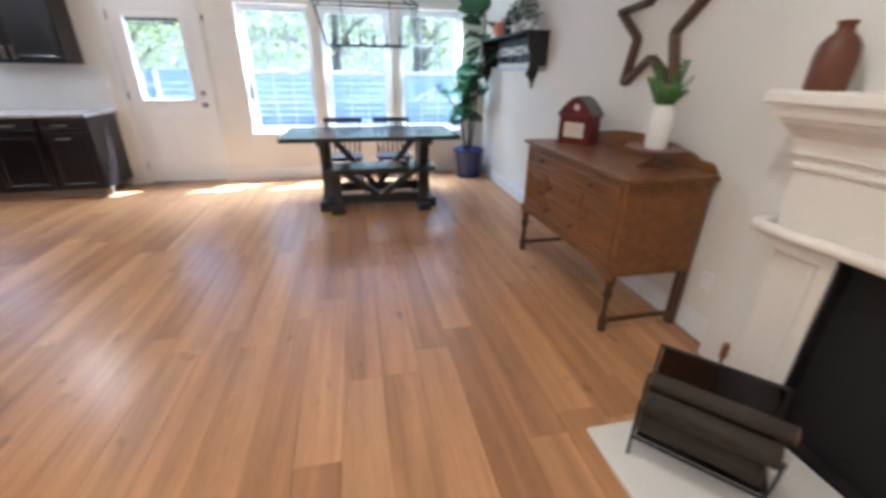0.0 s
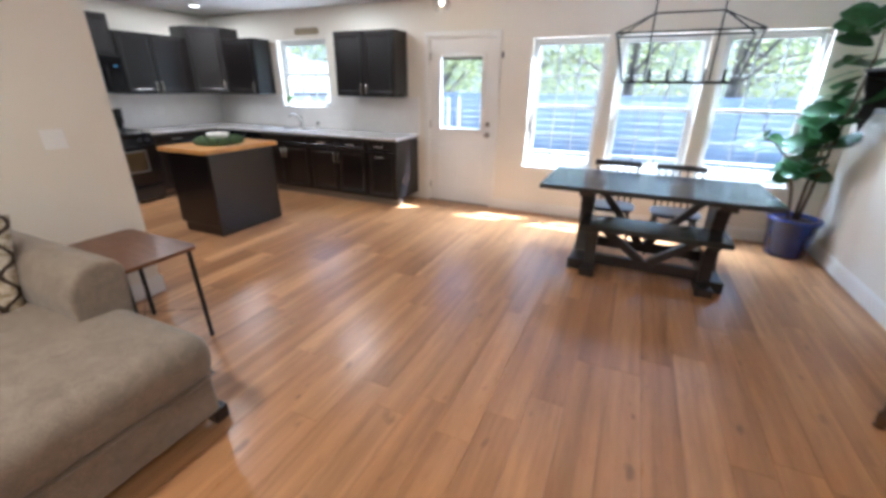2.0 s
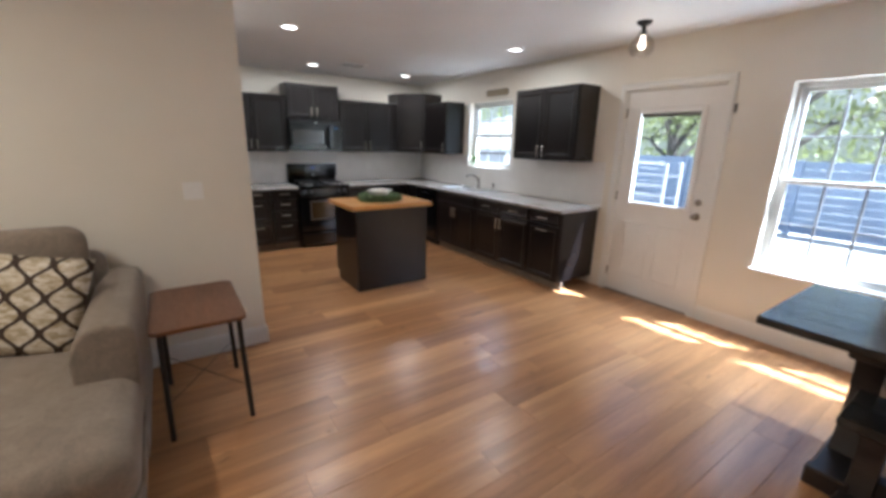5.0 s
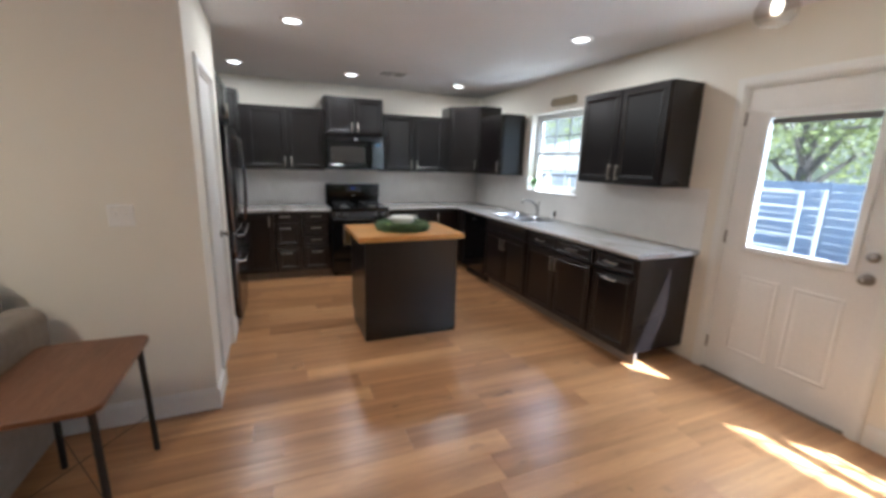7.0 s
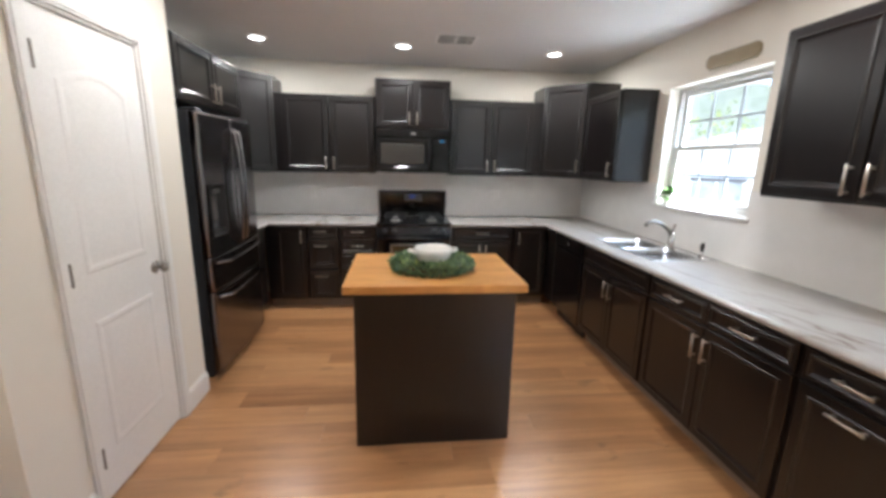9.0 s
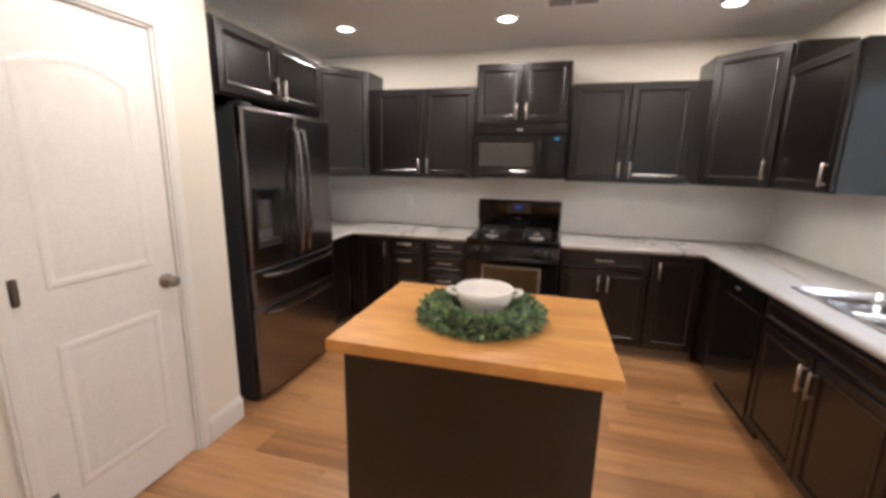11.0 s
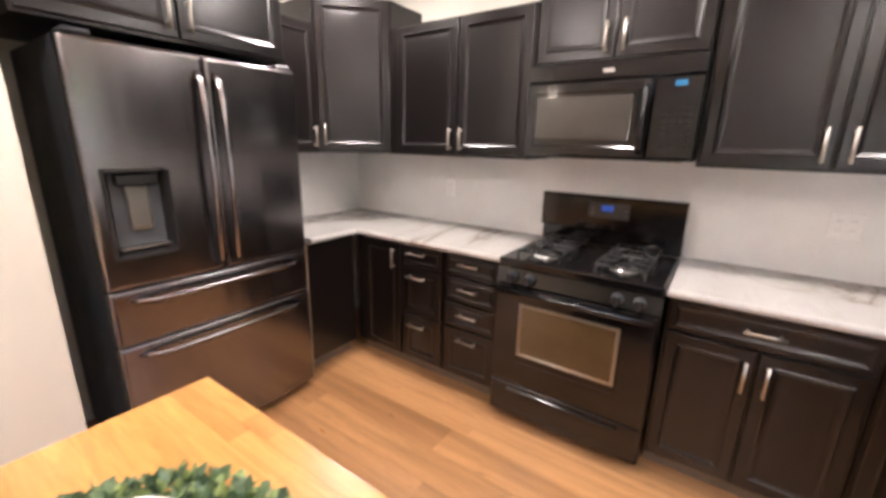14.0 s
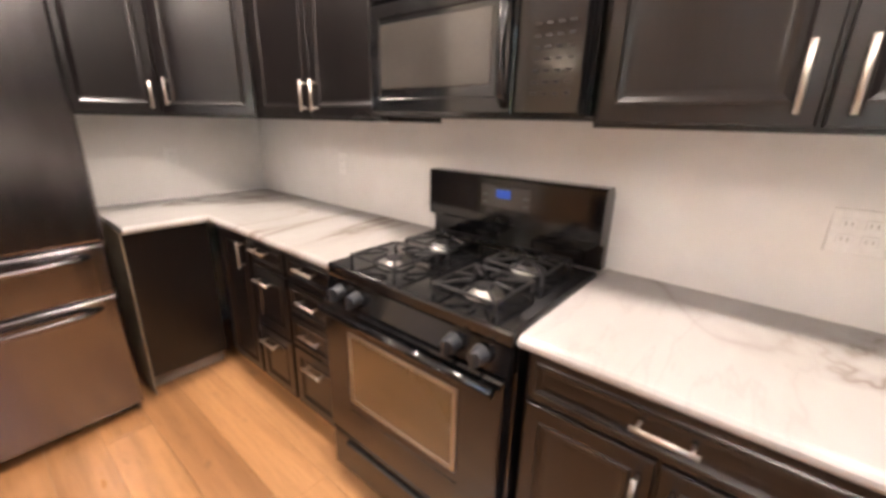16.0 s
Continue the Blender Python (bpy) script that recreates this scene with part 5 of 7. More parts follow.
def chandelier():
    c = thing("chandelier", "black open-frame linear lantern chandelier with unlit candle bulbs", "chandelier", pose(0.83, 5.0, 0))
    zt, zb, za = 1.935, 1.575, 2.08
    T, B, A = (0.49, 0.16), (0.40, 0.12), 0.235
    r = 0.0065

    def loop(name, hx, hy, z):
        bm = bmesh.new()
        cs = [(-hx, -hy), (hx, -hy), (hx, hy), (-hx, hy)]
        for i in range(4):
            beam(bm, (*cs[i], z), (*cs[(i + 1) % 4], z), 0.013, 0.013, bevel=0.002)
        part(name, bm, "black_matt", c)

    loop("top_ring", *T, zt)
    loop("bottom_ring", *B, zb)
    for sx in (-1, 1):
        for sy in (-1, 1):
            part("corner_bar", beam(bmesh.new(), (sx * T[0], sy * T[1], zt), (sx * B[0], sy * B[1], zb), 0.012, 0.012, (1, 0, 0), 0.002), "black_matt", c)
            part("roof_bar", beam(bmesh.new(), (sx * T[0], sy * T[1], zt), (sx * A, 0, za), 0.011, 0.011, bevel=0.002), "black_matt", c)
        part("hanging_rod", rod(bmesh.new(), (sx * A, 0, zb), (sx * A, 0, CEIL - 0.02), 0.006, 8), "black_matt", c)
    part("ridge_bar", beam(bmesh.new(), (-A, 0, za), (A, 0, za), 0.012, 0.012), "black_matt", c)
    part("canopy", bx((-0.33, -0.055, CEIL - 0.024), (0.33, 0.055, CEIL), 0.005), "black_matt", c)
    part("candle_bar", bx((-0.40, -0.018, zb - 0.006), (0.40, 0.018, zb + 0.014), 0.004), "black_matt", c)
    for i in range(6):
        x = -0.33 + 0.132 * i
        k = part("candle", lathe(bmesh.new(), [(0.022, zb + 0.014), (0.022, zb + 0.020), (0.011, zb + 0.022), (0.011, zb + 0.10), (0.0, zb + 0.10)], 12, (x, 0, 0)), "black_matt", c)
        part("bulb", lathe(bmesh.new(), [(0.007, zb + 0.10), (0.012, zb + 0.120), (0.0115, zb + 0.138), (0.005, zb + 0.165), (0.0, zb + 0.175)], 12, (x, 0, 0)), "jar_glass", k, "clear unlit flame-shaped bulb", True)
    return c


chandelier()


def pendant():
    c = thing("ceiling_pendant", "small flush ceiling light with a clear round glass shade", "ceiling light", pose(-1.50, 5.50, CEIL))
    part("canopy", lathe(bmesh.new(), [(0.0, -0.03), (0.035, -0.03), (0.055, -0.015), (0.058, 0.0)][::-1], 20), "black_matt", c)
    part("stem", lathe(bmesh.new(), [(0.016, -0.03), (0.018, -0.075), (0.030, -0.080), (0.030, -0.10), (0.0, -0.10)], 16), "black_matt", c)
    part("shade", lathe(bmesh.new(), [(0.034, -0.085), (0.042, -0.105), (0.082, -0.14), (0.098, -0.18), (0.090, -0.225), (0.066, -0.255), (0.063, -0.252), (0.086, -0.223), (0.094, -0.18), (0.078, -0.142), (0.038, -0.107)], 22), "jar_glass", c, "clear round glass shade", True)
    part("bulb", lathe(bmesh.new(), [(0.012, -0.10), (0.022, -0.145), (0.027, -0.17), (0.020, -0.20), (0.0, -0.21)], 14), "bulb", c, "glowing clear bulb", True)
    return c


pendant()


def leaf(bm, base, tip, width, up, bend=0.15, fold=0.12, n=6):
    """A broad leaf blade from base to tip, bent and folded along its rib."""
    base, tip = Vector(base), Vector(tip)
    d = tip - base
    side = d.cross(Vector(up)).normalized()
    nrm = side.cross(d).normalized()
    rows = []
    for i in range(n + 1):
        u = i / n
        w = width * (math.sin(math.pi * min(1, u * 0.94 + 0.03)) ** 0.75) * (0.75 + 0.45 * u) / 2
        c = base + d * u + nrm * (-bend * d.length * u * u)
        lift = nrm * (fold * w)
        rows.append((bm.verts.new(c + side * w + lift), bm.verts.new(c + side * w * 0.5 + lift * 0.3), bm.verts.new(c), bm.verts.new(c - side * w * 0.5 + lift * 0.3), bm.verts.new(c - side * w + lift)))
    for a, b in zip(rows, rows[1:]):
        for k in range(4):
            bm.faces.new((a[k], a[k + 1], b[k + 1], b[k]))
    return bm


def fig_plant():
    pot = thing("plant_pot", "round glazed cobalt-blue planter pot on the floor", "planter", pose(2.155, 5.82, 0))
    part("vessel", lathe(bmesh.new(), [(0.150, 0.0), (0.163, 0.01), (0.200, 0.34), (0.213, 0.35), (0.217, 0.382), (0.200, 0.387), (0.190, 0.35), (0.0, 0.345)], 32), "pot", pot, "", True)
    part("soil", lathe(bmesh.new(), [(0.189, 0.346), (0.16, 0.356), (0.0, 0.362)], 24), "soil", pot)
    f = thing("fiddle_leaf_fig", "tall fiddle-leaf fig with big dark green leaves in the pot", "plant", pose(2.155, 5.82, 0))
    r = random.Random(5)
    stems = [[(0.02, 0, 0.34), (0.05, -0.02, 0.8), (0.09, -0.05, 1.3), (0.12, -0.10, 1.8), (0.08, -0.16, 2.22)],
             [(-0.04, 0.02, 0.34), (-0.10, 0.0, 0.65), (-0.20, -0.02, 0.92), (-0.36, -0.04, 1.08), (-0.50, -0.06, 1.12)],
             [(0.0, 0.03, 0.34), (0.0, 0.0, 0.7), (0.02, -0.03, 1.05), (0.06, -0.05, 1.3)]]
    for s in stems:
        part("stem", tube(bmesh.new(), s, [0.016, 0.014, 0.012, 0.009, 0.006][: len(s)], 8), "stem", f, "", True)
    count = (34, 10, 22)
    for s, n in zip(stems, count):
        for i in range(n):
            u = (0.38 + 0.62 * i / (n - 1)) * (len(s) - 1)
            k = min(int(u), len(s) - 2)
            p = Vector(s[k]).lerp(Vector(s[k + 1]), u - k)
            a = i * 2.4 + r.uniform(-0.4, 0.4)
            d = Vector((math.cos(a), math.sin(a) * 0.85, r.uniform(-0.35, 0.55)))
            if p.x + d.x * 0.3 > 0.20:
                d.x = -abs(d.x) * 0.4
            if p.y + d.y * 0.3 > 0.22:
                d.y = -abs(d.y)
            d.normalize()
            length, width = r.uniform(0.20, 0.30), r.uniform(0.16, 0.22)
            b = p + d * 0.05
            part("leaf", leaf(bmesh.new(), b, b + d * length, width, (r.uniform(-0.9, 0.3), r.uniform(-1.2, 0.1), 0.8), r.uniform(0.08, 0.35)), "fig", f, "", True)
    return f


fig_plant()


def wall_shelf():
    s = thing("wall_shelf", "black wooden wall shelf with scalloped brackets and coat hooks", "shelf")
    y0, y1 = 4.20, 5.60
    part("top_board", bx((2.195, y0 - 0.02, 1.672), (EAST, y1 + 0.02, 1.692), 0.004), "black_matt", s)
    part("top_rail", bx((EAST - 0.018, y0 + 0.022, 1.60), (EAST, y1 - 0.022, 1.671), 0.003), "black_matt", s)
    part("hook_rail", bx((EAST - 0.018, y0 + 0.022, 1.44), (EAST, y1 - 0.022, 1.515), 0.003), "black_matt", s)
    for i in range(3):
        a, b = y0 + 0.03 + i * (y1 - y0 - 0.06) / 3, y0 + 0.03 + (i + 1) * (y1 - y0 - 0.06) / 3
        for za, zb in ((1.517, 1.598), (1.598, 1.517)):
            part("wire_cross", rod(bmesh.new(), (EAST - 0.009 - (0.005 if za < zb else -0.005), a, za), (EAST - 0.009 - (0.005 if za < zb else -0.005), b, zb), 0.005, 6), "black_matt", s)
    prof = [(0.0, 1.671), (0.0, 1.40), (-0.075, 1.40), (-0.085, 1.34), (-0.115, 1.265), (-0.13, 1.20), (-0.155, 1.285), (-0.195, 1.33), (-0.175, 1.37), (-0.165, 1.42), (-0.175, 1.50), (-0.195, 1.55), (-0.20, 1.60), (-0.215, 1.671)]
    for y in (y0, y1 - 0.022):
        part("bracket", prism(bmesh.new(), prof, 0.022, Matrix.Translation((EAST, y, 0))), "black_matt", s)
    # the bluish grey of this rail holds the shade that falls on it
    part("lower_rail", bx((EAST - 0.085, y0 + 0.022, 1.362), (EAST - 0.0005, y1 - 0.022, 1.399), 0.004), "shaded_grey", s, "pale lower rail with its shade put into the grey")
    for i in range(4):
        y = y0 + 0.22 + i * (y1 - y0 - 0.44) / 3
        bm = tube(bmesh.new(), [(EAST - 0.018, y, 1.50), (EAST - 0.05, y, 1.495), (EAST - 0.075, y, 1.515), (EAST - 0.08, y, 1.54)], 0.006, 8)
        tube(bm, [(EAST - 0.018, y, 1.48), (EAST - 0.045, y, 1.455), (EAST - 0.06, y, 1.465), (EAST - 0.062, y, 1.48)], 0.006, 8)
        part("hook", bm, "steel", s, "metal double coat hook", True)
    z = 1.692
    p = thing("ornamental_pumpkin", "small orange ornamental pumpkin on the wall shelf", "pumpkin", pose(2.30, 5.18, z))
    bm = bmesh.new()
    rows = []
    n, mseg = 32, 10
    for j in range(mseg + 1):
        ph = math.pi * j / mseg
        row = []
        for i in range(n):
            a = 2 * math.pi * i / n
            rr = 0.095 * math.sin(ph) * (1 + 0.07 * abs(math.cos(4 * a))) + 0.002
            row.append(bm.verts.new((rr * math.cos(a), rr * math.sin(a), 0.08 - 0.08 * math.cos(ph) * (1 - 0.25 * math.sin(ph) ** 8))))
        rows.append(row)
    for a, b in zip(rows, rows[1:]):
        for i in range(n):
            bm.faces.new((a[i], a[(i + 1) % n], b[(i + 1) % n], b[i]))
    part("shell", bm, "pumpkin", p, "", True)
    part("stalk", tube(bmesh.new(), [(0, 0, 0.15), (0.005, 0, 0.175), (0.02, 0.01, 0.19)], [0.012, 0.009, 0.008], 8), "stem", p, "", True)
    b = thing("dark_bottle", "narrow dark glass bottle on the wall shelf", "bottle", pose(2.30, 4.97, z))
    part("body", lathe(bmesh.new(), [(0.045, 0), (0.05, 0.01), (0.05, 0.13), (0.03, 0.17), (0.018, 0.19), (0.018, 0.23), (0.0, 0.23)], 18), "black", b, "", True)
    for y, tall, col in ((4.72, 0.26, "wreath"), (4.42, 0.30, "wreath")):
        g = thing("potted_greenery", "small pot of trailing greenery with white blossom on the shelf", "plant", pose(2.30, y, z), "shelf greenery")
        part("pot", lathe(bmesh.new(), [(0.045, 0), (0.06, 0.09), (0.055, 0.09), (0.05, 0.08), (0, 0.08)], 16), "white", g, "", True)
        rr = random.Random(int(y * 100))
        bm, bw = bmesh.new(), bmesh.new()
        for i in range(170):
            a, e = rr.uniform(0, 6.28), rr.uniform(-0.1, 1.4)
            q = Vector((math.cos(a) * math.cos(e) * 0.5, math.sin(a) * math.cos(e), math.sin(e))) * rr.uniform(0.06, 0.17)
            q.z = abs(q.z) + 0.06 + rr.uniform(0, tall - 0.16)
            if q.x > 0.08:
                q.x = 0.08
            leaf(bm if i % 4 else bw, q, q + Vector((rr.uniform(-1, 0.5), rr.uniform(-1, 1), rr.uniform(-0.4, 0.8))).normalized() * 0.055, 0.032, (0.1, 0.2, 1), 0.2, 0.2, 3)
        part("foliage", bm, "dusty", g)
        part("blossom", bw, "white", g)


M["pumpkin"] = plain("pumpkin_skin", (0.62, 0.16, 0.06), 0.4, vary=0.2, scale=12)
wall_shelf()

# ---------------------------------------------------------------- sideboard and what stands on it


def turned_leg(bm, x, y, z1):
    lathe(bm, [(0.018, 0.0), (0.024, 0.008), (0.022, 0.03), (0.026, 0.045), (0.026, 0.085), (0.018, 0.095), (0.014, 0.12), (0.017, 0.19), (0.024, 0.225), (0.030, 0.24), (0.024, 0.255), (0.020, 0.27), (0.026, z1 - 0.03), (0.028, z1)], 14, (x, y, 0))
    return bm


def sideboard():
    s = thing("sideboard", "antique oak sideboard on turned legs against the wall", "sideboard")
    x0, x1, y0, y1, zb, zt = 1.90, 2.395, 2.055, 3.285, 0.345, 0.862
    part("case", bx((x0 + 0.012, y0 + 0.01, zb), (x1, y1 - 0.01, zt), 0.004), "oak", s)
    part("top", bx((x0 - 0.018, y0 - 0.025, zt), (x1, y1 + 0.025, zt + 0.024), 0.008, 2), "oak", s)
    # scalloped gallery at the back
    pr = [(0, 0)]
    n = 40
    for i in range(n + 1):
        u = i / n
        h = 0.055 + 0.065 * max(0.0, math.cos((u - 0.5) * math.pi * 1.25)) ** 0.7 if 0.12 < u < 0.88 else 0.05 * min(1, min(u, 1 - u) / 0.04 + 0.25)
        pr.append((u * (y1 - y0), h))
    pr.append((y1 - y0, 0))
    m = Matrix(((0, 1, 0, x1 - 0.020), (1, 0, 0, y0), (0, 0, 1, zt + 0.0245), (0, 0, 0, 1)))
    part("gallery", prism(bmesh.new(), pr, 0.018, m), "oak", s, "scalloped back gallery")
    m = pose(x0 + 0.012, y1, 0, 0, 0, -90)
    L = y1 - y0

    def face(name, a0, c0, a1, c1, knobs, rail):
        bm = rings(bmesh.new(), a0, c0, a1, c1, [(0, -0.008), (0.003, -0.011), (rail, -0.011), (rail + 0.006, -0.015), (rail + 0.014, -0.006)], 0.0)
        bmesh.ops.transform(bm, matrix=m, verts=bm.verts)
        o = part(name, bm, "oak", s)
        for kx, kz in knobs:
            k = lathe(bmesh.new(), [(0.014, 0), (0.012, 0.004), (0.008, 0.012), (0.015, 0.020), (0.012, 0.027), (0, 0.028)], 12)
            bmesh.ops.transform(k, matrix=m @ pose(kx, -0.011, kz, 90), verts=k.verts)
            part("knob", k, "star", o, "turned dark wooden knob", True)

    face("drawer", 0.05, 0.725, L - 0.05, 0.845, [(0.30, 0.785), (L - 0.30, 0.785)], 0.018)
    face("door", 0.05, zb + 0.06, 0.37, 0.715, [(0.335, 0.58)], 0.05)
    face("door", L - 0.37, zb + 0.06, L - 0.05, 0.715, [(L - 0.335, 0.58)], 0.05)
    face("drawer", 0.38, 0.565, L - 0.38, 0.715, [(0.46, 0.64), (L - 0.46, 0.64)], 0.02)
    face("drawer", 0.38, zb + 0.06, L - 0.38, 0.555, [(0.46, 0.48), (L - 0.46, 0.48)], 0.02)
    # arched apron
    pr = [(0, zb + 0.05), (0, zb - 0.02)] + [(L * i / 16, zb - 0.02 + 0.045 * math.sin(math.pi * i / 16) ** 0.6) for i in range(1, 16)] + [(L, zb - 0.02), (L, zb + 0.05)]
    part("apron", prism(bmesh.new(), pr, 0.016, m @ Matrix.Translation((0, -0.012, 0))), "oak", s)
    for y in (y0 + 0.03, y1 - 0.03):
        part("leg", turned_leg(bmesh.new(), x0 + 0.028, y, zb + 0.002), "oak_leg", s, "dark turned front leg", True)
        part("leg", bx((x1 - 0.045, y - 0.022, 0), (x1 - 0.002, y + 0.022, zb + 0.002), 0.003), "oak_leg", s, "dark square back leg")
        part("stretcher", bx((x0 + 0.045, y - 0.012, 0.055), (x1 - 0.045, y + 0.012, 0.08), 0.004), "oak_leg", s)
    return zt + 0.024


SB = sideboard()


def red_house():
    s = thing("house_lantern", "dark red wooden house-shaped box with a cream front plate", "ornament", pose(2.19, 3.08, SB, 0, 0, -58))
    w, d, h = 0.118, 0.072, 0.185
    part("body", bx((-w, -d, 0.012), (w, d, h), 0.004), "red", s)
    part("base", bx((-w - 0.012, -d - 0.012, 0), (w + 0.012, d + 0.012, 0.0125), 0.003), "red", s)
    part("ledge", bx((-w - 0.012, -d - 0.012, h), (w + 0.012, d + 0.012, h + 0.014), 0.003), "red", s)
    arch = [(-w, h + 0.014)] + [(w * math.cos(math.pi * (1 - i / 14)), h + 0.014 + 0.105 * (1 - abs(math.cos(math.pi * i / 14)) ** 1.7)) for i in range(1, 14)] + [(w, h + 0.014)]
    part("gable", prism(bmesh.new(), arch, 2 * d - 0.01, Matrix.Translation((0, -d + 0.005, 0))), "red", s)
    outer = [(x * 1.09, h + 0.014 + (z - h - 0.014) * 1.1) for x, z in arch]
    part("roof", prism(bmesh.new(), outer + arch[::-1], 2 * d + 0.02, Matrix.Translation((0, -d - 0.01, 0))), "slate", s, "grey curved roof")
    part("front_plate", bx((-0.075, -d - 0.006, 0.045), (0.075, -d + 0.001, 0.145), 0.003), "cream", s, "cream paper front plate")
    part("badge", lathe(bmesh.new(), [(0.022, 0.0), (0.018, 0.004), (0, 0.005)], 14), "cream", s).matrix_basis = pose(0, -d + 0.004, h + 0.06, 90)
    return s


red_house()


def cake_stand():
    s = thing("cake_stand", "turned reddish wooden pedestal cake stand on the sideboard", "cake stand", pose(2.17, 2.26, SB))
    part("base", lathe(bmesh.new(), [(0.082, 0), (0.084, 0.008), (0.06, 0.018), (0.024, 0.03), (0.018, 0.06), (0.026, 0.085), (0.0, 0.086)], 28), "cherry", s, "", True)
    part("plate", lathe(bmesh.new(), [(0.03, 0.0865), (0.12, 0.092), (0.145, 0.098), (0.147, 0.108), (0.138, 0.106), (0.0, 0.103)], 36), "cherry", s, "", True)
    v = thing("vase", "white ceramic vase standing on the cake stand", "vase", pose(2.16, 2.25, SB + 0.103))
    part("body", lathe(bmesh.new(), [(0.052, 0), (0.056, 0.006), (0.058, 0.07), (0.060, 0.14), (0.056, 0.185), (0.044, 0.205), (0.046, 0.215), (0.041, 0.214), (0.038, 0.195), (0, 0.19)], 26), "white", v, "", True)
    g = thing("fern_sprig", "bright green artificial fern sprigs in the vase", "plant", pose(2.16, 2.25, SB + 0.103))
    r = random.Random(8)
    bm = bmesh.new()
    for i in range(11):
        a = i * 2.4
        out = r.uniform(0.05, 0.16)
        tip = Vector((math.cos(a) * out, math.sin(a) * out, r.uniform(0.26, 0.41)))
        root = Vector((0, 0, 0.19))
        tube(bm, [root, root.lerp(tip, 0.5) + Vector((0, 0, 0.02)), tip], 0.002, 5)
        for k in range(9):
            u = 0.2 + 0.8 * k / 8
            c = root.lerp(tip, u)
            for sgn in (-1, 1):
                q = Vector((-math.sin(a) * sgn, math.cos(a) * sgn, 0.5)).normalized()
                leaf(bm, c, c + q * 0.062 * (1.1 - 0.6 * u), 0.024, (math.cos(a), math.sin(a), 0.3), 0.2, 0.1, 3)
    part("foliage", bm, "fern", g)


M["fern"] = plain("fern_green", (0.085, 0.17, 0.028), 0.5, vary=0.4, scale=20)
cake_stand()


def star():
    s = thing("wall_star", "large open five-pointed star of brown barn wood on the wall", "wall decor", pose(EAST, 2.73, 1.60, 0, 0, -90))
    R, q = 0.385, 0.165
    pts = []
    for i in range(10):
        a = math.pi / 2 + i * math.pi / 5 + 0.03
        rr = R if i % 2 == 0 else q
        pts.append((rr * math.cos(a), -0.03, rr * math.sin(a)))
    for i in range(10):
        part("slat", beam(bmesh.new(), pts[i], pts[(i + 1) % 10], 0.055, 0.030, (0, 0, 1) if abs(pts[i][0] - pts[(i + 1) % 10][0]) > 0.02 else (1, 0, 0), 0.003), "star", s)
    return s


star()

# ---------------------------------------------------------------- fireplace


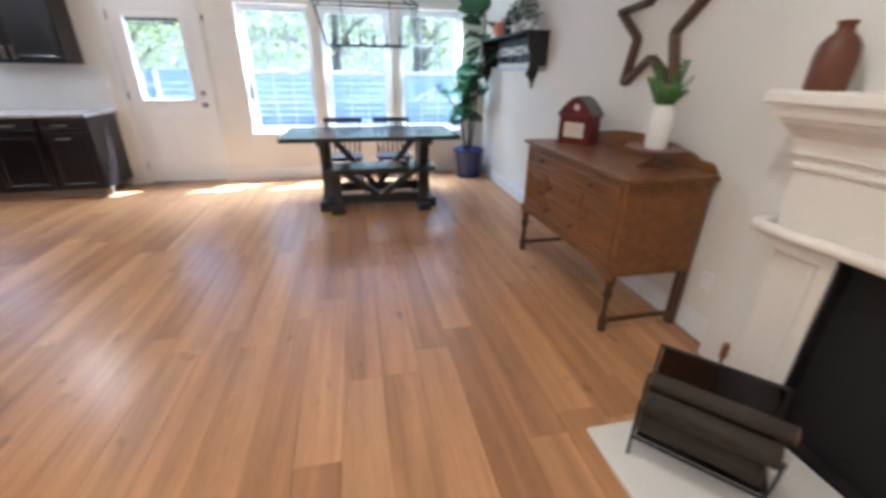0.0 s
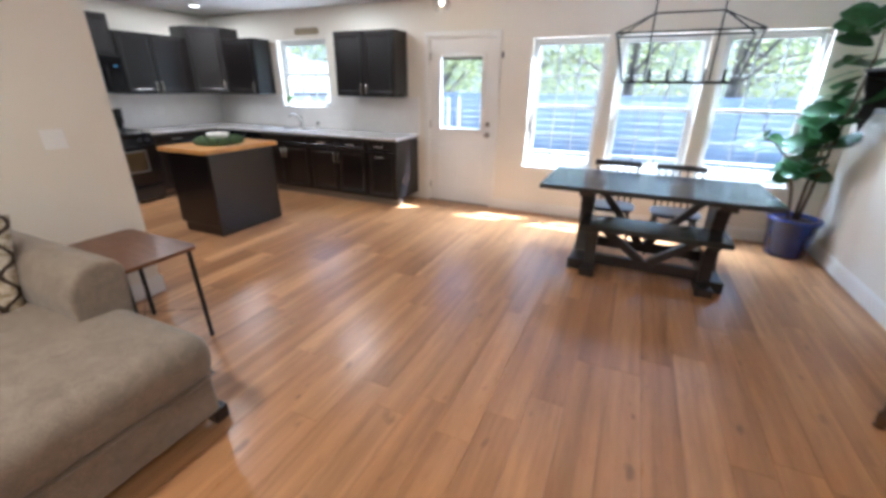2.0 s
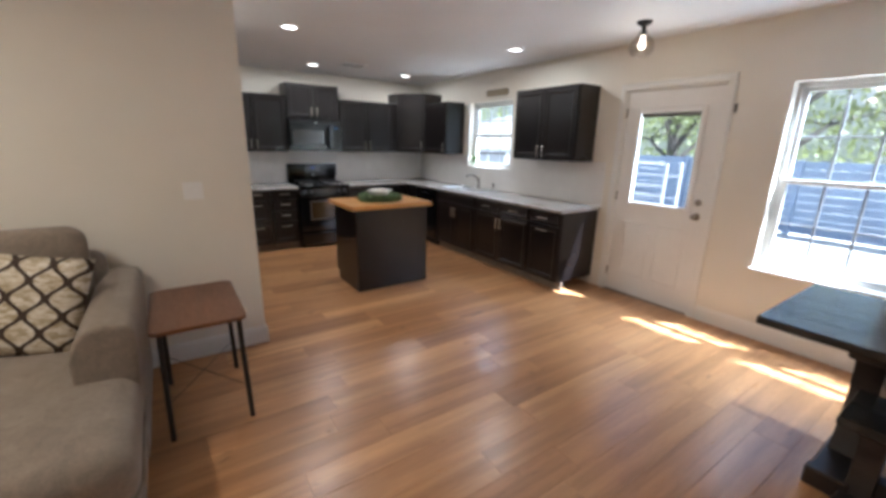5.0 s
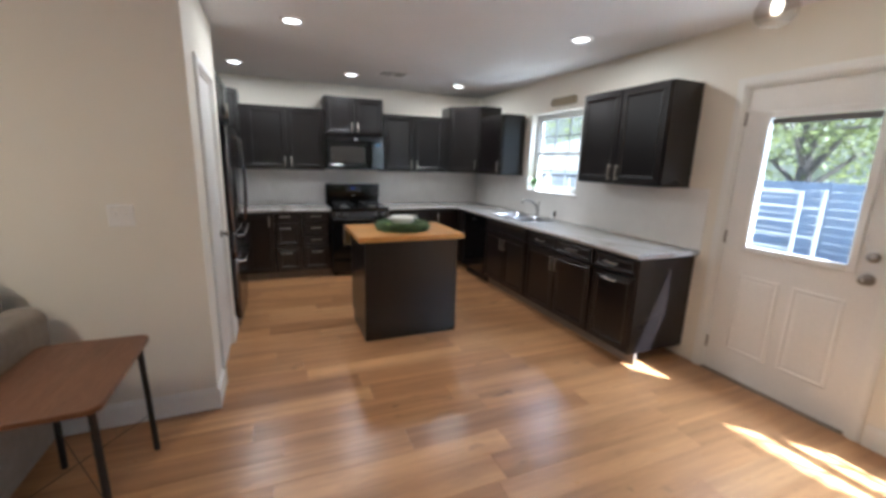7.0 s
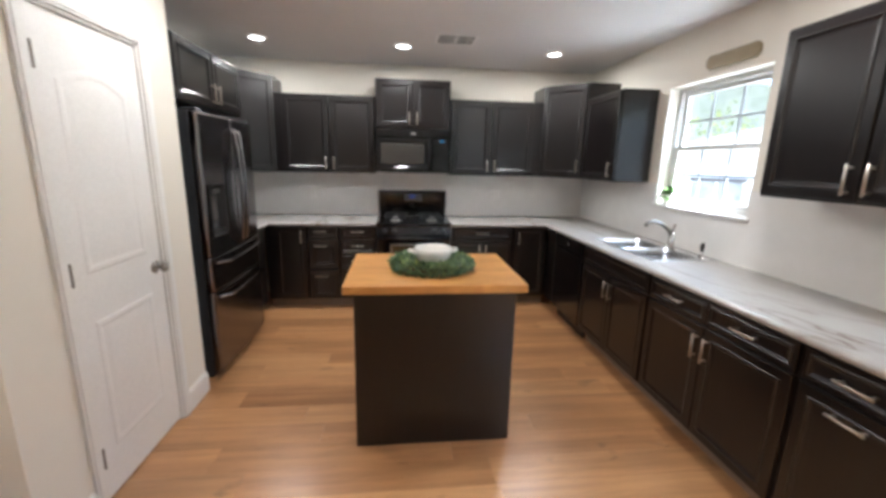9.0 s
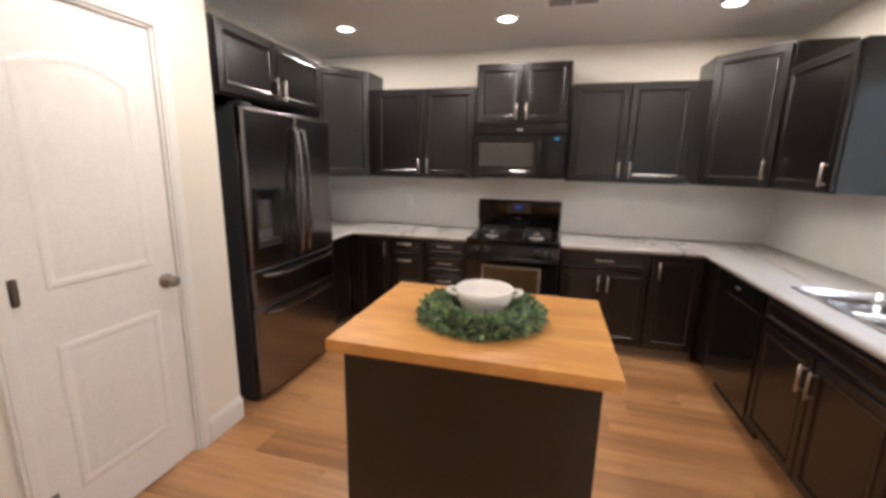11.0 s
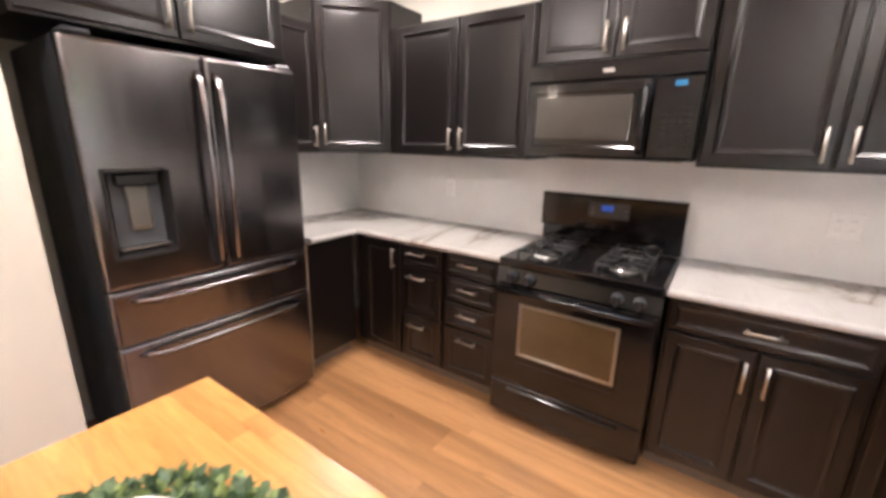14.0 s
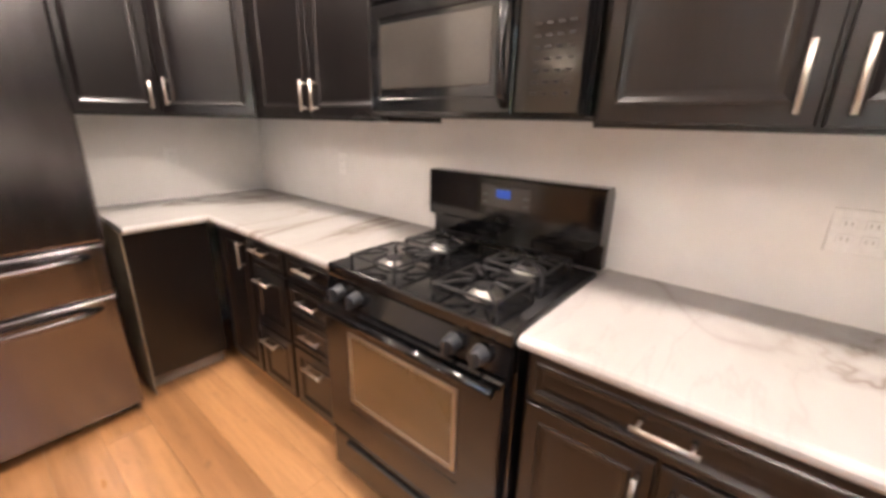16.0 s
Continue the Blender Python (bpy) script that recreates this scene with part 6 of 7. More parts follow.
def fireplace():
    f = thing("fireplace", "white painted fireplace surround with a mantel shelf and black firebox", "fireplace")
    yc = 0.86
    # the breast, pieced round the firebox
    bxx, y0, y1 = 2.32, 2 * yc - 1.80, 1.80
    oy0, oy1, oz = yc - 0.46, yc + 0.46, 0.775
    bm = bmesh.new()
    box(bm, (bxx, y0, 0), (EAST, oy0, CEIL))
    box(bm, (bxx, oy1, 0), (EAST, y1, CEIL))
    box(bm, (bxx, oy0, oz), (EAST, oy1, CEIL))
    part("chimney_breast", bm, "wall", f)
    bm = bmesh.new()
    box(bm, (EAST - 0.006, oy0, 0), (EAST - 0.0005, oy1, oz))
    box(bm, (2.205, oy0, 0.0), (EAST - 0.006, oy0 + 0.01, oz))
    box(bm, (2.205, oy1 - 0.01, 0.0), (EAST - 0.006, oy1, oz))
    box(bm, (2.205, oy0 + 0.01, oz - 0.01), (EAST - 0.006, oy1 - 0.01, oz))
    box(bm, (2.205, oy0 + 0.01, 0.0), (EAST - 0.006, oy1 - 0.01, 0.022))
    part("firebox", bm, "soot_vent_shade", f, "black sooty firebox")
    part("fire_screen", bx((2.262, oy0 + 0.012, 0.024), (2.268, oy1 - 0.012, oz - 0.012)), "screen_mesh", f, "fine black mesh fire screen")
    for s in (-1, 1):
        a, b = sorted((yc + s * 0.46, yc + s * 0.70))
        p = part("pilaster", bx((2.20, a, 0), (bxx, b, 0.80), 0.004), "mantel", f)
        a2, b2 = sorted((yc + s * 0.505, yc + s * 0.665))
        bm = rings(bmesh.new(), 0.0, 0.10, b2 - a2, 0.74, [(0, -0.006), (0.008, -0.010), (0.02, -0.002)], 0.0)
        bmesh.ops.transform(bm, matrix=pose(2.20, b2, 0, 0, 0, -90), verts=bm.verts)
        part("pilaster_panel", bm, "mantel", p)
        part("plinth", bx((2.188, a - 0.008, 0), (bxx, b + 0.008, 0.10), 0.004), "mantel", f)
    # torus ledge that steps back between the pilasters
    bm = bmesh.new()
    pts = [(bxx, yc + 0.745, 0.815), (2.185, yc + 0.745, 0.815), (2.155, yc + 0.735, 0.815), (2.145, yc + 0.71, 0.815), (2.150, yc + 0.56, 0.812), (2.175, yc + 0.49, 0.808), (2.185, yc + 0.43, 0.806)]
    full_pts = pts + [(x, 2 * yc - y, z) for x, y, z in pts[::-1]]
    tube(bm, full_pts, 0.024, 10)
    part("ledge_moulding", bm, "mantel", f, "", True)
    part("frieze", bx((2.20, yc - 0.70, 0.80), (bxx, yc + 0.70, 1.16), 0.004), "mantel", f)
    part("frieze_bead", bx((2.188, yc - 0.712, 1.040), (bxx, yc + 0.712, 1.056), 0.005, 2), "mantel", f)
    bm = bmesh.new()
    rows = []
    for g, z in ((0.002, 1.085), (0.016, 1.088), (0.016, 1.102), (0.020, 1.12), (0.029, 1.145), (0.043, 1.17), (0.062, 1.19), (0.062, 1.206), (0.078, 1.21), (0.085, 1.23), (0.085, 1.252)):
        xf, ya, yb = 2.20 - g, yc - 0.70 - g, yc + 0.70 + g
        rows.append([bm.verts.new((bxx, ya, z)), bm.verts.new((xf, ya, z)), bm.verts.new((xf, yb, z)), bm.verts.new((bxx, yb, z))])
    for a, b in zip(rows, rows[1:]):
        for i in range(3):
            bm.faces.new((a[i], a[i + 1], b[i + 1], b[i]))
    part("cornice", bm, "mantel", f, "coved cornice under the shelf")
    part("mantel_shelf", bx((2.095, yc - 0.815, 1.252), (bxx, yc + 0.815, 1.298), 0.010, 2), "mantel", f)
    h = thing("hearth", "low white stone hearth slab on the floor", "hearth")
    part("slab", bx((1.475, 2 * yc - 1.455, 0.0), (2.187, 1.455, 0.024), 0.006, 2), "hearth", h)
    b = thing("stoneware_bottle", "brown glazed stoneware bottle on the mantel shelf", "bottle", pose(2.205, 1.565, 1.298))
    part("body", lathe(bmesh.new(), [(0.056, 0), (0.060, 0.01), (0.060, 0.105), (0.055, 0.138), (0.040, 0.162), (0.025, 0.176), (0.022, 0.195), (0.027, 0.199), (0.027, 0.209), (0.0, 0.209)], 26), "amber", b, "", True)


fireplace()


def log_rack():
    s = thing("log_rack", "black iron log rack on the hearth", "log holder", pose(1.775, 1.235, 0.024, 0, 0, -49))
    L = 0.20
    for x in (-L, L):
        bm = bmesh.new()
        tube(bm, [(x, -0.11, 0.0), (x, -0.105, 0.09), (x, -0.12, 0.17), (x, -0.13, 0.27)], 0.006, 8)
        tube(bm, [(x, 0.11, 0.0), (x, 0.105, 0.09), (x, 0.12, 0.20), (x, 0.16, 0.345)], 0.006, 8)
        tube(bm, [(x, -0.106, 0.085), (x, 0.106, 0.085)], 0.006, 8)
        part("end_frame", bm, "black_matt", s)
    for y, z in ((-0.106, 0.085), (0.106, 0.085), (0.16, 0.34)):
        part("rail", rod(bmesh.new(), (-L, y, z), (L, y, z), 0.006, 8), "black_matt", s)
    sheet = [(-0.10, 0.092), (0.10, 0.092), (0.122, 0.20), (0.158, 0.335), (0.154, 0.336), (0.117, 0.202), (0.095, 0.097), (-0.10, 0.097)]
    part("back_plate", prism(bmesh.new(), sheet, 2 * L - 0.02, Matrix(((0, 1, 0, -L + 0.01), (1, 0, 0, 0), (0, 0, 1, 0), (0, 0, 0, 1)))), "smoked_glass", s, "smoky dark see-through back sheet")
    r = random.Random(3)
    for k, (y, z, rad) in enumerate([(-0.060, 0.150, 0.053), (0.048, 0.150, 0.052), (-0.078, 0.246, 0.046), (0.014, 0.246, 0.045), (-0.045, 0.318, 0.032)]):
        lg = thing("firewood_log", "split charred firewood log lying in the rack", "log", pose(1.775, 1.235, 0.024, 0, 0, -49) @ Matrix.Translation((0, y, z)), "firewood logs")
        bm = bmesh.new()
        n, seg = 14, 9
        rows = []
        for j in range(seg + 1):
            x = -0.19 - 0.02 * (k % 2) + (0.365 + 0.01 * k) * j / seg
            rows.append([bm.verts.new((x, rad * (0.93 + 0.10 * noise.noise((k * 3 + math.cos(a) * 2, math.sin(a) * 2, j * 0.25))) * math.cos(a), rad * (0.93 + 0.10 * noise.noise((k * 5 + math.cos(a) * 2, math.sin(a) * 2, j * 0.25))) * math.sin(a))) for a in [2 * math.pi * i / n for i in range(n)]])
        for a, b in zip(rows, rows[1:]):
            for i in range(n):
                bm.faces.new((a[i], a[(i + 1) % n], b[(i + 1) % n], b[i]))
        part("bark", bm, "log", lg, "", True)
        for row_x, sgn in ((-0.19 - 0.02 * (k % 2), -1), (-0.19 - 0.02 * (k % 2) + 0.365 + 0.01 * k, 1)):
            part("cut_end", rod(bmesh.new(), (row_x, 0, 0), (row_x + 0.002 * sgn, 0, 0), rad * 0.93, 14), "log_end", lg, "pale sawn end")
    p = thing("fire_poker", "iron fire poker with a copper handle leaning by the hearth", "poker", pose(1.99, 1.42, 0.024))
    part("shaft", rod(bmesh.new(), (0.06, 0.02, 0.0), (0, 0, 0.30), 0.005, 8), "black_matt", p)
    part("handle", lathe(bmesh.new(), [(0.011, 0.0), (0.014, 0.012), (0.012, 0.06), (0.010, 0.07), (0, 0.072)], 12, (0, 0, 0.298)), "copper", p, "copper handle", True)


log_rack()

# ---------------------------------------------------------------- sofa corner


def cushion(bm, a, b, r=0.06, puff=0.0, segs=4):
    """A soft block with well rounded edges and bulging faces."""
    old = set(bm.verts)
    box(bm, a, b, r, segs)
    vs = [v for v in bm.verts if v not in old]
    c, h = [(p + q) / 2 for p, q in zip(a, b)], [abs(q - p) / 2 for p, q in zip(a, b)]
    es = [e for e in bm.edges if e.verts[0] in set(vs) and e.calc_length() > 0.12]
    bmesh.ops.subdivide_edges(bm, edges=es, cuts=5, use_grid_fill=True)
    for v in bm.verts:
        if v in old:
            continue
        u = [max(-1, min(1, (v.co[i] - c[i]) / h[i])) for i in range(3)]
        f = (1 - u[0] ** 2) * (1 - u[1] ** 2) + 0.0
        v.co.z += puff * f * (1 if u[2] > 0 else -0.3)
        v.co += 0.004 * Vector(noise.noise_vector(v.co * 6.0))
    return bm


def sofa():
    s = thing("sectional_sofa", "taupe chenille sectional sofa with a chaise, against the wall", "sofa")
    part("base", cushion(bmesh.new(), (-2.58, -0.65, 0.07), (-1.62, 1.80, 0.27), 0.03), "sofa", s, "", True)
    part("chaise_base", cushion(bmesh.new(), (-1.72, 0.90, 0.075), (-0.985, 1.925, 0.30), 0.035), "sofa", s, "", True)
    part("chaise_cushion", cushion(bmesh.new(), (-2.30, 0.90, 0.285), (-0.955, 1.945, 0.515), 0.085, 0.028), "sofa", s, "thick rounded chaise cushion", True)
    # piping round the cushion's edge
    part("piping", tube(bmesh.new(), [(-1.70, 1.938, 0.302), (-1.08, 1.945, 0.302), (-0.98, 1.918, 0.302), (-0.958, 1.855, 0.302), (-0.958, 0.95, 0.302)], 0.007, 6), "sofa", s, "", True)
    part("seat_cushion", cushion(bmesh.new(), (-2.30, -0.50, 0.27), (-1.60, 0.89, 0.475), 0.07, 0.02), "sofa", s, "", True)
    # flared rounded arm, its scroll front facing the room
    prof = [(-0.095, 0.06), (0.085, 0.06), (0.095, 0.42), (0.112, 0.60), (0.114, 0.715), (0.092, 0.757), (0.02, 0.774), (-0.05, 0.762), (-0.10, 0.715), (-0.128, 0.63), (-0.125, 0.53), (-0.105, 0.42)]
    m = Matrix(((0, 1, 0, -2.56), (1, 0, 0, 1.845), (0, 0, 1, 0), (0, 0, 0, 1)))
    bm = prism(bmesh.new(), prof, 1.03, m)
    bmesh.ops.bevel(bm, geom=[e for e in bm.edges], offset=0.022, segments=3, affect="EDGES", profile=0.6)
    part("arm", bm, "sofa", s, "rounded sofa arm", True)
    part("arm", cushion(bmesh.new(), (-2.58, -0.88, 0.06), (-1.64, -0.66, 0.64), 0.08), "sofa", s, "", True)
    part("backrest", cushion(bmesh.new(), (-2.60, -0.65, 0.25), (-2.38, 1.80, 0.90), 0.08), "sofa", s, "", True)
    for y0, y1 in ((0.88, 1.74), (0.10, 0.87), (-0.64, 0.09)):
        bm = cushion(bmesh.new(), (-0.10, y0, -0.02), (0.10, y1, 0.60), 0.085, 0.0)
        bmesh.ops.transform(bm, matrix=pose(-2.33, 0, 0.475, 0, -9, 0), verts=bm.verts)
        part("back_cushion", bm, "sofa", s, "", True)
    for x, y in ((-1.04, 1.93), (-1.04, 0.96), (-2.5, 1.82), (-1.70, -0.8)):
        part("foot", bx((x - 0.035, y - 0.035, 0), (x + 0.035, y + 0.035, 0.078), 0.006), "dark_wood", s, "dark wooden block foot")


sofa()


def pillow_material():
    """Cream cotton with interlocking brown wavy lines."""
    m = Mat("ogee_print", 0.9)
    c = m.n.new("ShaderNodeTexCoord")
    sx = m.n.new("ShaderNodeSeparateXYZ")
    m.l.new(c.outputs["Object"], sx.inputs[0])
    k = 2 * math.pi / 0.165
    wob = m.math("MULTIPLY", m.math("SINE", m.math("MULTIPLY", sx.outputs[2], k)), 0.031)
    gap, lines = 0.070, None
    for sgn, shift in ((1.0, 0.0), (-1.0, gap)):
        a = m.math("SUBTRACT", m.math("ADD", sx.outputs[0], m.math("MULTIPLY", wob, sgn)), shift)
        v = m.math("ABSOLUTE", m.math("SINE", m.math("MULTIPLY", a, math.pi / (2 * gap))))
        on = m.math("LESS_THAN", v, 0.26)
        lines = on if lines is None else m.math("MAXIMUM", lines, on)
    soft = m.noise(m.coords((1, 1, 2.2)), 22, 3)
    cream = m.ramp(soft, [(0.38, (0.36, 0.29, 0.18)), (0.5, (0.55, 0.48, 0.36)), (0.62, (0.68, 0.64, 0.56))])
    m.set("Base Color", m.mix(lines, cream, (0.050, 0.032, 0.022)))
    m.bump(m.noise(m.coords(), 300, 2), 0.3, 0.003)
    return m.m


M["ogee"] = pillow_material()


def pillow():
    s = tagged(new("throw_pillow"), "cream throw pillow with a brown wavy lattice print", "pillow")
    bm = bmesh.new()
    n = 14
    H = 0.25
    for side in (-1, 1):
        g = []
        for i in range(n + 1):
            for j in range(n + 1):
                u, v = 2 * i / n - 1, 2 * j / n - 1
                pinch = 1 - 0.05 * (abs(u) ** 3 + abs(v) ** 3) * (1 - abs(u * v))
                t = 0.075 * max(0, (1 - u ** 4)) ** 0.6 * max(0, (1 - v ** 4)) ** 0.6
                g.append(bm.verts.new((H * u * pinch, side * t, H * v * pinch)))
        for i in range(n):
            for j in range(n):
                q = [g[i * (n + 1) + j], g[(i + 1) * (n + 1) + j], g[(i + 1) * (n + 1) + j + 1], g[i * (n + 1) + j + 1]]
                bm.faces.new(q if side < 0 else q[::-1])
    bmesh.ops.remove_doubles(bm, verts=bm.verts, dist=0.0005)
    me = bpy.data.meshes.new("throw_pillow")
    bm.to_mesh(me)
    bm.free()
    for p in me.polygons:
        p.use_smooth = True
    me.materials.append(M["ogee"])
    body = new("cover", me)
    body.parent = s
    s.matrix_basis = pose(-2.06, 1.51, 0.755, -18, 0, 80) @ pose(0, 0, 0, 0, 11, 0)
    return s


pillow()


def side_table():
    s = thing("folding_table", "small brown folding table with black metal legs", "side table")
    x0, x1, y0, y1, z = -2.36, -1.675, 1.985, 2.43, 0.635
    bm = bmesh.new()
    r = 0.05
    out = []
    for cx, cy, a0 in ((x1 - r, y1 - r, 0), (x0 + r, y1 - r, 90), (x0 + r, y0 + r, 180), (x1 - r, y0 + r, 270)):
        out += [(cx + r * math.cos(radians(a0 + 15 * i)), cy + r * math.sin(radians(a0 + 15 * i))) for i in range(7)]
    rows = [[bm.verts.new((x, y, zz)) for x, y in out] for zz in (z - 0.022, z - 0.002)]
    cx, cy = (x0 + x1) / 2, (y0 + y1) / 2
    rows.append([bm.verts.new((cx + (x - cx) * 0.994, cy + (y - cy) * 0.99, z)) for x, y in out])
    for a, b in zip(rows, rows[1:]):
        for i in range(len(a)):
            bm.faces.new((a[i], a[(i + 1) % len(a)], b[(i + 1) % len(a)], b[i]))
    bm.faces.new(rows[0])
    bm.faces.new(rows[-1])
    part("tabletop", bm, "walnut", s, "brown wood-grain top with rounded corners")
    legs = [(x0 + 0.06, y0 + 0.045), (x1 - 0.05, y0 + 0.045), (x1 - 0.05, y1 - 0.04), (x0 + 0.06, y1 - 0.04)]
    for lx, ly in legs:
        sx, sy = (-1 if lx < cx else 1), (-1 if ly < cy else 1)
        part("leg", rod(bmesh.new(), (lx, ly, z - 0.022), (lx + sx * 0.015, ly + sy * 0.012, 0.0), 0.0135, 10), "black_matt", s, "black steel tube leg")
    for i in (0, 1):
        a, b = legs[i], legs[i + 2]
        part("brace", rod(bmesh.new(), (a[0], a[1], 0.20 + 0.012 * i), (b[0], b[1], 0.20 + 0.012 * i), 0.002, 6), "black_matt", s, "thin crossed wire brace")


side_table()

# ---------------------------------------------------------------- on the island and at the kitchen window


def wreath():
    cx, cy, z = -3.585, 4.13, 0.916
    w = thing("boxwood_wreath", "green artificial boxwood wreath lying on the island", "wreath", pose(cx + 0.022, cy - 0.008, z))
    r = random.Random(21)
    bm = bmesh.new()
    for i in range(4600):
        a, t = r.uniform(0, 2 * math.pi), r.uniform(0, 2 * math.pi)
        rr = 0.046 * r.uniform(0.5, 1.2)
        R = 0.172 + rr * math.cos(t) * 1.25
        c = Vector((R * math.cos(a), R * math.sin(a), max(0.006, 0.028 + 0.62 * rr * math.sin(t))))
        d = Vector((math.cos(a) * math.cos(t), math.sin(a) * math.cos(t), math.sin(t) * 0.7 + 0.25)) + Vector((r.uniform(-0.8, 0.8), r.uniform(-0.8, 0.8), r.uniform(-0.5, 0.8)))
        d.normalize()
        L = r.uniform(0.015, 0.028)
        e = c + d * L
        e.z = max(0.004, e.z)
        if min(Vector((c.x, c.y)).length, Vector((e.x, e.y)).length) < 0.10 or min(Vector((c.x + 0.022, c.y - 0.008)).length, Vector((e.x + 0.022, e.y - 0.008)).length) < 0.098 + 0.28 * max(0.0, e.z - 0.03):
            continue
        leaf(bm, c, e, L * 0.75, (r.uniform(-1, 1), r.uniform(-1, 1), 0.7), 0.15, 0.25, 2)
    for i in range(900):
        a, rr = r.uniform(0, 2 * math.pi), r.uniform(0.05, 0.125)
        c = Vector((rr * math.cos(a) - 0.012, rr * math.sin(a) + 0.005, r.uniform(0.004, 0.012)))
        d = Vector((math.cos(a) + r.uniform(-0.8, 0.8), math.sin(a) + r.uniform(-0.8, 0.8), r.uniform(0.0, 0.25))).normalized()
        leaf(bm, c, c + d * 0.026, 0.019, (r.uniform(-0.4, 0.4), r.uniform(-0.4, 0.4), 1), 0.1, 0.2, 2)
    part("leaves", bm, "boxwood", w)
    ring = [(0.165 * math.cos(2 * math.pi * i / 24), 0.165 * math.sin(2 * math.pi * i / 24), 0.024) for i in range(25)]
    part("ring", tube(bmesh.new(), ring, 0.022, 8), "stem", w)
    b = thing("serving_bowl", "white two-handled ceramic bowl set in the wreath", "bowl", pose(cx, cy, z + 0.008, 0, 0, 99) @ Matrix.Scale(0.95, 4))
    part("body", lathe(bmesh.new(), [(0.06, 0.0), (0.066, 0.006), (0.094, 0.035), (0.113, 0.075), (0.119, 0.112), (0.115, 0.115), (0.109, 0.110), (0.105, 0.078), (0.083, 0.040), (0.05, 0.018), (0.0, 0.016)], 40), "white", b, "", True)
    for sgn in (-1, 1):
        pts = [(sgn * (0.112 + 0.040 * math.sin(math.pi * i / 8)), 0.040 * math.cos(math.pi * i / 8), 0.092 + 0.008 * math.sin(math.pi * i / 8)) for i in range(9)]
        part("handle", tube(bmesh.new(), pts, 0.008, 8), "white", b, "", True)


def boxwood_material():
    m = Mat("boxwood", 0.45)
    c = m.ramp(m.island(), [(0.0, (0.06, 0.11, 0.065)), (0.5, (0.14, 0.22, 0.12)), (0.85, (0.21, 0.31, 0.14)), (1.0, (0.36, 0.44, 0.15))])
    m.set("Base Color", c)
    m.bump(m.noise(m.coords(), 120, 2), 0.1, 0.002)
    return m.m


M["boxwood"] = boxwood_material()
wreath()

M["plaque"] = wood("plaque_wood", (0.36, 0.30, 0.20), (0.24, 0.19, 0.12), 0.6, (1, 6, 6), 3.0, False)
sx0, sx1, sz0, sz1, clip = -4.15, -3.71, 2.196, 2.284, 0.026
outline = [(sx0 + clip, sz0), (sx1 - clip, sz0), (sx1, sz0 + clip), (sx1, sz1 - clip), (sx1 - clip, sz1), (sx0 + clip, sz1), (sx0, sz1 - clip), (sx0, sz0 + clip)]
tagged(part("wall_sign", prism(bmesh.new(), outline, 0.02, Matrix.Translation((0, NORTH - 0.021, 0))), "plaque"), "tan wooden plaque above the kitchen window", "sign")


def sill_plant():
    s = thing("sill_plant", "little pot of bright green leaves on the window sill", "plant", pose(-4.43, NORTH + 0.03, KWIN[2] + 0.004))
    part("pot", lathe(bmesh.new(), [(0.022, 0), (0.03, 0.06), (0.026, 0.06), (0, 0.055)], 14), "white", s, "", True)
    r = random.Random(2)
    bm = bmesh.new()
    for i in range(42):
        a = i * 2.4
        b = Vector((0, 0, 0.055 + r.uniform(0, 0.06)))
        d = Vector((math.cos(a), math.sin(a) * 0.6 - 0.2, r.uniform(-0.2, 0.9))).normalized()
        leaf(bm, b + d * 0.02, b + d * r.uniform(0.06, 0.11), 0.04, (0, 0, 1), 0.25, 0.15, 3)
    part("foliage", bm, "fern", s)


sill_plant()

# ---------------------------------------------------------------- outside


def ground_material():
    m = Mat("yard_ground", 0.95)
    v = m.coords()
    a, b = m.noise(v, 0.35, 5), m.noise(v, 14.0, 4)
    c = m.mix(0.4, m.ramp(a, [(0.40, (0.40, 0.385, 0.355)), (0.62, (0.28, 0.29, 0.22))]), m.ramp(b, [(0.3, (0.27, 0.26, 0.225)), (0.7, (0.42, 0.40, 0.37))]))
    m.set("Base Color", c)
    m.bump(b, 0.5, 0.03)
    return m.m


M["yard"] = ground_material()
structure("ground", bx((-400, -400, -0.62), (400, 400, -0.16)), "yard", "dry sunlit yard with sparse pale grass", "ground")
structure("patio", bx((-4.2, 6.33, -0.159), (4.0, 9.2, -0.06), 0.01), "patio", "pale concrete patio slab outside the windows", "patio")


def fence():
    f = thing("yard_fence", "pale painted horizontal-rail wooden fence across the yard", "fence")
    y = 12.8
    for i in range(11):
        x = -8.8 + i * 2.2
        part("post", bx((x - 0.05, y - 0.05, -0.17), (x + 0.05, y + 0.05, 1.36), 0.006), "fence", f)
    for i in range(10):
        x = -8.8 + i * 2.2
        for k in range(9):
            z = -0.12 + k * 0.163
            part("rail", bx((x + 0.052, y - 0.015, z), (x + 2.148, y + 0.015, z + 0.156), 0.004), "fence", f)
    return f


M["fence"] = plain("fence_paint", (0.115, 0.150, 0.215), 0.7, vary=0.15, scale=3)
M["tree_bark"] = plain("tree_bark", (0.06, 0.052, 0.045), 0.9, vary=0.35, scale=12, bump=0.6, fine=30)
fence()


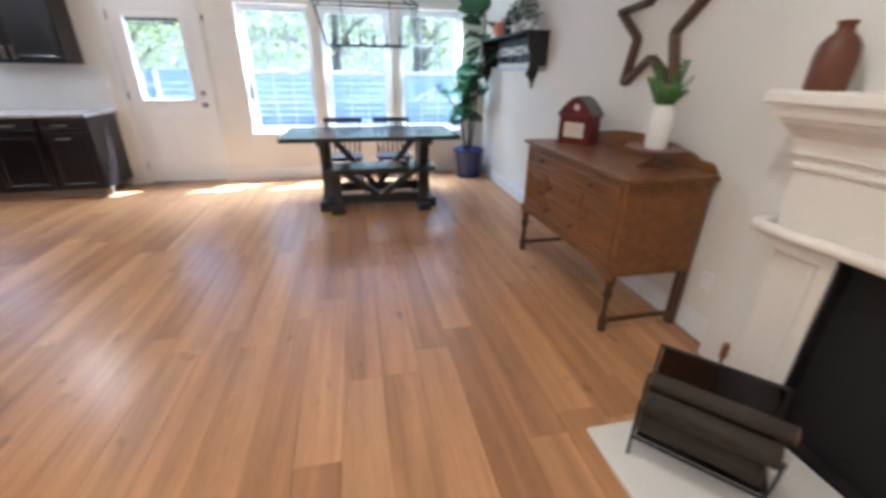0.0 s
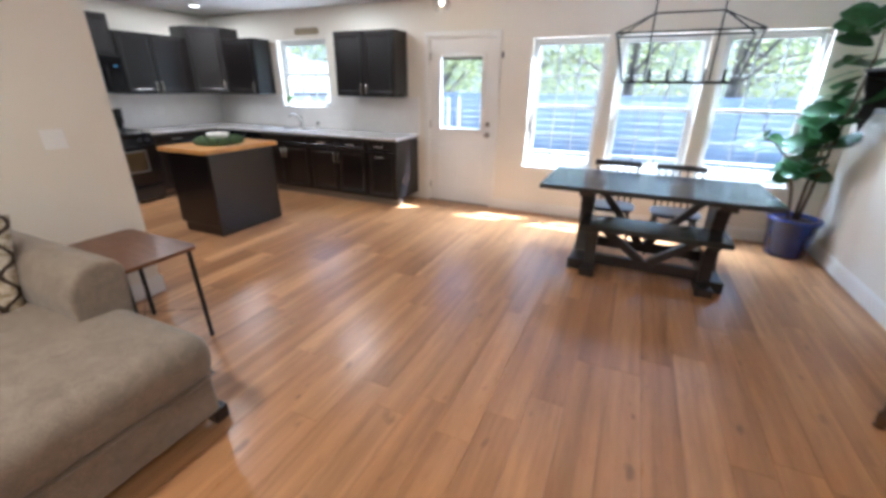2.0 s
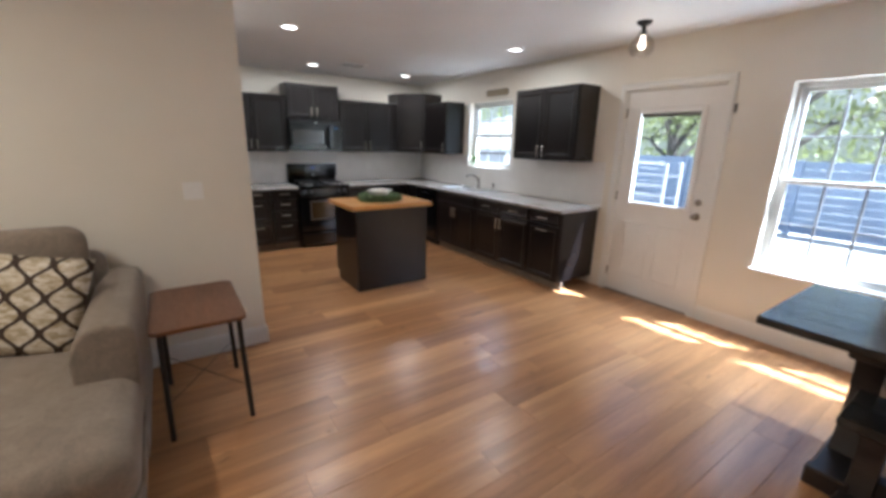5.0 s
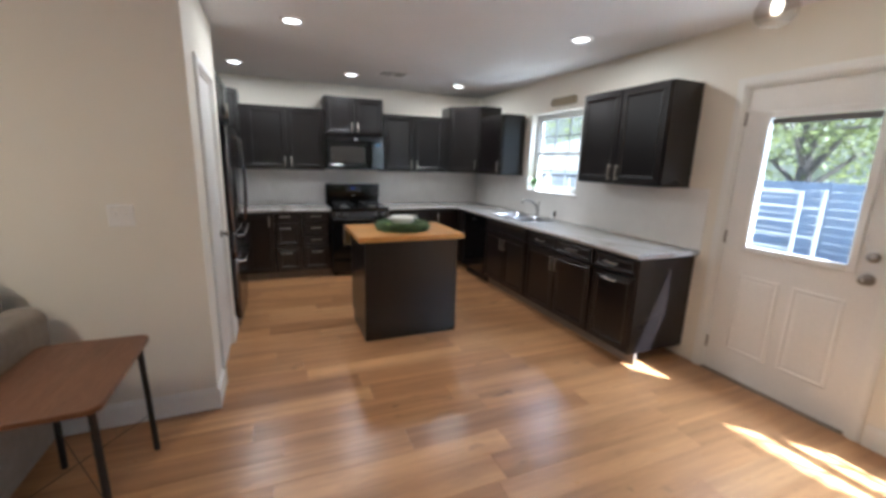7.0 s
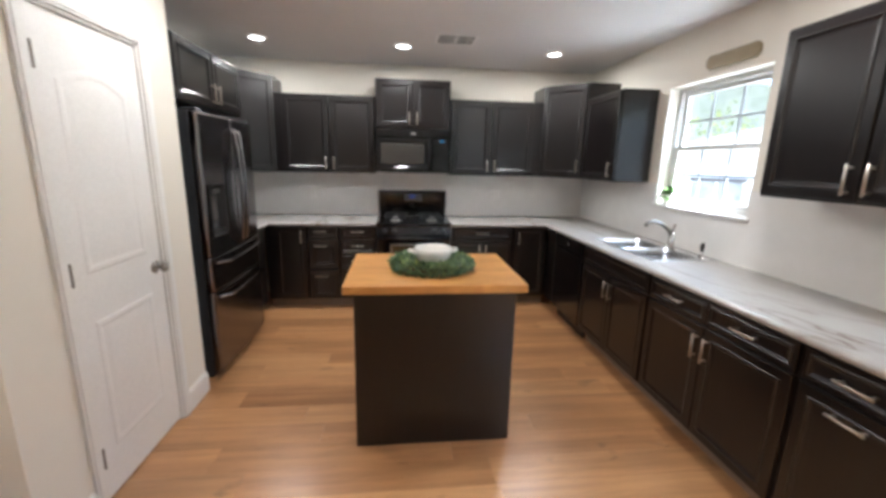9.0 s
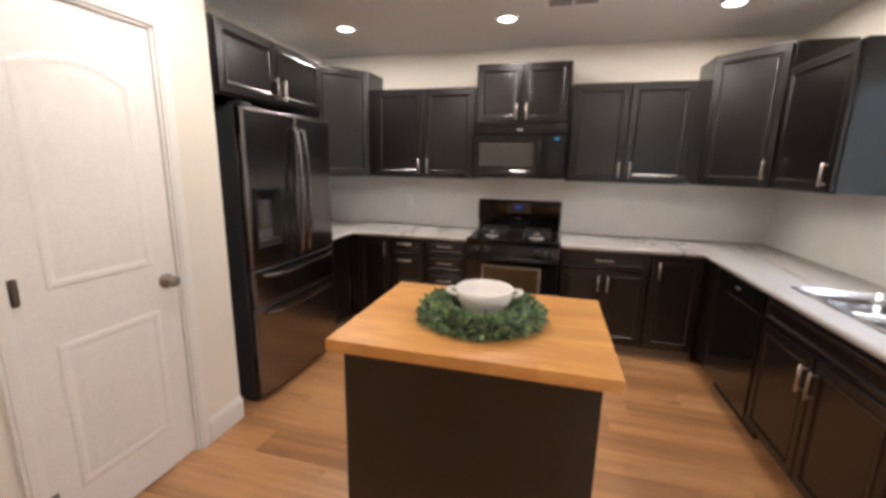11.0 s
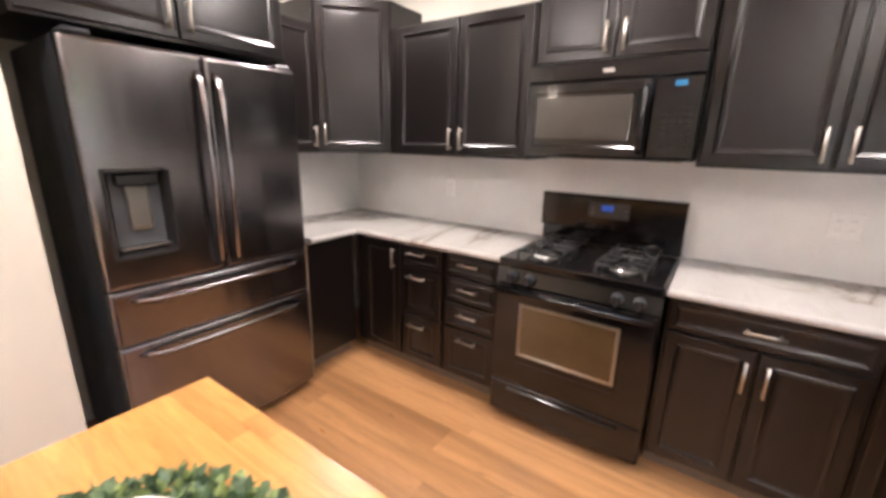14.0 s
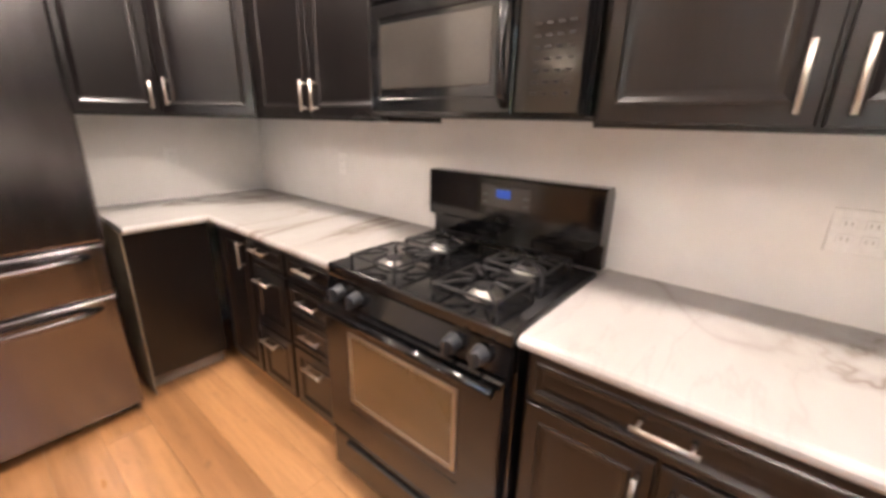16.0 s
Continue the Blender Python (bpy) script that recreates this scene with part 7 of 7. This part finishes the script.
def foliage_material():
    m = Mat("tree_leaf", 0.6)
    m.set("Base Color", m.ramp(m.island(), [(0.0, (0.035, 0.050, 0.020)), (0.5, (0.065, 0.085, 0.032)), (0.85, (0.10, 0.12, 0.042)), (1.0, (0.14, 0.145, 0.055))]))
    tr, mx = m.n.new("ShaderNodeBsdfTranslucent"), m.n.new("ShaderNodeMixShader")
    tr.inputs[0].default_value = (0.20, 0.23, 0.075, 1)
    mx.inputs[0].default_value = 0.5
    m.l.new(m.p.outputs[0], mx.inputs[1])
    m.l.new(tr.outputs[0], mx.inputs[2])
    m.l.new(mx.outputs[0], m.n["Material Output"].inputs[0])
    return m.m


M["tree_leaf"] = foliage_material()


M["rail_paint"] = plain("rail_paint", (0.30, 0.31, 0.33), 0.5, vary=0.05)


def yard_railing():
    """A white railing panel with a gatepost, at the edge of the patio."""
    f = thing("yard_railing", "white painted metal railing panel at the patio's edge", "railing")
    y, x0, x1, z0, z1 = 9.5, -5.2, -2.93, 0.30, 1.28
    for x in (x0, -4.2, -3.18, x1):
        part("post", bx((x - 0.018, y - 0.018, -0.17), (x + 0.018, y + 0.018, z1 + (0.03 if x == x1 else 0.0)), 0.004), "rail_paint", f)
    for k in range(6):
        z = z0 + (z1 - z0 - 0.03) * k / 5
        for xa, xb in ((x0, -4.2), (-4.2, -3.18), (-3.18, x1)):
            if xa > -3.2 and k % 2:
                continue
            part("rail", bx((xa + 0.018, y - 0.012, z), (xb - 0.018, y + 0.012, z + (0.035 if k == 5 else 0.016)), 0.003), "rail_paint", f)
    return f


yard_railing()


def tree(x, y, h, seed, spread):
    t = thing("yard_tree", "leafy tree with a dark branching trunk beyond the fence", "tree", pose(x, y, -0.17), "yard trees")
    r = random.Random(seed)
    bm = bmesh.new()
    bends = [(0, 0, 0), (r.uniform(-0.15, 0.15), 0, h * 0.2), (r.uniform(-0.3, 0.3), r.uniform(-0.2, 0.2), h * 0.45), (r.uniform(-0.5, 0.5), 0, h * 0.85)]
    tube(bm, bends, [0.20, 0.16, 0.12, 0.04], 10)
    tips = [Vector(bends[-1])]
    for i in range(9):
        u = r.uniform(0.3, 0.9)
        k = min(int(u * 3), 2)
        b = Vector(bends[k]).lerp(Vector(bends[k + 1]), u * 3 - k)
        a = i * 2.4
        e = b + Vector((math.cos(a) * spread * r.uniform(0.5, 1), math.sin(a) * spread * r.uniform(0.5, 1), h * r.uniform(0.05, 0.25)))
        mid = b.lerp(e, 0.5) + Vector((0, 0, h * 0.04))
        tube(bm, [b, mid, e], [0.07, 0.045, 0.02], 7)
        tips += [e, mid, b.lerp(e, 0.75)]
        for q in range(2):
            e2 = mid + Vector((r.uniform(-1, 1), r.uniform(-1, 1), r.uniform(-0.1, 0.7))) * spread * 0.5
            tube(bm, [mid, mid.lerp(e2, 0.5) + Vector((0, 0, 0.05)), e2], [0.03, 0.02, 0.01], 5)
            tips.append(e2)
    part("trunk", bm, "tree_bark", t)
    verts, faces = [], []
    for p in tips:
        for _ in range(50):
            c = p + Vector((r.gauss(0, 1), r.gauss(0, 1), r.gauss(0, 0.7))) * spread * 0.21
            u = Vector((r.uniform(-1, 1), r.uniform(-1, 1), r.uniform(-1, 1))).normalized()
            w = u.orthogonal().normalized()
            L = r.uniform(0.045, 0.10)
            n = len(verts)
            verts += [c - u * L, c + w * L * 0.45, c + u * L, c - w * L * 0.45]
            faces.append((n, n + 1, n + 2, n + 3))
    me = bpy.data.meshes.new("crown")
    me.from_pydata(verts, [], faces)
    me.materials.append(M["tree_leaf"])
    o = new("crown", me)
    o.parent = t
    return t


for i, (tx, ty, th, sp) in enumerate([(-9.5, 17, 7.5, 2.4), (-5.5, 14.5, 6.5, 2.0), (-2.6, 13.2, 6.0, 1.9), (0.2, 15.5, 7.5, 2.4), (2.6, 13.4, 6.2, 2.0), (5.6, 16, 7.5, 2.5), (9.5, 18, 8.0, 2.8), (-14, 22, 8, 3.0), (-1.0, 21, 9, 3.2), (4.5, 23, 9, 3.2)]):
    tree(tx, ty, th, 30 + i, sp)


def far_woods():
    """Leaves of the wood behind the yard, thinning upward, with gaps to the sky."""
    r = random.Random(77)
    verts, faces = [], []
    for _ in range(20000):
        x, y = r.uniform(-34, 22), r.uniform(24, 34)
        z = 9.0 * r.random() ** 1.25
        if noise.noise((x * 0.30, y * 0.2, z * 0.34)) < -0.02 + 0.035 * z:
            continue
        c = Vector((x, y, z))
        u = Vector((r.uniform(-1, 1), r.uniform(-1, 1), r.uniform(-1, 1))).normalized()
        w = u.orthogonal().normalized()
        L = r.uniform(0.10, 0.24)
        n = len(verts)
        verts += [c - u * L, c + w * L * 0.5, c + u * L, c - w * L * 0.5]
        faces.append((n, n + 1, n + 2, n + 3))
    me = bpy.data.meshes.new("far_woods")
    me.from_pydata(verts, [], faces)
    me.materials.append(M["tree_leaf"])
    tagged(new("far_woods", me), "green leafy wood beyond the yard", "trees", kind="stuff")


far_woods()


def distance_band():
    """A sheet far behind the yard: pale tree line with haze painted in, self-lit."""
    m = Mat("glowing_painted_haze", 1.0)
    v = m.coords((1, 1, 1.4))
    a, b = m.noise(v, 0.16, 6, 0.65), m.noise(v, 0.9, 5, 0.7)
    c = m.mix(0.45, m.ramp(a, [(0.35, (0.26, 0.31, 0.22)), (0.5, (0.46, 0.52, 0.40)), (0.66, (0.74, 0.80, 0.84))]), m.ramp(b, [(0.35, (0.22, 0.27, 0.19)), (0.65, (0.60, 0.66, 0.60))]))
    # emission supplies the daylight on these trees; the base colour is nearly black
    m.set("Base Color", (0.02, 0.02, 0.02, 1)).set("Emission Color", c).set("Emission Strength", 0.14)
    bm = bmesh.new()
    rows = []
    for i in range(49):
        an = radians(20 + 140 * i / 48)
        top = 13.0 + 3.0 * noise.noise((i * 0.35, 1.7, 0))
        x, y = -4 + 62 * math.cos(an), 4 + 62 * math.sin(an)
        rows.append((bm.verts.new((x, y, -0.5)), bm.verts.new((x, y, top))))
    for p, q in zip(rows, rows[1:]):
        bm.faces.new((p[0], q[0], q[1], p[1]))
    structure("backdrop", bm, m.m, "self-lit sheet with distant trees and pale haze painted on", "backdrop")


distance_band()


M["house_glass"] = plain("house_glass", (0.26, 0.27, 0.29), 0.25, vary=0.3, scale=2)
M["house_paint"] = plain("house_paint", (0.75, 0.75, 0.74), 0.7)


def neighbour_house():
    h = thing("neighbour_house", "white single-storey house with a grey gable roof beyond the yard", "house", pose(-16.0, 17.7, -0.17, 0, 0, 47))
    part("wall", bx((-4, -2.5, 0), (4, 2.5, 2.1)), "house_paint", h, "white painted siding")
    part("roof", prism(bmesh.new(), [(-4.4, 2.05), (4.4, 2.05), (0, 3.0)], 5.6, Matrix.Translation((0, -2.8, 0))), "patio", h, "pale grey shingled roof")
    for x in (-2.85, -0.95, 0.95, 2.85):
        wnd = part("window", bx((x - 0.78, -2.53, 0.52), (x + 0.78, -2.49, 1.2), 0.01), "house_glass", h, "grey window pane")
        part("lintel", bx((x - 0.86, -2.60, 1.21), (x + 0.86, -2.50, 1.33), 0.01), "slate", wnd, "dark grey lintel")
        part("mullion", bx((x - 0.03, -2.56, 0.52), (x + 0.03, -2.531, 1.2)), "trim", wnd)


neighbour_house()

# ---------------------------------------------------------------- floor planks
PW, PL = 0.18, 1.22
structure("subfloor", bx((WEST - TH, SOUTH - TH, -0.12), (EAST + TH, NORTH + TH, -0.004)), "joint", "dark underlay below the planks", "floor")
floor = tagged(new("floor"), "brown oak plank floor with boards running to the windows", "floor", kind="structure")


def plank_mesh(w, l):
    me = bpy.data.meshes.new("plank")
    bm = bmesh.new()
    g, e = 0.0003, 0.0009
    lo = [bm.verts.new((x, y, -0.006)) for x, y in ((g, g), (w - g, g), (w - g, l - g), (g, l - g))]
    md = [bm.verts.new((x, y, -0.0016)) for x, y in ((g, g), (w - g, g), (w - g, l - g), (g, l - g))]
    hi = [bm.verts.new((x, y, 0.0)) for x, y in ((g + e, g + e), (w - g - e, g + e), (w - g - e, l - g - e), (g + e, l - g - e))]
    for a, b in ((lo, md), (md, hi)):
        for i in range(4):
            bm.faces.new((a[i], a[(i + 1) % 4], b[(i + 1) % 4], b[i]))
    bm.faces.new(hi)
    bm.to_mesh(me)
    bm.free()
    return me


full = plank_mesh(PW, PL)
full.materials.append(M["plank"])
rnd = random.Random(11)
cells = []
x = WEST
while x < EAST:
    w = min(PW, EAST - x)
    y = SOUTH - rnd.uniform(0.05, 0.95) * PL
    while y < NORTH + 0.05:
        y0, y1 = max(y, SOUTH), min(y + PL, NORTH + 0.15)
        if y1 - y0 > 0.03 and not (x + w < SWITCH_X - 0.12 and y1 < NOOK_Y - TH):
            cells.append((x, y0, w, y1 - y0))
        y += PL
    x += PW
near = [c for c in cells if c[1] + c[3] > 1.6 and -5.5 < c[0] and c[0] + c[2] < 2.2][:300]
chosen = set(near)
for cx, cy, w, l in near:
    me = full
    if w < PW - 1e-6 or l < PL - 1e-6:
        me = plank_mesh(w, l)
        me.materials.append(M["plank"])
    o = new("plank", me)
    o.location = (cx, cy, 0)
    o.parent = floor
verts, faces = [], []
for cx, cy, w, l in cells:
    if (cx, cy, w, l) in chosen:
        continue
    n = len(verts)
    g, e = 0.0003, 0.0009
    for zz, i in ((-0.006, g), (-0.0016, g), (0.0, g + e)):
        verts += [(cx + i, cy + i, zz), (cx + w - i, cy + i, zz), (cx + w - i, cy + l - i, zz), (cx + i, cy + l - i, zz)]
    for k in (0, 4):
        faces += [(n + k + i, n + k + (i + 1) % 4, n + k + 4 + (i + 1) % 4, n + k + 4 + i) for i in range(4)]
    faces.append((n + 8, n + 9, n + 10, n + 11))
me = bpy.data.meshes.new("far_planks")
me.from_pydata(verts, [], faces)
me.materials.append(M["plank_far"])
far = tagged(new("far_planks", me), kind="stuff")
far.parent = floor
